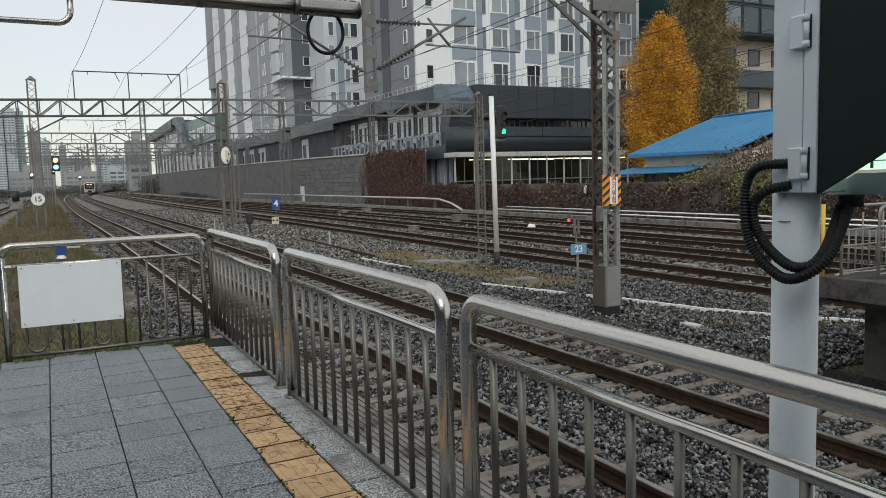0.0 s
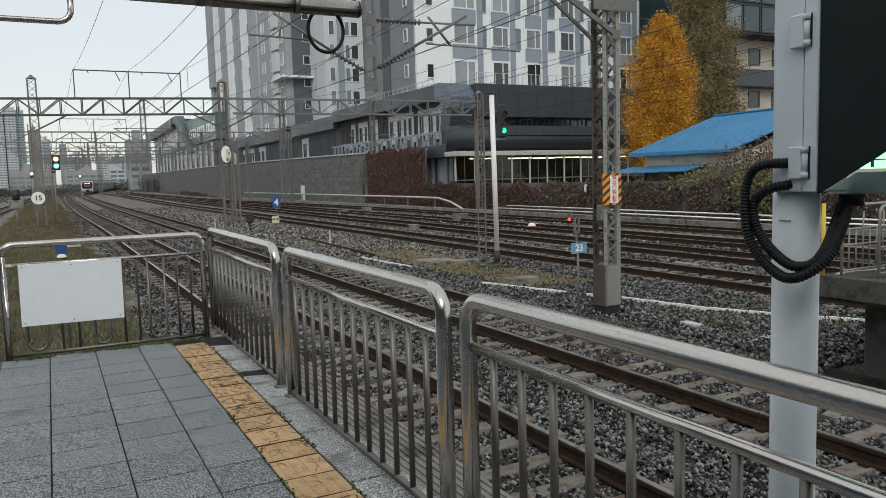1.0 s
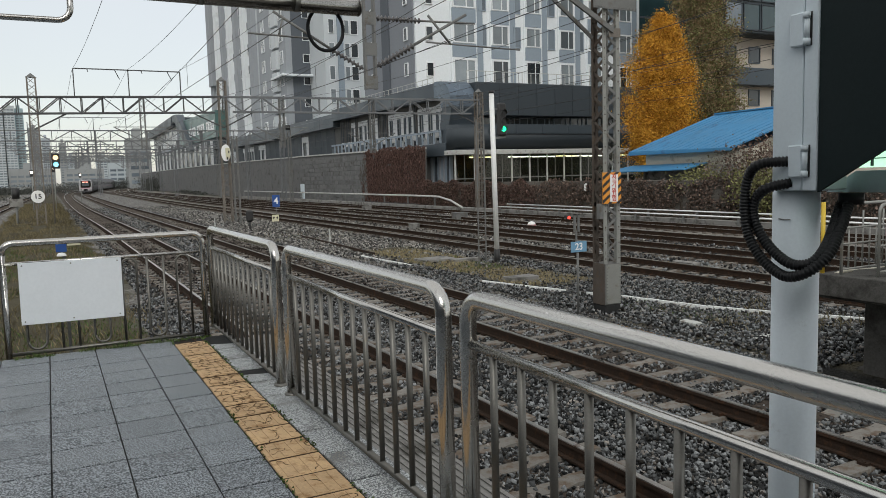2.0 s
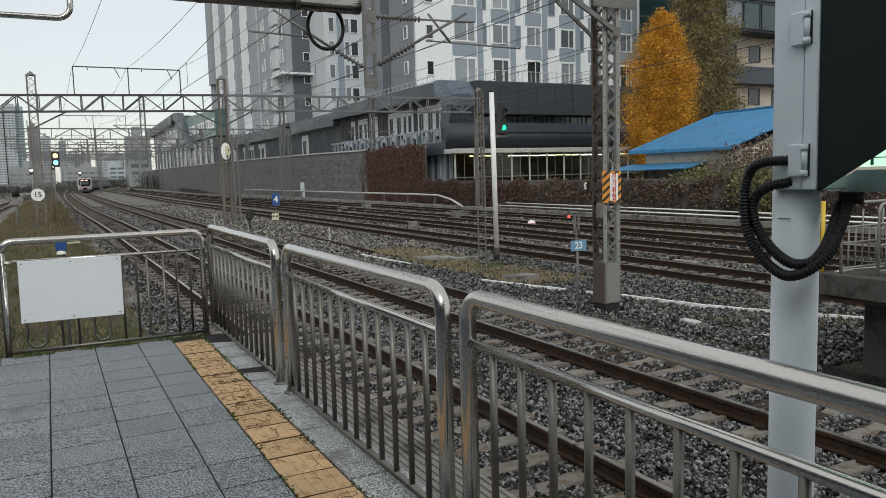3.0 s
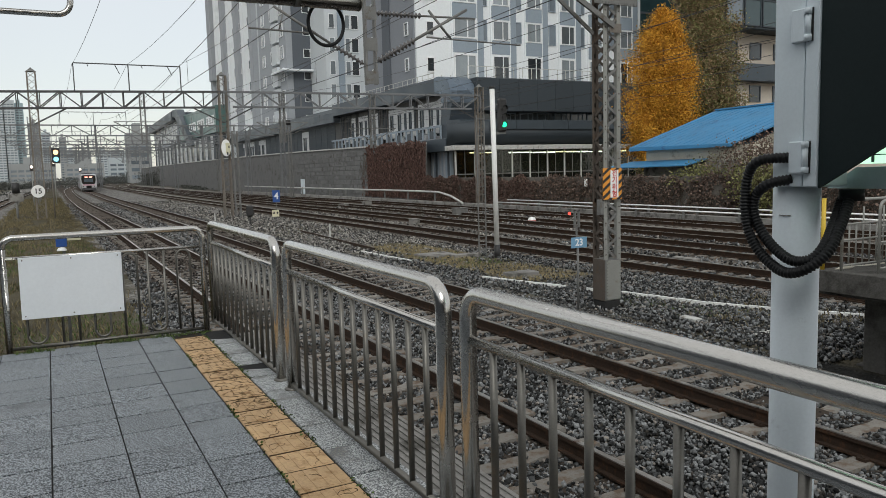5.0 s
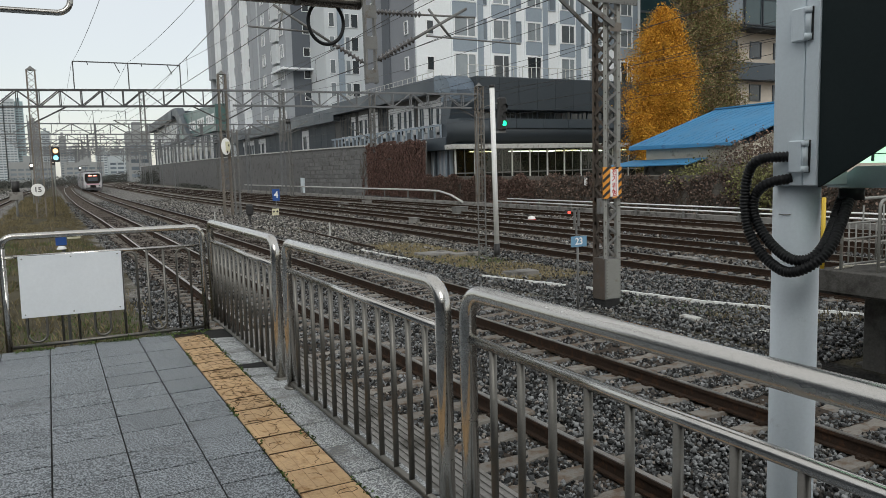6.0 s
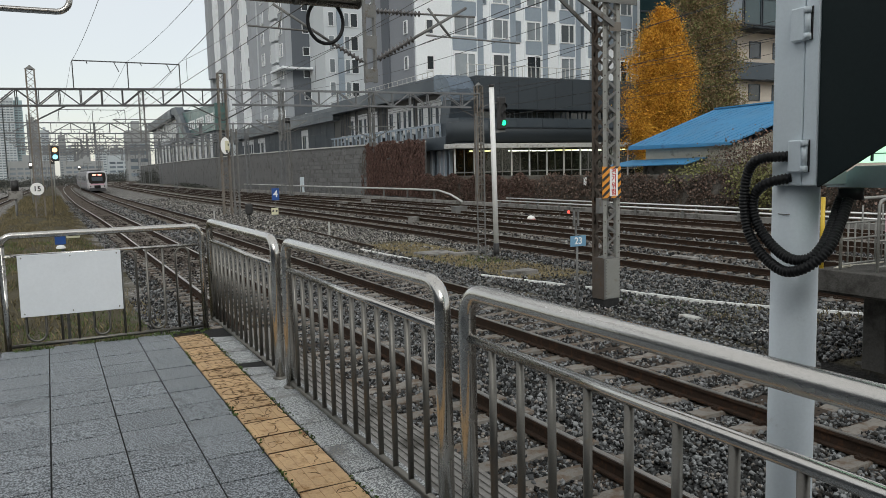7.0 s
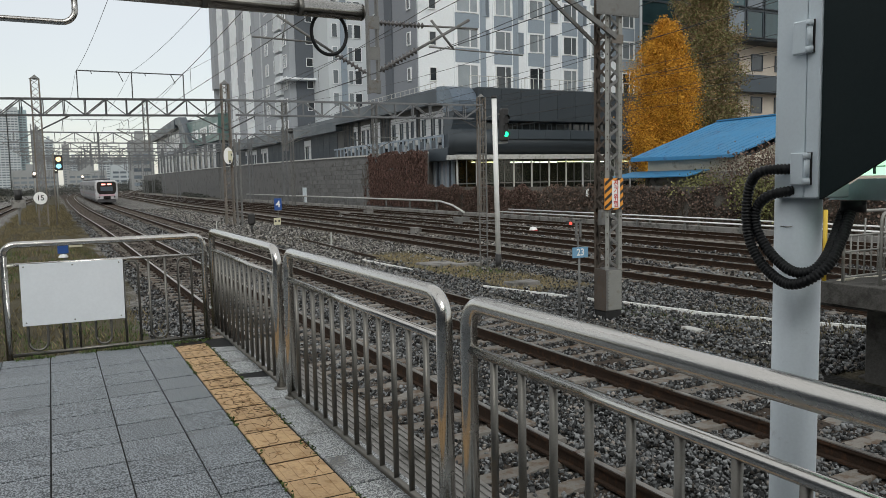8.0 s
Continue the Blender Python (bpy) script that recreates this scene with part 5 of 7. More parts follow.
def make_lineside():
    post_sign("distance_sign", "blue enamel sign with a white figure four", 13.5, 50, -0.23, 0, 0.5, 0.8, blue_m, "4", sign_white, 0.62)
    s = post_sign("arrow_sign", "cream plate with two dark arrow marks", 12.5, 46.6, -1.0, 0, 0.44, 0.42, cream_m, "", None, 0)
    for dx in (-0.12, 0.1):
        part("arrow_mark", Geo().prism([(12.5 + dx - 0.07, 46.55, -0.78), (12.5 + dx + 0.02, 46.55, -0.68), (12.5 + dx + 0.09, 46.55, -0.78), (12.5 + dx, 46.55, -0.84)], (0, 0.004, 0)), black_m, s)
    n = post_sign("number_sign", "pale blue plate with white number twenty-three on a post", 9.62, 12.45, -0.06, 0, 0.4, 0.22, paleblue_m, "23", sign_white, 0.2)
    part("slotted_bracket", Geo().box(9.52, 9.56, 12.42, 12.46, 0.36, 0.73).box(9.62, 9.66, 12.42, 12.46, 0.36, 0.73).box(9.52, 9.66, 12.42, 12.46, 0.7, 0.73), mast_m, n)
    part("stem", Geo().box(9.57, 9.6, 12.43, 12.46, 0.1, 0.4), mast_m, n)
    # round speed sign and its signal on the far mast
    r = thing("speed_sign", (-0.6, 57.6, 0.5), "round white sign with a black number fifteen", "sign")
    part("disc", Geo().tube([(-0.6, 57.62, 0.9), (-0.6, 57.57, 0.9)], 0.42, 24), sign_white, r)
    words("15", 0.48, Matrix.Translation(Vector((-0.6, 57.56, 0.9)) - ORIGIN[r]), black_m, r)
    t = thing("signal_post", (0.5, 57.2, -1.2), "slender signal post with an amber and a pale blue lamp lit", "railway signal")
    part("post", Geo().tube([(0.3, 57.42, -1.3), (0.3, 57.42, 3.9)], 0.045, 10), mast_warm, t)
    signal_head(t, 0.62, 57.2, 2.74, 3.78, [(3.48, lamp_amber), (3.02, lamp_cyan)], 0.16)
    # oval signal marker on the middle mast
    o = thing("oval_marker", (11.5, 55.1, 3.0), "oval white marker board on the gantry mast", "sign")
    ring = [(11.45 + 0.33 * math.cos(a), 55.1, 3.6 + 0.6 * math.sin(a)) for a in (2 * math.pi * k / 24 for k in range(24))]
    part("board", Geo().prism(ring, (0, 0.05, 0)), sign_white, o)
    part("centre_plate", Geo().box(11.42, 11.72, 55.06, 55.1, 3.2, 3.95, 0.01), cream_m, o)
    part("dark_mark", Geo().box(11.48, 11.58, 55.05, 55.06, 3.1, 3.3).box(11.6, 11.68, 55.05, 55.06, 3.6, 3.75), black_m, o)
    # equipment cabinets beyond the verge
    c = thing("relay_cabinet", (-2.05, 62, -1.0), "small white relay cabinet on a post", "cabinet")
    part("box", Geo().box(-2.5, -1.6, 61.8, 62.2, 0.16, 0.75, 0.02), concrete_m, c)
    part("post", Geo().tube([(-2.05, 62, -1.4), (-2.05, 62, 0.2)], 0.08, 8), mast_m, c)
    part("head", Geo().tube([(-2.05, 62, 0.75), (-2.05, 62, 1.5)], 0.25, 10), black_m, c)
    for x, y, z in ((0.75, 95, 3.6), (4.6, 130, 3.2), (-1.4, 92, 3.1)):
        d = thing("dwarf_signal", (x, y, -1.4), "distant signal post with a small white light", "railway signal", "distant signals")
        part("post", Geo().tube([(x, y, -1.4), (x, y, z - 0.5)], 0.045, 8), plate_grey, d)
        part("head", Geo().box(x - 0.18, x + 0.18, y - 0.1, y + 0.1, z - 0.45, z + 0.25, 0.05), black_m, d)
        part("lens", Geo().tube([(x, y - 0.1, z), (x, y - 0.14, z)], 0.14, 10), lamp_head, d)
    # trough edging beside the third track and in the grass
    for name, pts in (("cable_trough", [(13.9, 8.2), (12.9, 9.9), (12.2, 11.4), (11.7, 13.5), (11.35, 14.4)]), ("cable_trough", [(11.2, 15.0), (10.75, 16.4), (10.4, 17.7)]), ("cable_trough", [(10.45, 22.4), (10.35, 24.0), (10.25, 26.3)])):
        k = 0
        th = thing(name, (pts[0][0], pts[0][1], -1.45), "pale weathered concrete trough edging in the gravel", "cable trough", "trough edgings")
        for (xa, ya), (xb, yb) in zip(pts, pts[1:]):
            n = max(int(math.hypot(xb - xa, yb - ya) / 0.6), 1)
            for i in range(n):
                a, b = i / n, (i + 0.97) / n
                part("trough_stone", Geo().beam((xa + (xb - xa) * a, ya + (yb - ya) * a, -1.4), (xa + (xb - xa) * b, ya + (yb - ya) * b, -1.39), 0.06, 0.17), sign_white, th)
    for x, y, w, d, h, m, lab in ((10.75, 10.45, 0.2, 0.4, 0.08, duct_m, "flat pale concrete slab lying in the ballast"), (11.05, 8.9, 0.9, 0.16, 0.05, duct_m, "flat pale concrete slab lying in the ballast"), (10.7, 12.0, 0.7, 0.14, 0.04, concrete_m, "flat pale concrete slab lying in the ballast"), (11.6, 17.6, 0.9, 0.5, 0.12, concrete_m, "grey concrete pit cover in the dry grass"), (11.9, 23.5, 1.2, 0.9, 0.1, concrete_m, "grey concrete pit cover in the dry grass"),
                                  (17.2, 16.9, 0.3, 0.9, 0.05, concrete_m, "pale cover plate between the rails"), (12.6, 22.6, 1.0, 0.35, 0.12, concrete_m, "pale concrete plinth beside the signal post")):
        single("concrete_cover", Geo().box(x - w / 2, x + w / 2, y - d / 2, y + d / 2, -1.45, -1.4 + h + (0.1 if x > 17 else 0), 0.012), m, lab, "concrete cover", "covers in the gravel")
    for x, y, w, h, m, lab in ((24.4, 61, 0.7, 0.5, concrete_m, "grey point machine box beside the rails"), (23.8, 43.2, 0.9, 0.5, mast_m, "grey metal equipment box beside the rails"), (18.2, 38.4, 0.45, 0.3, concrete_m, "small pale trackside box"), (22.6, 62.0, 0.8, 0.3, concrete_m, "low concrete trackside block")):
        single("trackside_box", Geo().box(x - w / 2, x + w / 2, y - 0.3, y + 0.3, -1.45, -1.4 + h, 0.03).box(x - w / 2 - 0.03, x + w / 2 + 0.03, y - 0.33, y + 0.33, -1.4 + h, -1.36 + h, 0.01), m, lab, "equipment box", "trackside boxes")
    b = thing("buffer_marker", (22.7, 33.3, -1.4), "small white and red marker between the rails", "marker")
    part("marker_body", Geo().lathe([(0.0, -0.98), (0.16, -1.02), (0.22, -1.15), (0.22, -1.4)], 22.7, 33.3, 12), sign_white, b)
    part("marker_band", Geo().lathe([(0.225, -1.15), (0.225, -1.22)], 22.7, 33.3, 12), red_m, b)
    for x, y in ((9.8, 51.9), (11.5, 33.5)):
        st = thing("marker_stake", (x, y, -1.45), "short white marker stake in the ballast", "stake", "stakes")
        part("stake", Geo().box(x - 0.035, x + 0.035, y - 0.03, y + 0.03, -1.5, -0.75, 0.01), duct_m, st)
        if y > 40:
            part("cross_plate", Geo().box(x - 0.22, x + 0.22, y - 0.06, y - 0.04, -0.85, -0.68), concrete_m, st)
    sp = thing("spare_rail", (11.1, 32.0, -1.4), "rusty spare rail lying in the gravel between the tracks", "rail")
    part("rail_bar", Geo().beam((11.35, 37.5, -1.33), (10.85, 26.5, -1.33), 0.06, 0.13), rust_m, sp)
    part("bright_top", Geo().beam((11.35, 37.5, -1.263), (10.85, 26.5, -1.263), 0.045, 0.006), sleeper_far_m, sp)
    rl = thing("red_lamp", (26.7, 35.4, -1.45), "small trackside stop lamp glowing red", "railway signal")
    part("stem", Geo().tube([(26.7, 35.4, -1.5), (26.7, 35.4, -1.2)], 0.05, 8), black_m, rl)
    part("housing", Geo().box(26.55, 26.85, 35.35, 35.6, -1.23, -0.93, 0.03), black_m, rl)
    part("lens", Geo().tube([(26.7, 35.35, -1.08), (26.7, 35.31, -1.08)], 0.1, 12), lamp_stop, rl)
    d = thing("dwarf_signal", (10.7, 45.7, -1.45), "black dwarf shunting signal on a short stem", "railway signal")
    part("stem", Geo().tube([(10.7, 45.7, -1.5), (10.7, 45.7, -0.9)], 0.06, 8), black_m, d)
    part("head", Geo().box(10.48, 10.92, 45.6, 45.85, -0.9, -0.2, 0.1), black_m, d)


make_lineside()


# ---- the opposite platform end ----
def make_far_platform():
    t = thing("far_platform", (11.6, 0.0, -1.45), "dark concrete end of the opposite platform", "platform", kind="structure")
    part("deck", Geo().box(9.42, 13.7, -12, 6.9, -0.24, 0.08, 0.015), dark_concrete, t)
    part("deck_edge", Geo().box(9.36, 9.418, -12, 6.95, -0.2, 0.1, 0.01), dark_concrete, t)
    # dark colour here also paints the shade under the overhanging deck
    part("back_wall", Geo().box(11.9, 12.2, -12, 6.5, -1.6, -0.242, 0.02), dark_concrete, t)
    for k in range(6):
        part("support_pier", Geo().box(10.15, 10.4, 6.25 - 2.6 * k, 6.6 - 2.6 * k, -1.6, -0.242, 0.02), dark_concrete, t)
    part("end_wall", Geo().box(10.402, 11.89, 6.3, 6.55, -1.6, -0.242, 0.02), dark_concrete, t)
    part("kerb_slab", Geo().box(10.3, 12.5, 6.62, 6.8, -1.6, -1.36, 0.02), dark_concrete, t)
    for i in range(3):
        y = 6.6 - i * 0.45
        f = thing("barrier_panel", (10.7 + 0.5 * i, y, 0.08), "stacked steel crowd barrier with a faded sign plate", "barrier", "barriers on the opposite platform")
        x0, x1 = 9.62 + 0.12 * i, 11.6 + 0.2 * i
        m = plate_grey
        path = [(x0, y, 0.02), (x0, y, 0.95)] + arc((x0 + 0.1, y, 0.95), 0.1, 180, 90, 5, (1, 0, 0), (0, 0, 1)) + arc((x1 - 0.1, y, 0.95), 0.1, 90, 0, 5, (1, 0, 0), (0, 0, 1)) + [(x1, y, 0.02)]
        part("frame", Geo().tube(path, 0.022, 10), m, f)
        for z in (0.15, 0.5, 0.72):
            part("cross_bar", Geo().tube([(x0, y, z), (x1, y, z)], 0.015, 8), m, f)
        for k in range(1, 13):
            x = x0 + (x1 - x0) * k / 13
            part("upright", Geo().tube([(x, y, 0.15), (x, y, 0.95 if k % 3 == 0 else 0.72)], 0.012, 8), m, f)
        if i == 1:
            part("sign_plate", Geo().box(x0 + 0.1, x1 - 0.1, y - 0.03, y - 0.02, 0.62, 0.9, 0.002), train_pink, f)
    y = thing("yellow_post", (9.5, 6.8, 0.09), "yellow painted tubular post on the platform corner", "post")
    part("tube", Geo().tube([(9.5, 6.8, 0.09), (9.5, 6.8, 1.08)], 0.03, 10), yellow_m, y)
    single("coiled_rope", Geo().tube(smooth_path([(9.7, 6.75, 0.05), (9.9, 6.7, 0.1), (10.2, 6.8, 0.05), (10.6, 6.72, 0.06), (11.4, 6.8, 0.05)], 6), 0.035, 8), cream_wall, "thick pale rope lying on the platform edge", "rope")


make_far_platform()


# ---- walls beside the yard ----
def make_walls():
    t = thing("retaining_wall", (31, 62, -1.5), "grey block retaining wall with ivy at its corner", "wall", kind="structure")

    def top(y):
        return 4.05 + 1.2 * (1 - math.exp(-(y - 62) / 70))

    ys = [63.5, 80, 100, 130, 170, 220, 300]
    vs, fs = [], []
    for y in ys:
        vs += [(31.1, y, -1.6), (31.1, y, top(y)), (31.6, y, top(y)), (31.6, y, -1.6)]
    for i in range(len(ys) - 1):
        a = 4 * i
        fs += [(a, a + 1, a + 5, a + 4), (a + 1, a + 2, a + 6, a + 5), (a + 2, a + 3, a + 7, a + 6)]
    fs += [(0, 3, 2, 1), tuple(len(vs) - 4 + k for k in range(4))]
    part("wall_body", Geo().add(vs, fs), wallgrey, t)
    part("coping", rail_strip([(31.3, y, top(y)) for y in ys], 0.32, 0.0, 0.16), duct_m, t)
    base = None
    for row in range(10):
        for k in range(30):
            y = 64.0 + 1.25 * k + (0.62 if row % 2 else 0)
            z = -1.3 + 0.53 * row
            if base is None:
                base = part("block", Geo().box(31.06, 31.1, y, y + 1.2, z, z + 0.48, 0.012), wallgrey, t)
                y00, z00 = y, z
            else:
                b = base.copy()
                scene.collection.objects.link(b)
                b.location = (random.uniform(-0.012, 0.006), y - y00, z - z00)
    far = Geo()
    for row in range(10):
        for k in range(50):
            y = 101.5 + 2.5 * k + (1.2 if row % 2 else 0)
            far.box(31.07, 31.1, y, y + 2.4, -1.3 + 0.53 * row, -0.82 + 0.53 * row)
    tagged(part("far_blocks", far, wallgrey, t), "grey wall blocks", kind="stuff")
    w = thing("low_wall", (31, 40, -1.5), "low sooty stone wall overgrown with withered creeper", "wall", kind="structure")
    part("wall_body", Geo().box(31.1, 31.6, 14, 63.45, -1.6, 0.95, 0.02), ivywall, w)
    part("door_box", Geo().box(30.9, 31.08, 100, 101.4, -1.3, 0.9, 0.02), box_paint, t, "pale metal box on the wall")
    # creepers
    rng = np.random.default_rng(21)
    leaf = [(-1, -1, 0), (1, -0.8, 0.3), (0.8, 1, 0), (-0.9, 0.9, 0.35)]

    def creeper(name, n, y0, y1, z0, z1, m, label, lo, hi, ragged):
        y = rng.uniform(y0, y1, n)
        z = z0 + (z1 - z0) * rng.uniform(0, 1, n) ** 0.9
        lim = np.array([noise.noise((a * 0.55, 1.3, 7)) for a in y])
        keep = z < z1 - ragged * (0.35 - lim)
        if y1 == 79:
            strand = np.array([0.5 + 0.9 * noise.noise((a * 1.9, b * 0.16, 5)) for a, b in zip(y, z)])
            keep &= strand > np.clip((y - 73.5) / 7.0, 0, 1) * 1.0
        gap = np.array([noise.noise((a * 0.9, b * 0.9, 3)) for a, b in zip(y, z)]) > (-0.62 if y1 == 79 else -0.4)
        y, z = y[keep & gap], z[keep & gap]
        x = 31.05 - np.abs(rng.normal(0, 0.13, len(y)))
        s = rng.uniform(lo, hi, (len(y), 1)) * np.array([[1, 1, 1]])
        if y1 == 79:
            # hanging strands: upright leaves, each turned about its stem
            a = rng.uniform(0, 2 * math.pi, len(y))
            o, i = np.zeros(len(y)), np.ones(len(y))
            turns = np.stack([np.stack([np.cos(a), -np.sin(a), o], 1), np.stack([np.sin(a), np.cos(a), o], 1), np.stack([o, o, i], 1)], 1)
            form = [(-0.6, 0, -1.7), (0.5, 0.2, -1.5), (0.6, 0, 1.6), (-0.5, 0.25, 1.3)]
        else:
            turns, form = random_turns(rng, len(y)), leaf
        spread(name, np.stack([x, y, z], 1), form, [(0, 1, 2, 3)], s, turns, m, label, "creeper", name=name)

    creeper("red_creeper", 30000, 62.6, 79, -1.0, 4.5, ivy_red, "dark red withered ivy hanging down the retaining wall", 0.03, 0.065, 0.9)
    creeper("brown_creeper", 20000, 14, 63.5, -1.2, 1.15, ivy_brown, "brown withered creeper covering the low wall", 0.025, 0.06, 0.5)
    creeper("red_trail", 9000, 45, 64, -1.2, 1.2, ivy_red, "reddish creeper trailing over the low wall", 0.025, 0.06, 0.6)
    stems = Geo()
    r = random.Random(4)
    for _ in range(620):
        y, z = r.uniform(16, 79), r.uniform(0.0, 1.1)
        if y > 63.5:
            z = r.uniform(2, 4.2)
        p = [Vector((31.03, y, z))]
        for _ in range(7):
            p.append(p[-1] + Vector((r.uniform(-0.05, 0.03), r.uniform(-0.25, 0.25), -r.uniform(0.1, 0.45))))
        stems.tube([q for q in p if q.z > -1.4] if p[2].z > -1.4 else p[:2], 0.014, 4, True)
    single("creeper_stems", stems, bark_m, "bare twisting creeper stems on the wall", "creeper", kind="stuff")
    # handrail pipes before the wall
    for z, x, y0, y1, lab in ((-0.8, 29.0, 14, 47.0, "white painted pipe run along the foot of the wall"), (-0.68, 30.2, 14, 47.5, "white painted pipe run along the foot of the wall")):
        p = thing("pipe_run", (x, 30, -1.45), lab, "pipe", "pipe runs")
        part("pipe", Geo().tube([(x, y0, z), (x, y1, z)], 0.04, 10), sign_white, p)
        for k in range(10):
            y = y0 + 0.5 + (y1 - y0 - 1) * k / 9
            part("pipe_stand", Geo().box(x - 0.05, x + 0.05, y - 0.05, y + 0.05, -1.5, z - 0.06), mast_m, p)
    p = thing("pipe_run", (29.3, 70, -1.45), "pale duct on stands that dips at its end", "pipe", "pipe runs")
    part("pipe", Geo().tube([(28.9, 52.0, -1.0), (29.2, 54.5, -0.5), (29.4, 57.0, -0.22), (29.6, 62, -0.2), (29.8, 130, -0.2)], 0.085, 10), duct_m, p)
    for k in range(14):
        y = 58 + 5.5 * k
        part("pipe_stand", Geo().box(29.5, 29.62, y, y + 0.12, -1.5, -0.27), mast_m, p)
    single("kerb_strip", Geo().box(29.2, 29.5, 14, 130, -1.6, -1.0, 0.02), concrete_m, "low concrete kerb at the foot of the wall", "kerb", kind="structure")
    li = thing("wall_lamp", (30.95, 39.15, 0.56), "small oblong white lamp on the low wall", "lamp")
    part("housing", Geo().box(30.86, 31.02, 39.05, 39.25, 0.3, 0.82, 0.03), sign_white, li)
    part("back_plate", Geo().box(31.02, 31.1, 39.0, 39.3, 0.25, 0.87), black_m, li)
    # masts standing before the wall
    for x, y, h in ((26.6, 91, 7.6), (27.5, 140, 7.2), (12.1, 55.2, 4.8)):
        m = thing("side_mast", (x, y, -1.45), "slender lattice mast beside the outer track", "catenary mast", "slender masts")
        part("column", lattice(Geo(), x, y, -1.5, h, 0.34, 0.3, 0.07, 0.04, 0.6), mast_m, m)
        if h > 5:
            part("bracket", Geo().beam((x, y, h - 1.0), (x - 2.6, y, h - 0.4), 0.08).beam((x, y, h - 0.4), (x - 2.8, y, h - 0.4), 0.06).beam((x, y, h - 1.2), (x + 1.6, y, h - 0.6), 0.06), mast_m, m)
            part("transformer", Geo().tube([(x - 0.1, y, h), (x - 0.1, y, h + 0.6)], 0.3, 12), black_m, m)


make_walls()


# ---- buildings ----
PANES = {}


def window(parent, x, y, z, w, h, face, glass=None, bars=1, frame_m=None):
    """A framed window of w by h at its lower middle, in a wall that faces -Y or -X."""
    glass, frame_m = glass or win_glass, frame_m or frame_white
    key = (round(w, 2), round(h, 2), face, glass.name, bars, frame_m.name)
    if key not in PANES:
        f = Geo()
        e = max(0.09, 0.05 * w)

        def slab(g, a0, a1, z0, z1, d0, d1):
            if face == "y":
                g.box(a0, a1, d0, d1, z0, z1)
            else:
                g.box(d0, d1, a0, a1, z0, z1)

        slab(f, -w / 2, w / 2, 0, e, -0.1, 0.05)
        slab(f, -w / 2, w / 2, h - e, h, -0.1, 0.05)
        slab(f, -w / 2, -w / 2 + e, e, h - e, -0.1, 0.05)
        slab(f, w / 2 - e, w / 2, e, h - e, -0.1, 0.05)
        for k in range(bars):
            c = -w / 2 + w * (k + 1) / (bars + 1) + (0.12 * w if bars == 1 else 0)
            slab(f, c - e / 2, c + e / 2, e, h - e, -0.08, 0.05)
        p = Geo()
        slab(p, -w / 2 + e, w / 2 - e, e, h - e, -0.03, -0.01)
        meshes = []
        for g, m, nm in ((f, frame_m, "window"), (p, glass, "pane")):
            me = bpy.data.meshes.new(nm)
            me.from_pydata(g.v, [], g.f)
            me.materials.append(m)
            meshes.append(me)
        PANES[key] = meshes
    a = new("window", PANES[key][0])
    a.parent = parent
    a.location = Vector((x, y, z)) - ORIGIN[parent]
    b = new("pane", PANES[key][1])
    b.parent = a
    return a


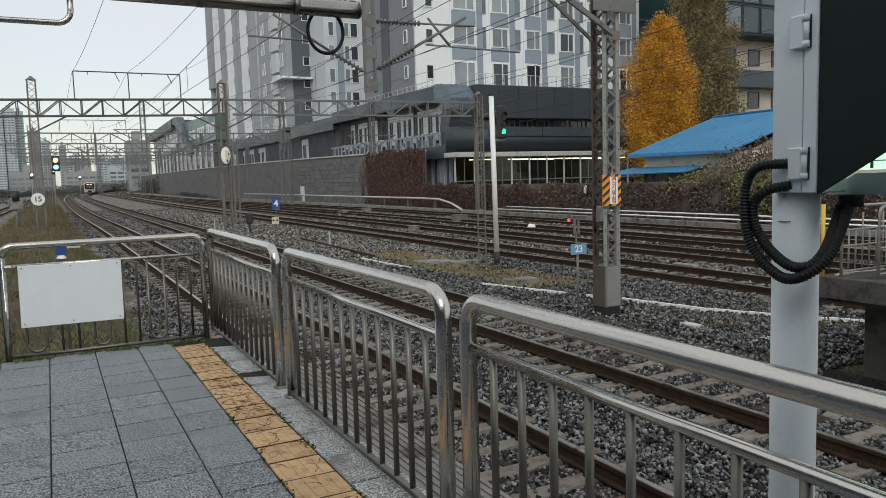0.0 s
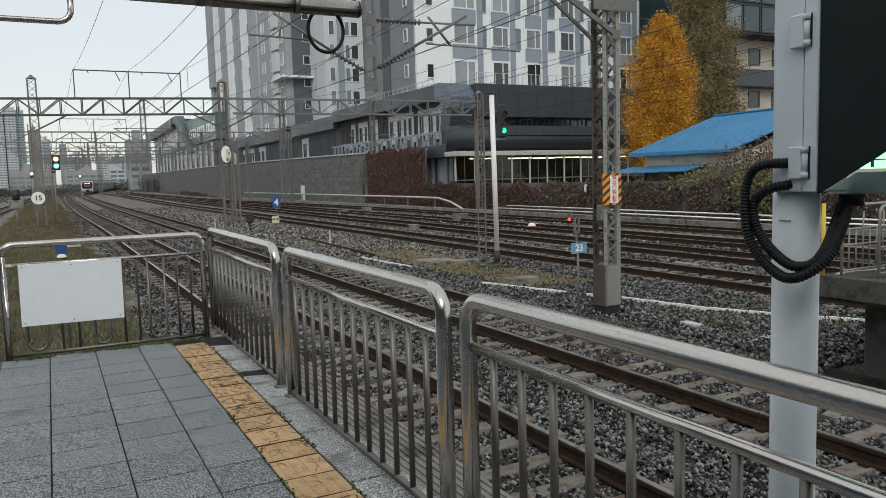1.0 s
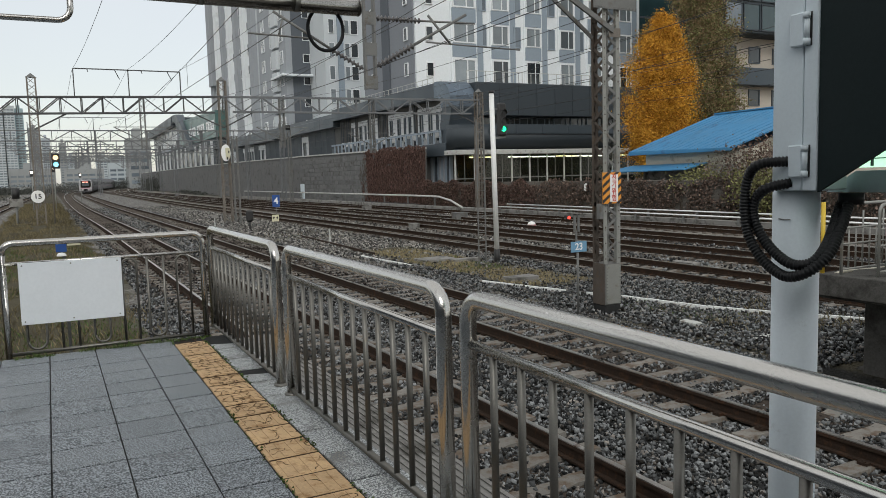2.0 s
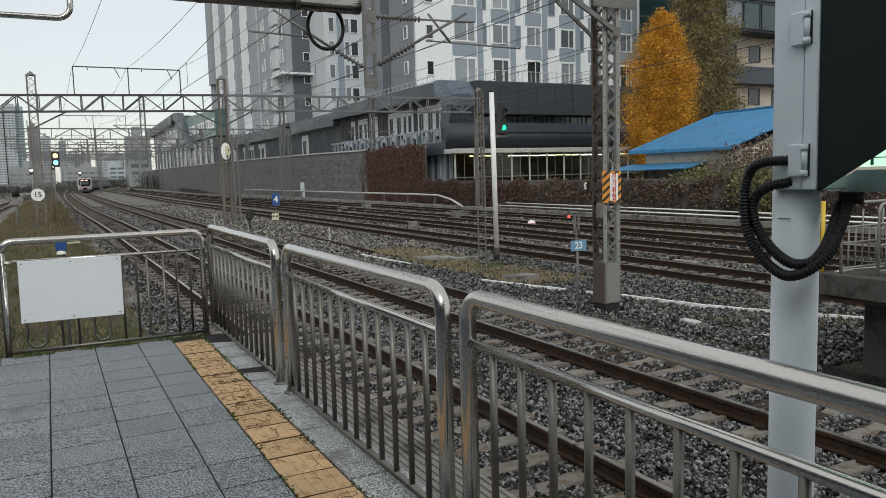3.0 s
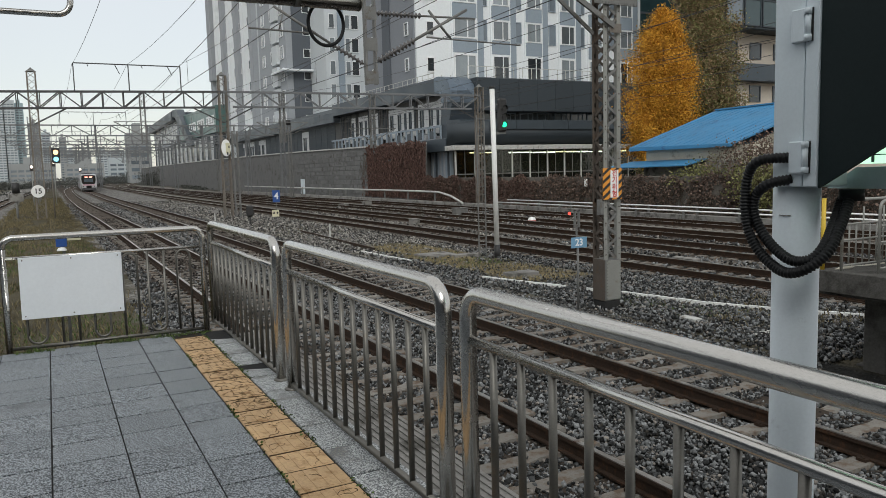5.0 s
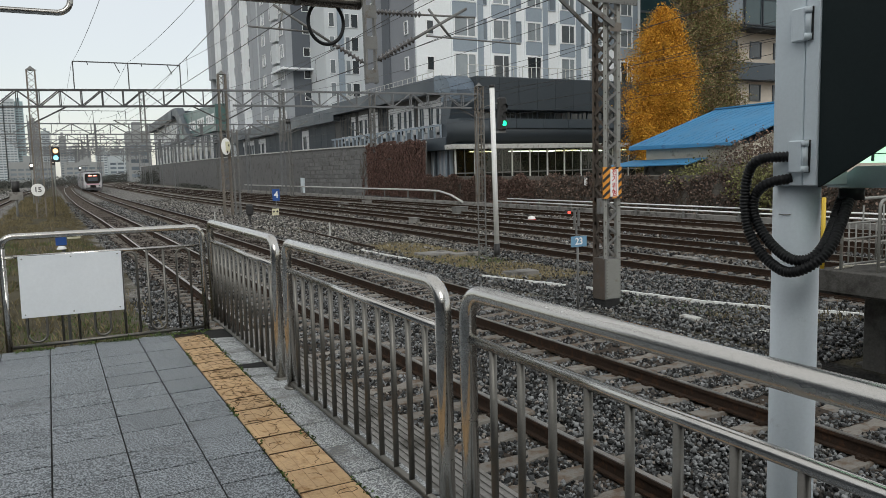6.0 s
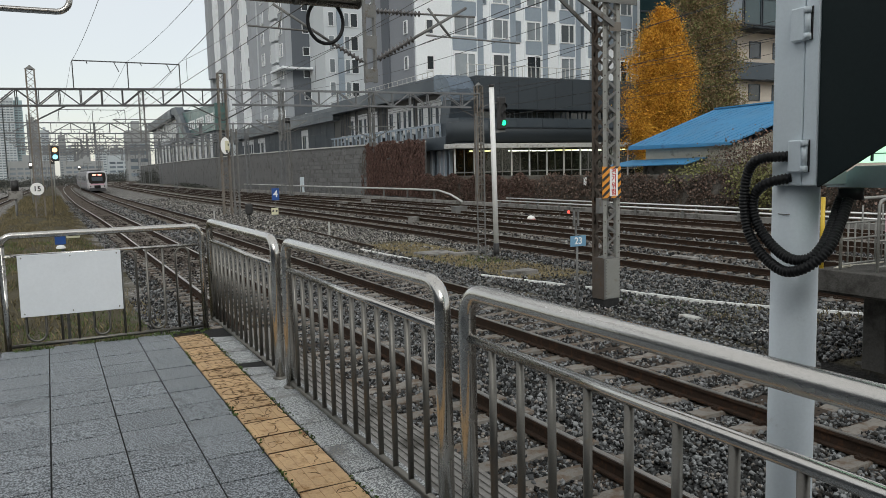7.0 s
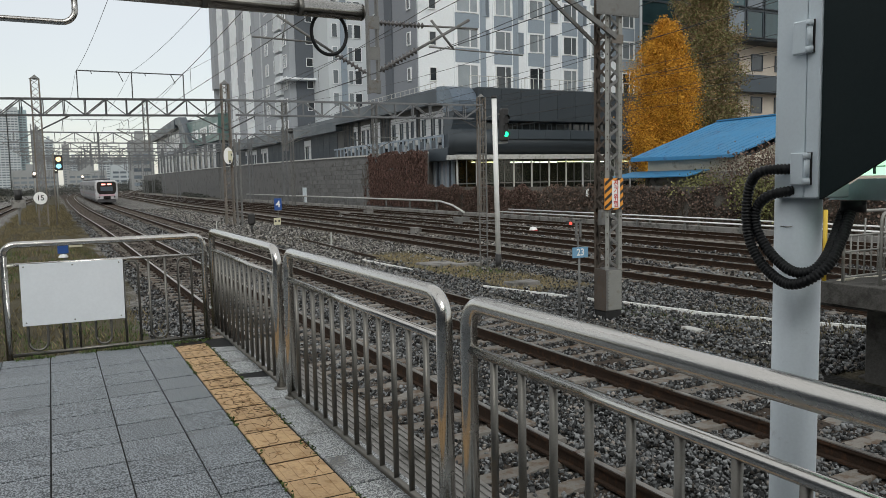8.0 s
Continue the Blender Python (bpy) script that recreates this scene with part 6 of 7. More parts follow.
def make_hall():
    t = thing("station_hall", (45, 90, -1.5), "dark grey metal-clad station hall with a rounded corner", "station building")
    # end facade towards the platform: upper block, gap, rounded band, glazed strip
    part("upper_block", Geo().box(35.05, 62, 60, 64, 6.9, 9.95, 0.05), clad_dark, t)
    part("roof_slab", Geo().box(33.9, 62, 64.02, 152, 9.4, 9.98), clad_mid, t)
    for k in range(13):
        x = 35.4 + 2.1 * k
        part("cladding_panel", Geo().box(x, x + 2.03, 59.94, 59.998, 6.95, 9.9, 0.02), clad_dark, t)
    part("clerestory", Geo().box(33.9, 62, 60.9, 61.0, 6.0, 6.9), win_dark, t)
    for k in range(14):
        window(t, 35 + 2 * k, 60.88, 6.08, 1.5, 0.75, "y", win_dark, 1, clad_mid)
    prof = [(0.0, 6.1), (-0.9, 6.05), (-1.5, 5.6), (-1.75, 4.95), (-1.5, 4.3), (-0.8, 3.9), (0.0, 3.8)]
    vs = [(x, 60.6 + a, z) for x in (32.2, 62) for a, z in prof]
    k = len(prof)
    part("rounded_band", Geo().add(vs, [(i, i + 1, k + i + 1, k + i) for i in range(k - 1)] + [tuple(range(k))[::-1], tuple(range(k, 2 * k))], True), clad_dark, t, "rounded dark cladding band")
    for i in range(9):
        part("band_fascia", Geo().box(35.6 + 2.95 * i, 38.5 + 2.95 * i, 58.77, 58.835, 5.2, 6.06, 0.01), clad_mid, t, "flat slate fascia panel")
    part("band_top", Geo().box(33.0, 62, 59.6, 61, 5.95, 6.12), clad_mid, t)
    part("canopy_edge", Geo().box(32.1, 60, 58.9, 60.9, 3.35, 3.78, 0.03), duct_m, t, "pale canopy edge")
    part("inner_wall", Geo().box(32.4, 60, 65.5, 65.7, -1.5, 3.8), clad_strip, t)
    part("inner_ceiling", Geo().box(32.4, 60, 60.9, 65.5, 3.5, 3.6), clad_dark, t)
    part("inner_floor", Geo().box(32.4, 60, 59.5, 65.5, -1.5, 0.4), concrete_m, t)
    for i in range(14):
        x = 32.4 + 2.0 * i
        part("glazing_post", Geo().box(x, x + 0.14, 59.5, 59.62, 0.4, 3.35), duct_m, t)
        part("glazing_bar", Geo().box(x + 0.14, x + 2.0, 59.53, 59.59, 1.15, 1.25).box(x + 1.0, x + 1.06, 59.53, 59.59, 0.4, 3.35), mast_m, t)
    part("glazing", Geo().box(32.4, 60, 59.56, 59.57, 0.4, 3.35), glass_clear, t, "clear waiting-hall glazing").visible_shadow = False
    for i, x in enumerate((34.8, 39.5, 42.8, 44.6, 46.4, 49.0, 52.0, 55.0)):
        part("tube_light", Geo().box(x, x + 2.6, 60.9 + 0.7 * (i % 3), 61.05 + 0.7 * (i % 3), 3.1, 3.2), lamp_white if i % 3 else lamp_yellow, t, "lit fluorescent tube")
    # the fascia turns down at the corner into a sloping leg, and runs out along the ledge
    bend = [(92, 10.12), (62.4, 10.12)] + [(62.4 - 2.3 * math.sin(radians(q)), 8.4 + 1.72 * math.cos(radians(q))) for q in (20, 40, 60, 80)]
    bend += [(60.1, 7.6), (60.75, 6.0), (60.7, 5.0), (60.2, 4.2), (59.6, 3.85), (60.0, 3.3), (64, 3.3), (64, 3.75), (62.9, 4.1), (62.5, 4.9), (62.4, 6.2), (61.9, 7.6), (62.1, 8.3), (62.9, 8.72), (92, 8.75)]
    part("wraparound_frame", Geo().prism([(32.55, y, z) for y, z in bend], (2.45, 0, 0)), clad_mid, t, "fascia bent round into a sloping leg")
    elbow = [(63.2, 10.16), (62.4, 10.16)] + [(62.4 - 2.36 * math.sin(radians(q)), 8.4 + 1.78 * math.cos(radians(q))) for q in (20, 40, 60, 80)] + [(60.06, 7.7), (61.85, 7.7), (62.0, 8.3), (62.4, 8.66), (63.2, 8.72)]
    part("corner_elbow", Geo().prism([(32.4, y, z) for y, z in elbow], (2.6, 0, 0)), clad_corner, t, "blue-grey rounded corner")
    # long facade along the tracks
    part("ledge", Geo().box(32.3, 34.2, 61.0, 152, 3.3, 4.5, 0.05), clad_mid, t)
    part("lower_wall", Geo().box(33.0, 33.3, 75.02, 152, -1.5, 3.3), clad_strip, t)
    part("lower_wall", Geo().box(33.0, 33.3, 61.5, 75.0, -1.5, 3.3), tower_blue, t)
    for k in range(16):
        part("wall_rib", Geo().box(32.9, 32.998, 61.7 + 0.8 * k, 61.95 + 0.8 * k, -1.5, 3.3), clad_mid if k % 3 == 0 else tower_grey, t)
    part("facade_wall", Geo().box(33.6, 33.9, 62, 92, 3.75, 8.75), clad_strip, t)
    r = random.Random(3)
    y = 63.2
    while y < 91:
        w = r.choice((1.0, 1.4, 2.0))
        pale = r.random() < 0.62
        part("facade_panel", Geo().box(33.53, 33.598, y, y + w - 0.06, 3.8, 8.7 if not pale else 8.2, 0.01), clad_pale if pale else clad_strip, t)
        if pale:
            window(t, 33.5, y + w * 0.5, 4.9, w * 0.32, 2.7, "x", win_dark, 0, clad_mid)
        else:
            for i in range(int(w / 0.34)):
                part("facade_rib", Geo().box(33.4, 33.528, y + 0.1 + 0.34 * i, y + 0.2 + 0.34 * i, 4.5, 8.7), clad_dark if i % 2 else clad_strip, t)
        y += w
    for k in range(24):
        y = 62.0 + 1.25 * k
        part("parapet_frame", Geo().box(32.32, 32.44, y, y + 0.2, 4.5, 5.75).box(32.32, 32.44, y + 0.2, y + 1.25, 5.55, 5.75), tower_blue, t)
        if k % 2:
            part("parapet_panel", Geo().box(32.36, 32.4, y + 0.35, y + 1.1, 4.55, 5.3), clad_mid, t)
    for k in range(11):
        y = 63.5 + 2.5 * k + r.uniform(-0.5, 0.5)
        ac = part("air_conditioner", Geo().box(32.75, 33.2, y, y + 0.9, 5.1, 5.85, 0.03), clad_pale, t, "pale air conditioner unit")
        part("fan_grille", Geo().tube([(32.75, y + 0.4, 5.46), (32.735, y + 0.4, 5.46)], 0.26, 14), win_dark, ac)
    # farther, lower part
    part("low_fascia", Geo().box(32.7, 34.0, 92.1, 152, 8.0, 9.3, 0.05), clad_mid, t)
    part("low_facade_wall", Geo().box(33.6, 33.9, 92.1, 152, 3.75, 8.0), clad_strip, t)
    y = 94.0
    while y < 150:
        w = r.choice((1.6, 2.4, 3.2))
        pale = r.random() < 0.5
        part("facade_panel", Geo().box(33.53, 33.598, y, y + w - 0.1, 3.8, 7.6 if pale else 7.95), clad_pale if pale else clad_dark, t)
        if pale:
            window(t, 33.5, y + w * 0.5, 4.4, w * 0.35, 2.4, "x", win_dark, 0, clad_mid)
        y += w
    for k in range(22):
        part("roof_rail_post", Geo().beam((33.8, 66 + 1.2 * k, 10.1), (33.8, 66 + 1.2 * k, 11.0), 0.05), duct_m, t)
    part("roof_rail", Geo().beam((33.8, 66, 11.0), (33.8, 92, 11.0), 0.05).beam((33.8, 66, 10.55), (33.8, 92, 10.55), 0.04), duct_m, t)
    for k in range(26):
        part("roof_rail_post", Geo().beam((34.5 + 1.0 * k, 60.6, 9.95), (34.5 + 1.0 * k, 60.6, 11.0), 0.05), duct_m, t)
    part("roof_rail", Geo().beam((34.5, 60.6, 11.0), (60, 60.6, 11.0), 0.05), duct_m, t)
    u = thing("green_roofed_hall", (45, 230, -1.5), "far hall with a green glazed roof and slanted end", "station building")
    part("hall_body", Geo().box(34.0, 60, 175, 280, -1.5, 11.2), clad_dark, u)
    part("hall_core", Geo().box(36.0, 58, 176, 262, 11.22, 17.0), tower_dark, u)
    part("hall_roof", Geo().prism([(34.2, 174, 11.5), (34.2, 224, 11.5), (34.2, 228, 18.6), (34.2, 174, 17.4)], (24, 0, 0)), green_roof, u)
    frame = [(288, 18.2), (288, 19.4), (228, 20.6), (222, 20.4), (200, 9.6), (205, 9.4), (226, 18.6), (232, 18.8)]
    part("slanted_fin", Geo().prism([(33.0, y, z) for y, z in frame], (2.0, 0, 0)), clad_mid, u)
    part("roof_plane", Geo().prism([(32.8, 286, 16.9), (32.8, 286, 19.2), (32.8, 230, 20.3), (32.8, 230, 18.0)], (25, 0, 0)), clad_mid, u)
    for k in range(14):
        y = 177 + 7.4 * k
        part("pale_pier", Geo().box(33.8, 33.99, y, y + 2.0, 4.0, 10.8), clad_pale, u)
        window(u, 33.97, y + 4.6, 5.4, 3.8, 4.2, "x", win_dark, 1, clad_mid)
    part("gallery_wall", Geo().box(34.4, 35.98, 229, 284, 11.22, 18.35), tower_grey, u)
    for k in range(6):
        window(u, 34.37, 235 + 8.4 * k, 12.2, 6.4, 5.4, "x", win_glass, 2)
    for k in range(3):
        window(u, 34.15, 180 + 12 * k, 13.2, 9.0, 2.2, "x", win_glass, 2)


def clear_glass():
    m = bpy.data.materials.new("clear_glazing")
    m.use_nodes = True
    n, l = m.node_tree.nodes, m.node_tree.links
    n.remove(n["Principled BSDF"])
    a, b, c = n.new("ShaderNodeBsdfTransparent"), n.new("ShaderNodeBsdfGlossy"), n.new("ShaderNodeMixShader")
    a.inputs["Color"].default_value = (0.5, 0.54, 0.51, 1)
    b.inputs["Roughness"].default_value = 0.03
    c.inputs[0].default_value = 0.05
    l.new(a.outputs[0], c.inputs[1])
    l.new(b.outputs[0], c.inputs[2])
    l.new(c.outputs[0], n["Material Output"].inputs["Surface"])
    return m


glass_clear = clear_glass()
make_hall()


def make_white_tower():
    t = thing("white_apartment_tower", (50, 80, -1.5), "white and blue-grey rendered apartment tower with framed windows", "apartment tower")
    part("core", Geo().box(35.1, 65.6, 72.3, 86.5, -1.5, 46), tower_white, t)
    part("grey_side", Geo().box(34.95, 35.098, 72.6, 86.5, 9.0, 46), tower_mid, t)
    # flat charcoal strip on the wall paints the shade of a recess
    part("dark_recess", Geo().box(34.8, 34.948, 78.6, 80.6, 9.0, 46), tower_dark, t)
    cols = ((40.85, 2.75, 1), (45.4, 2.1, 1), (49.8, 1.95, 1), (54.5, 1.95, 1), (58.6, 1.9, 1), (63.2, 1.8, 1))
    for x, w, bars in cols:
        band = part("facade_strip", Geo().box(x - w / 2 - 0.25, x + w / 2 + 0.25, 72.18, 72.298, 10, 46), tower_white, t)
        for k in range(9):
            z = 15.67 + 3.72 * k
            part("spandrel", Geo().box(x - w / 2 - 0.1, x + w / 2 + 0.1, 72.12, 72.178, z - 1.5, z - 0.06), tower_blue, t)
            window(t, x, 72.17, z, w, 2.1, "y", win_glass, bars)
        window(t, x, 72.17, 11.2, w, 2.8, "y", win_dark if int(x) % 2 else win_glass, bars)
        part("side_strip", Geo().box(x + w / 2 + 0.28, x + w / 2 + 1.0, 72.2, 72.299, 10, 46), tower_blue, t)
        for k in range(9):
            if int(x) % 4 != 0:
                window(t, x - w / 2 - 1.15, 72.27, 15.5 + 3.72 * k, 0.95, 2.3, "y", win_far, 0, tower_blue)
    for k in range(10):
        window(t, 36.7, 72.27, 12.0 + 3.72 * k, 0.9, 1.5, "y", win_dark, 0)
        for y in (74.3, 83.5):
            window(t, 34.93, y, 12.2 + 3.72 * k, 0.9, 1.4, "x", win_dark, 0)
    for k in range(25):
        part("balcony_rail_post", Geo().beam((37.5 + 1.1 * k, 71.4, 9.95), (37.5 + 1.1 * k, 71.4, 11.6), 0.05), duct_m, t)
    part("terrace", Geo().box(35.1, 65.6, 66, 72.1, 9.99, 10.2), concrete_m, t)


make_white_tower()


def make_other_towers():
    t = thing("grey_apartment_tower", (40, 135, -1.5), "stepped grey apartment tower with small windows", "apartment tower")
    part("side_block", Geo().box(37.5, 44, 128, 146, -1.5, 52), tower_grey, t)
    part("front_panel", Geo().box(38.6, 42.8, 127.85, 127.998, 2, 52), tower_dark, t)
    part("second_block", Geo().box(41.7, 56, 120, 127.8, -1.5, 52), tower_pale, t)
    # charcoal strip proud of the wall, standing in for a shaded recess
    part("recess_strip", Geo().box(42.85, 44.0, 127.83, 127.99, 0, 52), tower_dark, t)
    for k in range(11):
        z = 10.2 + 3.75 * k
        window(t, 41.4, 127.82, z, 1.9, 1.5, "y", win_dark, 1)
        for y in (130.5, 136.5, 142.5):
            window(t, 37.47, y, z, 2.0, 2.2, "x", win_glass, 1)
        for x, w in ((42.9, 1.0), (45.6, 0.9), (46.9, 1.3), (48.9, 0.9), (50.6, 1.2)):
            window(t, x, 119.97, z, w, 2.3, "y", win_glass if x < 46 else win_dark, 0)
        part("grey_bay", Geo().box(43.9, 44.9, 119.8, 119.99, z - 1.4, z + 2.3), tower_blue, t)
        part("bay", Geo().box(36.9, 37.49, 131.9, 135.2, z - 0.7, z + 2.6, 0.03), tower_pale, t)
    part("gallery_roof", Geo().box(36.3, 43.0, 126.4, 134, 19.0, 19.35, 0.05), tower_white, t)
    u = thing("finned_apartment_tower", (44, 170, -1.5), "tall pale tower with vertical fins", "apartment tower")
    part("core", Geo().box(37.5, 60, 146.1, 192, -1.5, 66), tower_pale, u)
    for k in range(7):
        y = 147 + 6.5 * k
        part("fin", Geo().box(36.5, 37.49, y, y + 2.6, 10.0, 66), tower_white if k % 2 else tower_grey, u)
        # charcoal sheets between the fins carry the recess shade in their colour
        part("recess", Geo().box(37.3, 37.495, y + 2.7, y + 4.2, 8, 66), tower_dark, u)
        for i in range(13):
            window(u, 37.28, y + 5.6, 10 + 4.2 * i, 1.8, 1.8, "x", win_far, 0)
    part("lower_cut", Geo().box(36.0, 37.49, 184, 188, 24, 66), tower_grey, u)
    v = thing("office_building", (75, 60, -1.5), "dark glass office block above cream stone floors", "office building")
    part("stone_base", Geo().box(61.5, 95, 56.5, 61, -1.5, 15), brick_cream, v)
    part("rear_glass_block", Geo().box(66.2, 95, 76, 84, -1.5, 40), glass_teal, v, "dark teal glass block")
    for k in range(11):
        part("glass_transom", Geo().box(66.2, 95, 75.9, 75.998, 6 + 3 * k, 6.25 + 3 * k), clad_mid, v)
    part("ledge", Geo().box(61.0, 95, 55.4, 56.48, 10.0, 11.8, 0.05), clad_mid, v)
    part("dark_side", Geo().box(58.5, 61.4, 56.4, 61, -1.5, 12), clad_mid, v)
    part("glass_upper", Geo().box(60.0, 95, 54.5, 61, 15.02, 34, 0.1), clad_dark, v)
    for i in range(7):
        for k in range(6):
            window(v, 61.7 + 2.6 * i, 54.48, 15.3 + 2.9 * k, 2.45, 2.7, "y", glass_teal if (i * 3 + k) % 4 else win_far, 0, clad_dark)
    for k, z in enumerate((4.2, 8.0, 12.4)):
        for i in range(4):
            window(v, 63.5 + 3.6 * i, 56.48, z, 1.7, 1.7, "y", win_dark, 0, clad_mid)


make_other_towers()


def far_tower(x, y, w, h, m, bay):
    """A high block a kilometre off: floors as recessed window bands between piers."""
    t = thing("far_apartment_tower", (x, y, -1.5), "hazy apartment block with rows of windows on the skyline", "apartment tower", "skyline towers")
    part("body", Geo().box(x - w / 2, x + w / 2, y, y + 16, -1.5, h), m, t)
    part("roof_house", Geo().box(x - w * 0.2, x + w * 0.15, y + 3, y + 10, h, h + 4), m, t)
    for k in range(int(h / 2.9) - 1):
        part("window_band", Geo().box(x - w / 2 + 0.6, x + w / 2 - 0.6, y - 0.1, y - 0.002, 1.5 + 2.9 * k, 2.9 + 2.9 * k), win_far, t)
    n = max(int(w / bay), 1)
    for i in range(n + 1):
        px = x - w / 2 + w * i / n
        part("pier", Geo().box(px - 0.45, px + 0.45, y - 0.3, y - 0.102, 0, h), m, t)


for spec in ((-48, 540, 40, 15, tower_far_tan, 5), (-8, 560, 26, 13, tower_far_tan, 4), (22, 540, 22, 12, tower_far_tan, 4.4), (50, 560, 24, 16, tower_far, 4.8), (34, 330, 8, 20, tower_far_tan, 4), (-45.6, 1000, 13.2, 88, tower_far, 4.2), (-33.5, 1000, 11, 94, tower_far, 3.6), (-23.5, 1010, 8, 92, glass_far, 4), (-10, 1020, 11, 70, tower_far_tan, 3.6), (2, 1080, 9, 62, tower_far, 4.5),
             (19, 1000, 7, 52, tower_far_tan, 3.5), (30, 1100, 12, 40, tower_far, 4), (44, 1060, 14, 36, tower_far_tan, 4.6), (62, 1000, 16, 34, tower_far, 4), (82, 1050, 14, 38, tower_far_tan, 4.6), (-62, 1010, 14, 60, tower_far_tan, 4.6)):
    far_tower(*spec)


def make_house():
    t = thing("blue_roofed_house", (38, 33, -1.5), "low cream house under a bright blue sheet roof", "house")
    part("wall", Geo().box(34.1, 42.0, 29.0, 37.0, -1.5, 2.62), cream_wall, t)
    A, B, C, D = (33.5, 37.9, 2.66), (33.5, 29.6, 2.6), (38.0, 34.9, 4.86), (38.0, 26.5, 4.92)
    E, F = (42.5, 37.9, 2.66), (42.5, 28.6, 2.6)
    B2 = (33.5, 29.6, 2.6)
    up = (0, 0, 0.09)
    part("roof_slope", Geo().prism([A, C, D, B2], up), blue_roof, t)
    part("roof_slope", Geo().prism([E, F, D, C], up), blue_roof, t)
    part("roof_hip", Geo().prism([A, E, C], up), blue_roof, t)
    a, b, c, d = Vector(A), Vector(B2), Vector(C), Vector(D)
    for k in range(1, 15):
        s = k / 15
        p, q = a.lerp(b, s) + Vector((0, 0, 0.1)), c.lerp(d, s) + Vector((0, 0, 0.1))
        part("roof_seam", Geo().beam(p, q, 0.035, 0.022), blue_roof, t)
    part("ridge_cap", Geo().beam(c + Vector((0, 0, 0.12)), d + Vector((0, 0, 0.12)), 0.3, 0.08), blue_roof, t)
    part("eave_board", Geo().box(33.44, 33.5, 29.6, 37.9, 2.5, 2.68, 0.01), blue_roof, t)
    gab = [(34.2, 29.3, 2.4), (41.8, 28.8, 2.4), (38.0, 27.6, 4.5)]
    part("gable_wall", Geo().prism(gab, (0, 0.15, 0)), cream_wall, t)
    part("grey_skirt", Geo().box(33.9, 34.09, 29.3, 37.0, 0.6, 1.75), concrete_m, t)
    part("awning", Geo().prism([(32.3, 39.0, 1.42), (32.3, 31.8, 1.5), (34.0, 31.8, 1.85), (34.0, 38.2, 1.8)], (0, 0, 0.06)), blue_roof, t, "narrow blue awning")


make_house()


# ---- trees ----
def make_tree(name, label, x, y, z0, height, girth, leaves, seed, shape, big=1.0):
    """A tapered trunk, limbs, and a crown of many small leaves in clumps."""
    rng = np.random.default_rng(seed)
    r = random.Random(seed)
    t = thing(name, (x, y, z0), label, "tree")
    g = Geo()
    lean = [Vector((x + 0.1 * math.sin(k), y + 0.1 * math.cos(2 * k), z0 + height * 0.95 * k / 8)) for k in range(9)]
    g.tube(lean, [0.26 * (1 - 0.93 * k / 8) for k in range(9)], 9)
    part("trunk", g, bark_m, t)
    tips = []
    for k in range(150):
        s = r.uniform(0.08, 1.0)
        a = r.uniform(0, 2 * math.pi)
        reach = girth * shape(s) * r.uniform(0.45, 1.05) * (1 + 0.22 * math.sin(3 * a + 9 * s))
        p = Vector((x, y, z0 + height * max(s - 0.1, 0.04) * 0.95))
        q = Vector((x + reach * math.cos(a), y + reach * math.sin(a), z0 + height * s))
        if k % 3 == 0:
            part("limb", Geo().tube([p, p.lerp(q, 0.5) + Vector((0, 0, 0.12)), q], [0.05, 0.03, 0.01], 5), bark_m, t)
        tips += [(p.lerp(q, u), 0.35 + 0.35 * shape(s)) for u in (1.0, 0.75, 0.5)]
    leaf = [(-1, -0.6, 0), (1, -0.6, 0.1), (0.7, 0.9, 0.3), (-0.7, 0.8, 0)]
    for material, count in leaves:
        idx = rng.integers(0, len(tips), count)
        c = np.array([tips[i][0] for i in idx]) + rng.normal(0, 1, (count, 3)) * np.array([[tips[i][1] * 0.62] for i in idx])
        spread("leaves", c, leaf, [(0, 1, 2, 3)], big * rng.uniform(0.045, 0.095, (count, 1)) * np.ones((1, 3)), random_turns(rng, count), material, "", "", t, "crown")


def flame(s):
    u = (s - 0.26) / 0.74        # the crown begins a quarter up the trunk
    return max(0.0, 1.12 * (1 - u) ** 0.95 * (0.72 + 1.75 * u)) if 0 < u < 1 else 0.05


def full(s):
    return max(0.12, math.sin(math.pi * min(0.12 + 0.82 * s, 1)) ** 0.6)


make_tree("ginkgo_tree", "golden yellow ginkgo tree of slender flame shape", 42.3, 44.0, -1.5, 14.9, 2.8, ((ginkgo_m, 95000), (ginkgo_shade, 42000)), 3, flame, 0.64)
make_tree("broadleaf_tree", "tall olive and brown autumn tree behind the ginkgo", 50.0, 47.3, 0.5, 19.0, 3.0, ((leaf_olive, 52000), (leaf_brown, 56000)), 5, full, 0.78)
make_tree("broadleaf_tree", "dark olive tree half hidden by the ginkgo", 49.6, 52.2, -1.5, 16.5, 2.9, ((leaf_olive, 22000), (leaf_brown, 12000)), 7, full, 0.75)


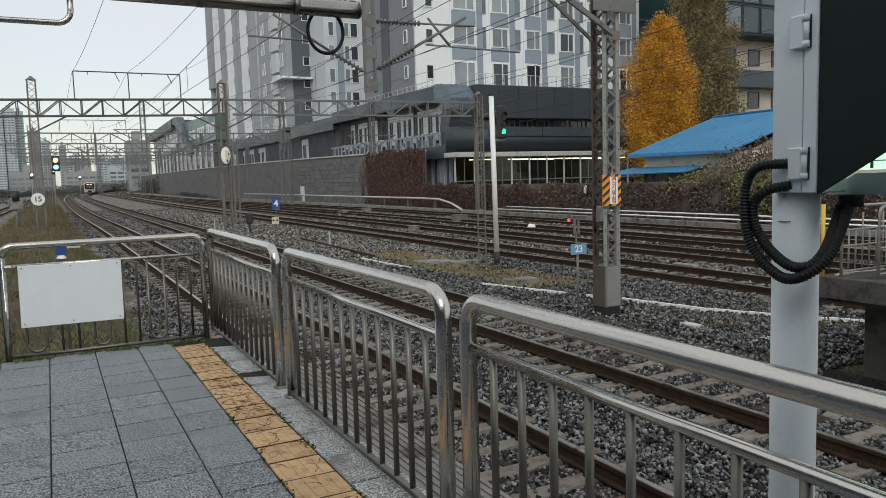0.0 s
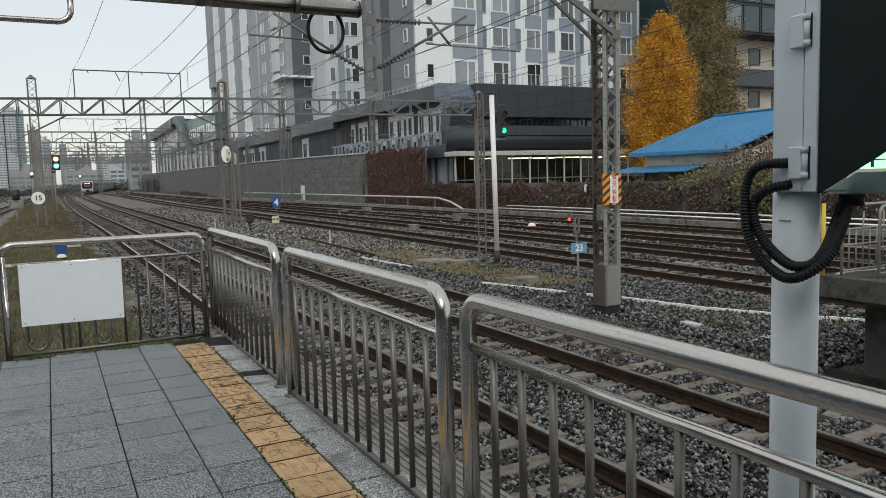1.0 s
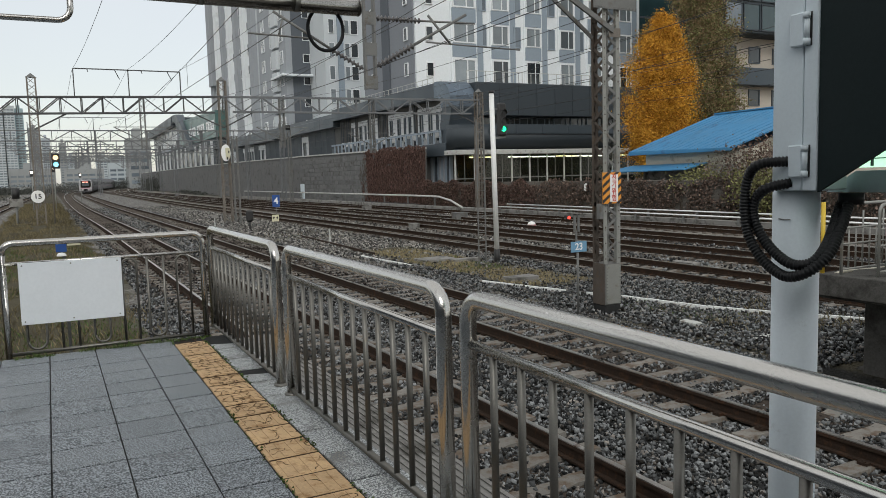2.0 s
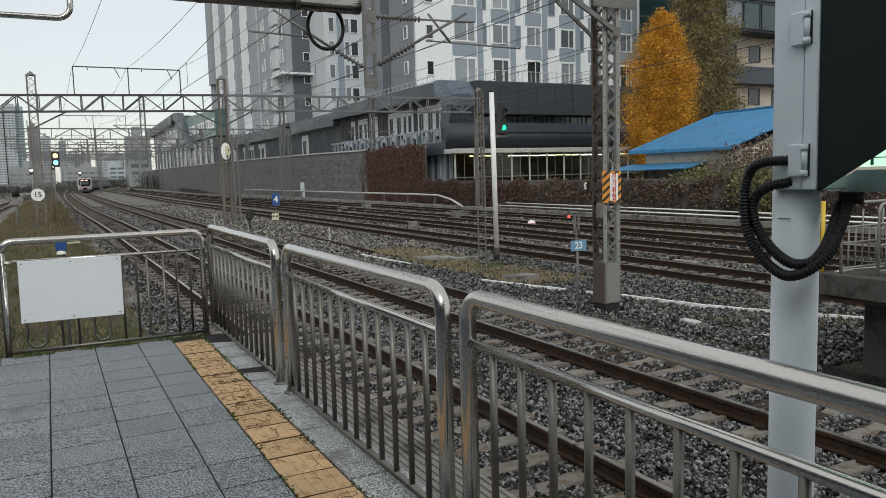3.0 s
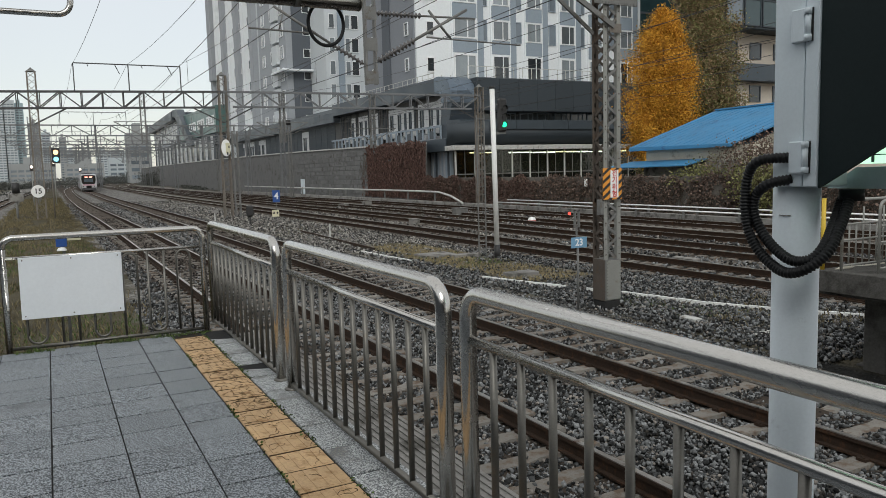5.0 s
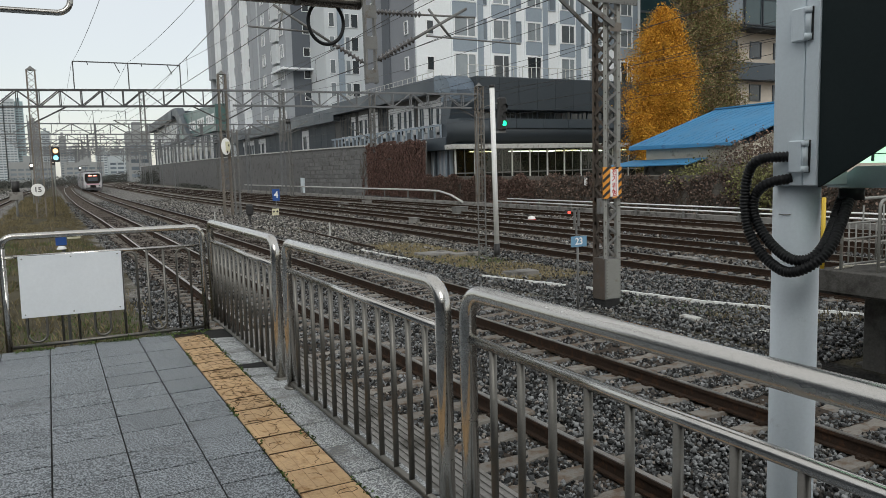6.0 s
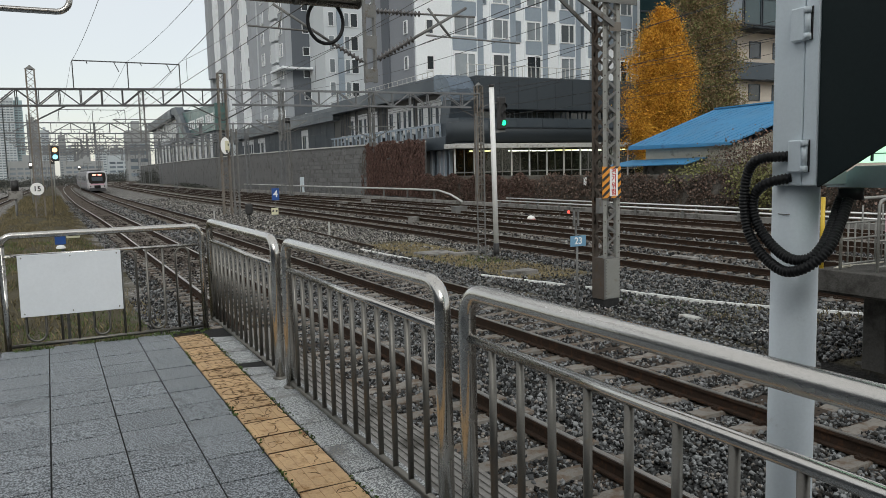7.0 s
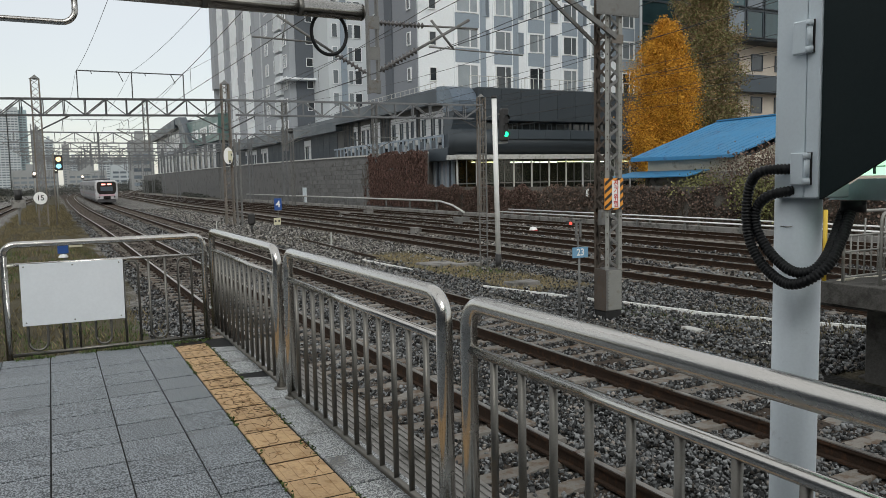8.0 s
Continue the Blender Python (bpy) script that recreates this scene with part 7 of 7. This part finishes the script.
def make_bushes():
    r = random.Random(12)
    rng = np.random.default_rng(12)
    for x, y, h, w, lab, m in ((32.4, 27.6, 3.4, 1.5, "bare thorny bush over the low wall", ivy_brown), (32.2, 25.2, 3.8, 1.6, "bare thorny bush over the low wall", ivy_brown), (32.3, 30.5, 2.0, 1.1, "olive shrub at the wall top", leaf_olive), (30.6, 25.6, 2.0, 1.3, "olive shrub at the wall foot", leaf_olive)):
        t = thing("bare_bush", (x, y, -0.9), lab, "bush", "bushes by the wall")
        twigs = Geo()
        tips = []
        for _ in range(110):
            a = r.uniform(0, 6.28)
            p = [Vector((x, y, -1.2))]
            d = Vector((0.35 * math.cos(a), 0.35 * math.sin(a), 1.0)).normalized()
            for k in range(6):
                d = (d + Vector((r.uniform(-0.35, 0.35), r.uniform(-0.35, 0.35), r.uniform(-0.1, 0.25)))).normalized()
                p.append(p[-1] + d * (h + 1.4) / 6 * r.uniform(0.5, 1.05))
            twigs.tube(p, [0.022, 0.018, 0.014, 0.011, 0.009, 0.007, 0.005], 4, True)
            tips += p[2:]
        tagged(part("twig_mass", twigs, bark_m, t), "bare brown twigs", kind="stuff")
        n = 3200
        c = np.array([tips[i] for i in rng.integers(0, len(tips), n)]) + rng.normal(0, 0.22, (n, 3))
        spread("leaves", c, [(-1, -0.6, 0), (1, -0.6, 0.1), (0.7, 0.9, 0.3), (-0.7, 0.8, 0)], [(0, 1, 2, 3)], rng.uniform(0.03, 0.065, (n, 1)) * np.ones((1, 3)), random_turns(rng, n), m, "", "", t, "foliage")
    # brush at the far bend
    spots = ((-26, 120, 12, 1.6, 5000), (-24, 180, 14, 1.8, 6000), (29.6, 262, 2.5, 5.5, 3500), (-12, 262, 16, 2.2, 8000), (22, 345, 26, 4.0, 12000), (28.9, 178, 0.7, 0.9, 900), (-45, 220, 18, 4.5, 6000))
    cs, sz = [], []
    for x, y, w, h, n in spots:
        px, py = x + rng.normal(0, 0.55, n) * w, y + rng.normal(0, 5 if w > 3 else 9, n)
        lump = np.array([0.55 + 0.9 * abs(noise.noise((a * 0.12, b * 0.06, 2.0))) for a, b in zip(px, py)])
        z0 = np.array([ground_z(a, b) for a, b in zip(px, py)])
        cs.append(np.stack([px, py, z0 + rng.uniform(0, 1, n) ** 1.2 * h * lump], 1))
        sz.append(rng.uniform(0.08, 0.2, (n, 1)) * np.ones((1, 3)))
    c, z = np.concatenate(cs), np.concatenate(sz)
    spread("far_brush", c, [(-1, -0.6, 0), (1, -0.6, 0.1), (0.7, 0.9, 0.3), (-0.7, 0.8, 0)], [(0, 1, 2, 3)], z, random_turns(rng, len(c)), brush_m, "dull dark brush along the far bend", "brush", name="far_brush")


make_bushes()


# ---- the train ----
train_glass = mat("blue_grey_windscreen", (0.06, 0.085, 0.11), 0.08, 0, 0.15, 1.5, 0, spec=0.8)
CAR, SPEED, FRONT0 = 20.0, 16.3, 256.5
CARS = []


def section(y, inset, z0=0.95, z1=3.55, half=1.6):
    """A ring of the car's cross-section at y (0 at the nose, back along +y)."""
    h = half - inset
    return [(-h * 0.93, y, z0), (-h, y, z0 + 0.35), (-h, y, z1 - 0.75), (-h * 0.94, y, z1 - 0.2), (-h * 0.72, y, z1), (h * 0.72, y, z1), (h * 0.94, y, z1 - 0.2), (h, y, z1 - 0.75), (h, y, z0 + 0.35), (h * 0.93, y, z0)]


def make_car(k):
    lead = k == 0
    t = thing("train_car", (0, 0, 0), "white commuter train car with black front mask and red destination lights" if lead else "commuter train car in steel grey darkened for shade, with dark side windows", "train car", "cars of the train")
    rings = ([section(0.9, 0.0, 0.45, 3.62)] if lead else [section(0.25, 0.0, 0.45, 3.62)]) + [section(CAR - 0.3, 0.0, 0.45, 3.62)]
    vs = [p for r in rings for p in r]
    n = 10
    fs = [(i * n + j, i * n + (j + 1) % n, (i + 1) * n + (j + 1) % n, (i + 1) * n + j) for i in range(len(rings) - 1) for j in range(n)] + [tuple(range(n)), tuple(range(len(vs) - 1, len(vs) - n - 1, -1))]
    part("body", Geo().add(vs, fs), train_side_shaded, t)
    if lead:
        cab = [section(0.0, 0.08, 0.75, 3.4), section(0.25, 0.03, 0.55, 3.55), section(0.895, 0.0, 0.45, 3.62)]
        cv = [p for r in cab for p in r]
        cf = [(i * n + j, i * n + (j + 1) % n, (i + 1) * n + (j + 1) % n, (i + 1) * n + j) for i in range(2) for j in range(n)] + [tuple(range(n)), tuple(range(3 * n - 1, 2 * n - 1, -1))]
        part("cab_shell", Geo().add(cv, cf), train_white, t, "white rounded cab shell")
    part("underframe", Geo().box(-1.3, 1.3, 0.7, CAR - 0.5, 0.22, 0.6, 0.05), train_grey, t)
    for y in (3.2, CAR - 4.0):
        for dy in (-1.0, 1.0):
            for x in (-0.75, 0.75):
                part("wheel", Geo().tube([(x - 0.06, y + dy, 0.43), (x + 0.06, y + dy, 0.43)], 0.43, 16), train_grey, t)
        part("bogie_frame", Geo().box(-1.1, 1.1, y - 1.5, y + 1.5, 0.35, 0.62, 0.05), train_grey, t)
    for s in (-1, 1):
        for i in range(6):
            y = 2.6 + 2.9 * i
            part("side_window", Geo().box(s * 1.597 - 0.015, s * 1.597 + 0.015, y, y + 1.5, 1.95, 2.75, 0.01), win_dark, t)
            part("side_door", Geo().box(s * 1.6 - 0.012, s * 1.6 + 0.012, y + 1.6, y + 2.75, 0.75, 2.85, 0.005), train_side_shaded, t)
        part("colour_band", Geo().box(s * 1.599 - 0.012, s * 1.599 + 0.012, 1.2, CAR - 0.5, 1.25, 1.45), train_band_shaded, t)
    part("roof_unit", Geo().box(-0.9, 0.9, 5, 8.5, 3.58, 3.85, 0.08).box(-0.9, 0.9, 12, 15.5, 3.58, 3.85, 0.08), train_grey, t)
    if lead:
        f = part("front_mask", Geo().prism([(-1.28, -0.03, 1.75), (-1.38, -0.03, 2.4), (-1.3, -0.03, 3.22), (-1.0, -0.03, 3.36), (1.0, -0.03, 3.36), (1.3, -0.03, 3.22), (1.38, -0.03, 2.4), (1.28, -0.03, 1.75), (1.0, -0.03, 1.45), (-1.0, -0.03, 1.45)], (0, 0.08, 0)), train_dark, t, "glossy black front mask")
        part("windscreen", Geo().box(-0.85, 0.85, -0.045, -0.032, 1.95, 2.62, 0.004), train_glass, f)
        for x in (-0.42, 0.42):
            part("destination_sign", Geo().box(x - 0.28, x + 0.28, -0.046, -0.032, 2.84, 3.06), lamp_red, f, "lit red destination light")
        part("pink_chin", Geo().box(-1.1, 1.1, -0.04, 0.02, 1.2, 1.46, 0.02), train_pink, t)
        part("coupler_cover", Geo().box(-0.5, 0.5, -0.12, 0.02, 0.72, 1.18, 0.04), train_dark, t)
        for x in (-1.08, 1.08):
            part("headlight", Geo().tube([(x, 0.0, 1.02), (x, -0.045, 1.02)], 0.11, 12), train_dark, t)
        part("pilot", Geo().box(-1.25, 1.25, 0.05, 0.5, 0.2, 0.8, 0.06), train_grey, t)
    part("pantograph", Geo().beam((0, 10, 3.85), (0, 11.2, 4.5), 0.05).beam((0, 11.2, 4.5), (0, 10.2, 5.2), 0.05).beam((-0.8, 10.2, 5.22), (0.8, 10.2, 5.22), 0.06), train_grey, t) if k % 2 else None
    CARS.append(t)


for number in range(6):
    make_car(number)


# ---- what moves: the train runs in on the second track ----
def motions():
    for k, car in enumerate(CARS):
        rows = []
        for i in range(17):
            t = 0.5 * i
            front = FRONT0 - SPEED * t + k * CAR
            a, b = front + 3.0, front + CAR - 4.0
            xa, xb = centre("T2", a), centre("T2", b)
            turn = math.degrees(math.atan2(-(xb - xa), b - a))
            x, y = centre("T2", front) , front
            rows.append((t, pose(xa - (xb - xa) / (b - a) * 3.0, y, RAIL + rise(front + 5), math.degrees(math.atan2(rise(b) - rise(a), b - a)), 0, turn)))
        walk(car, rows)


motions()
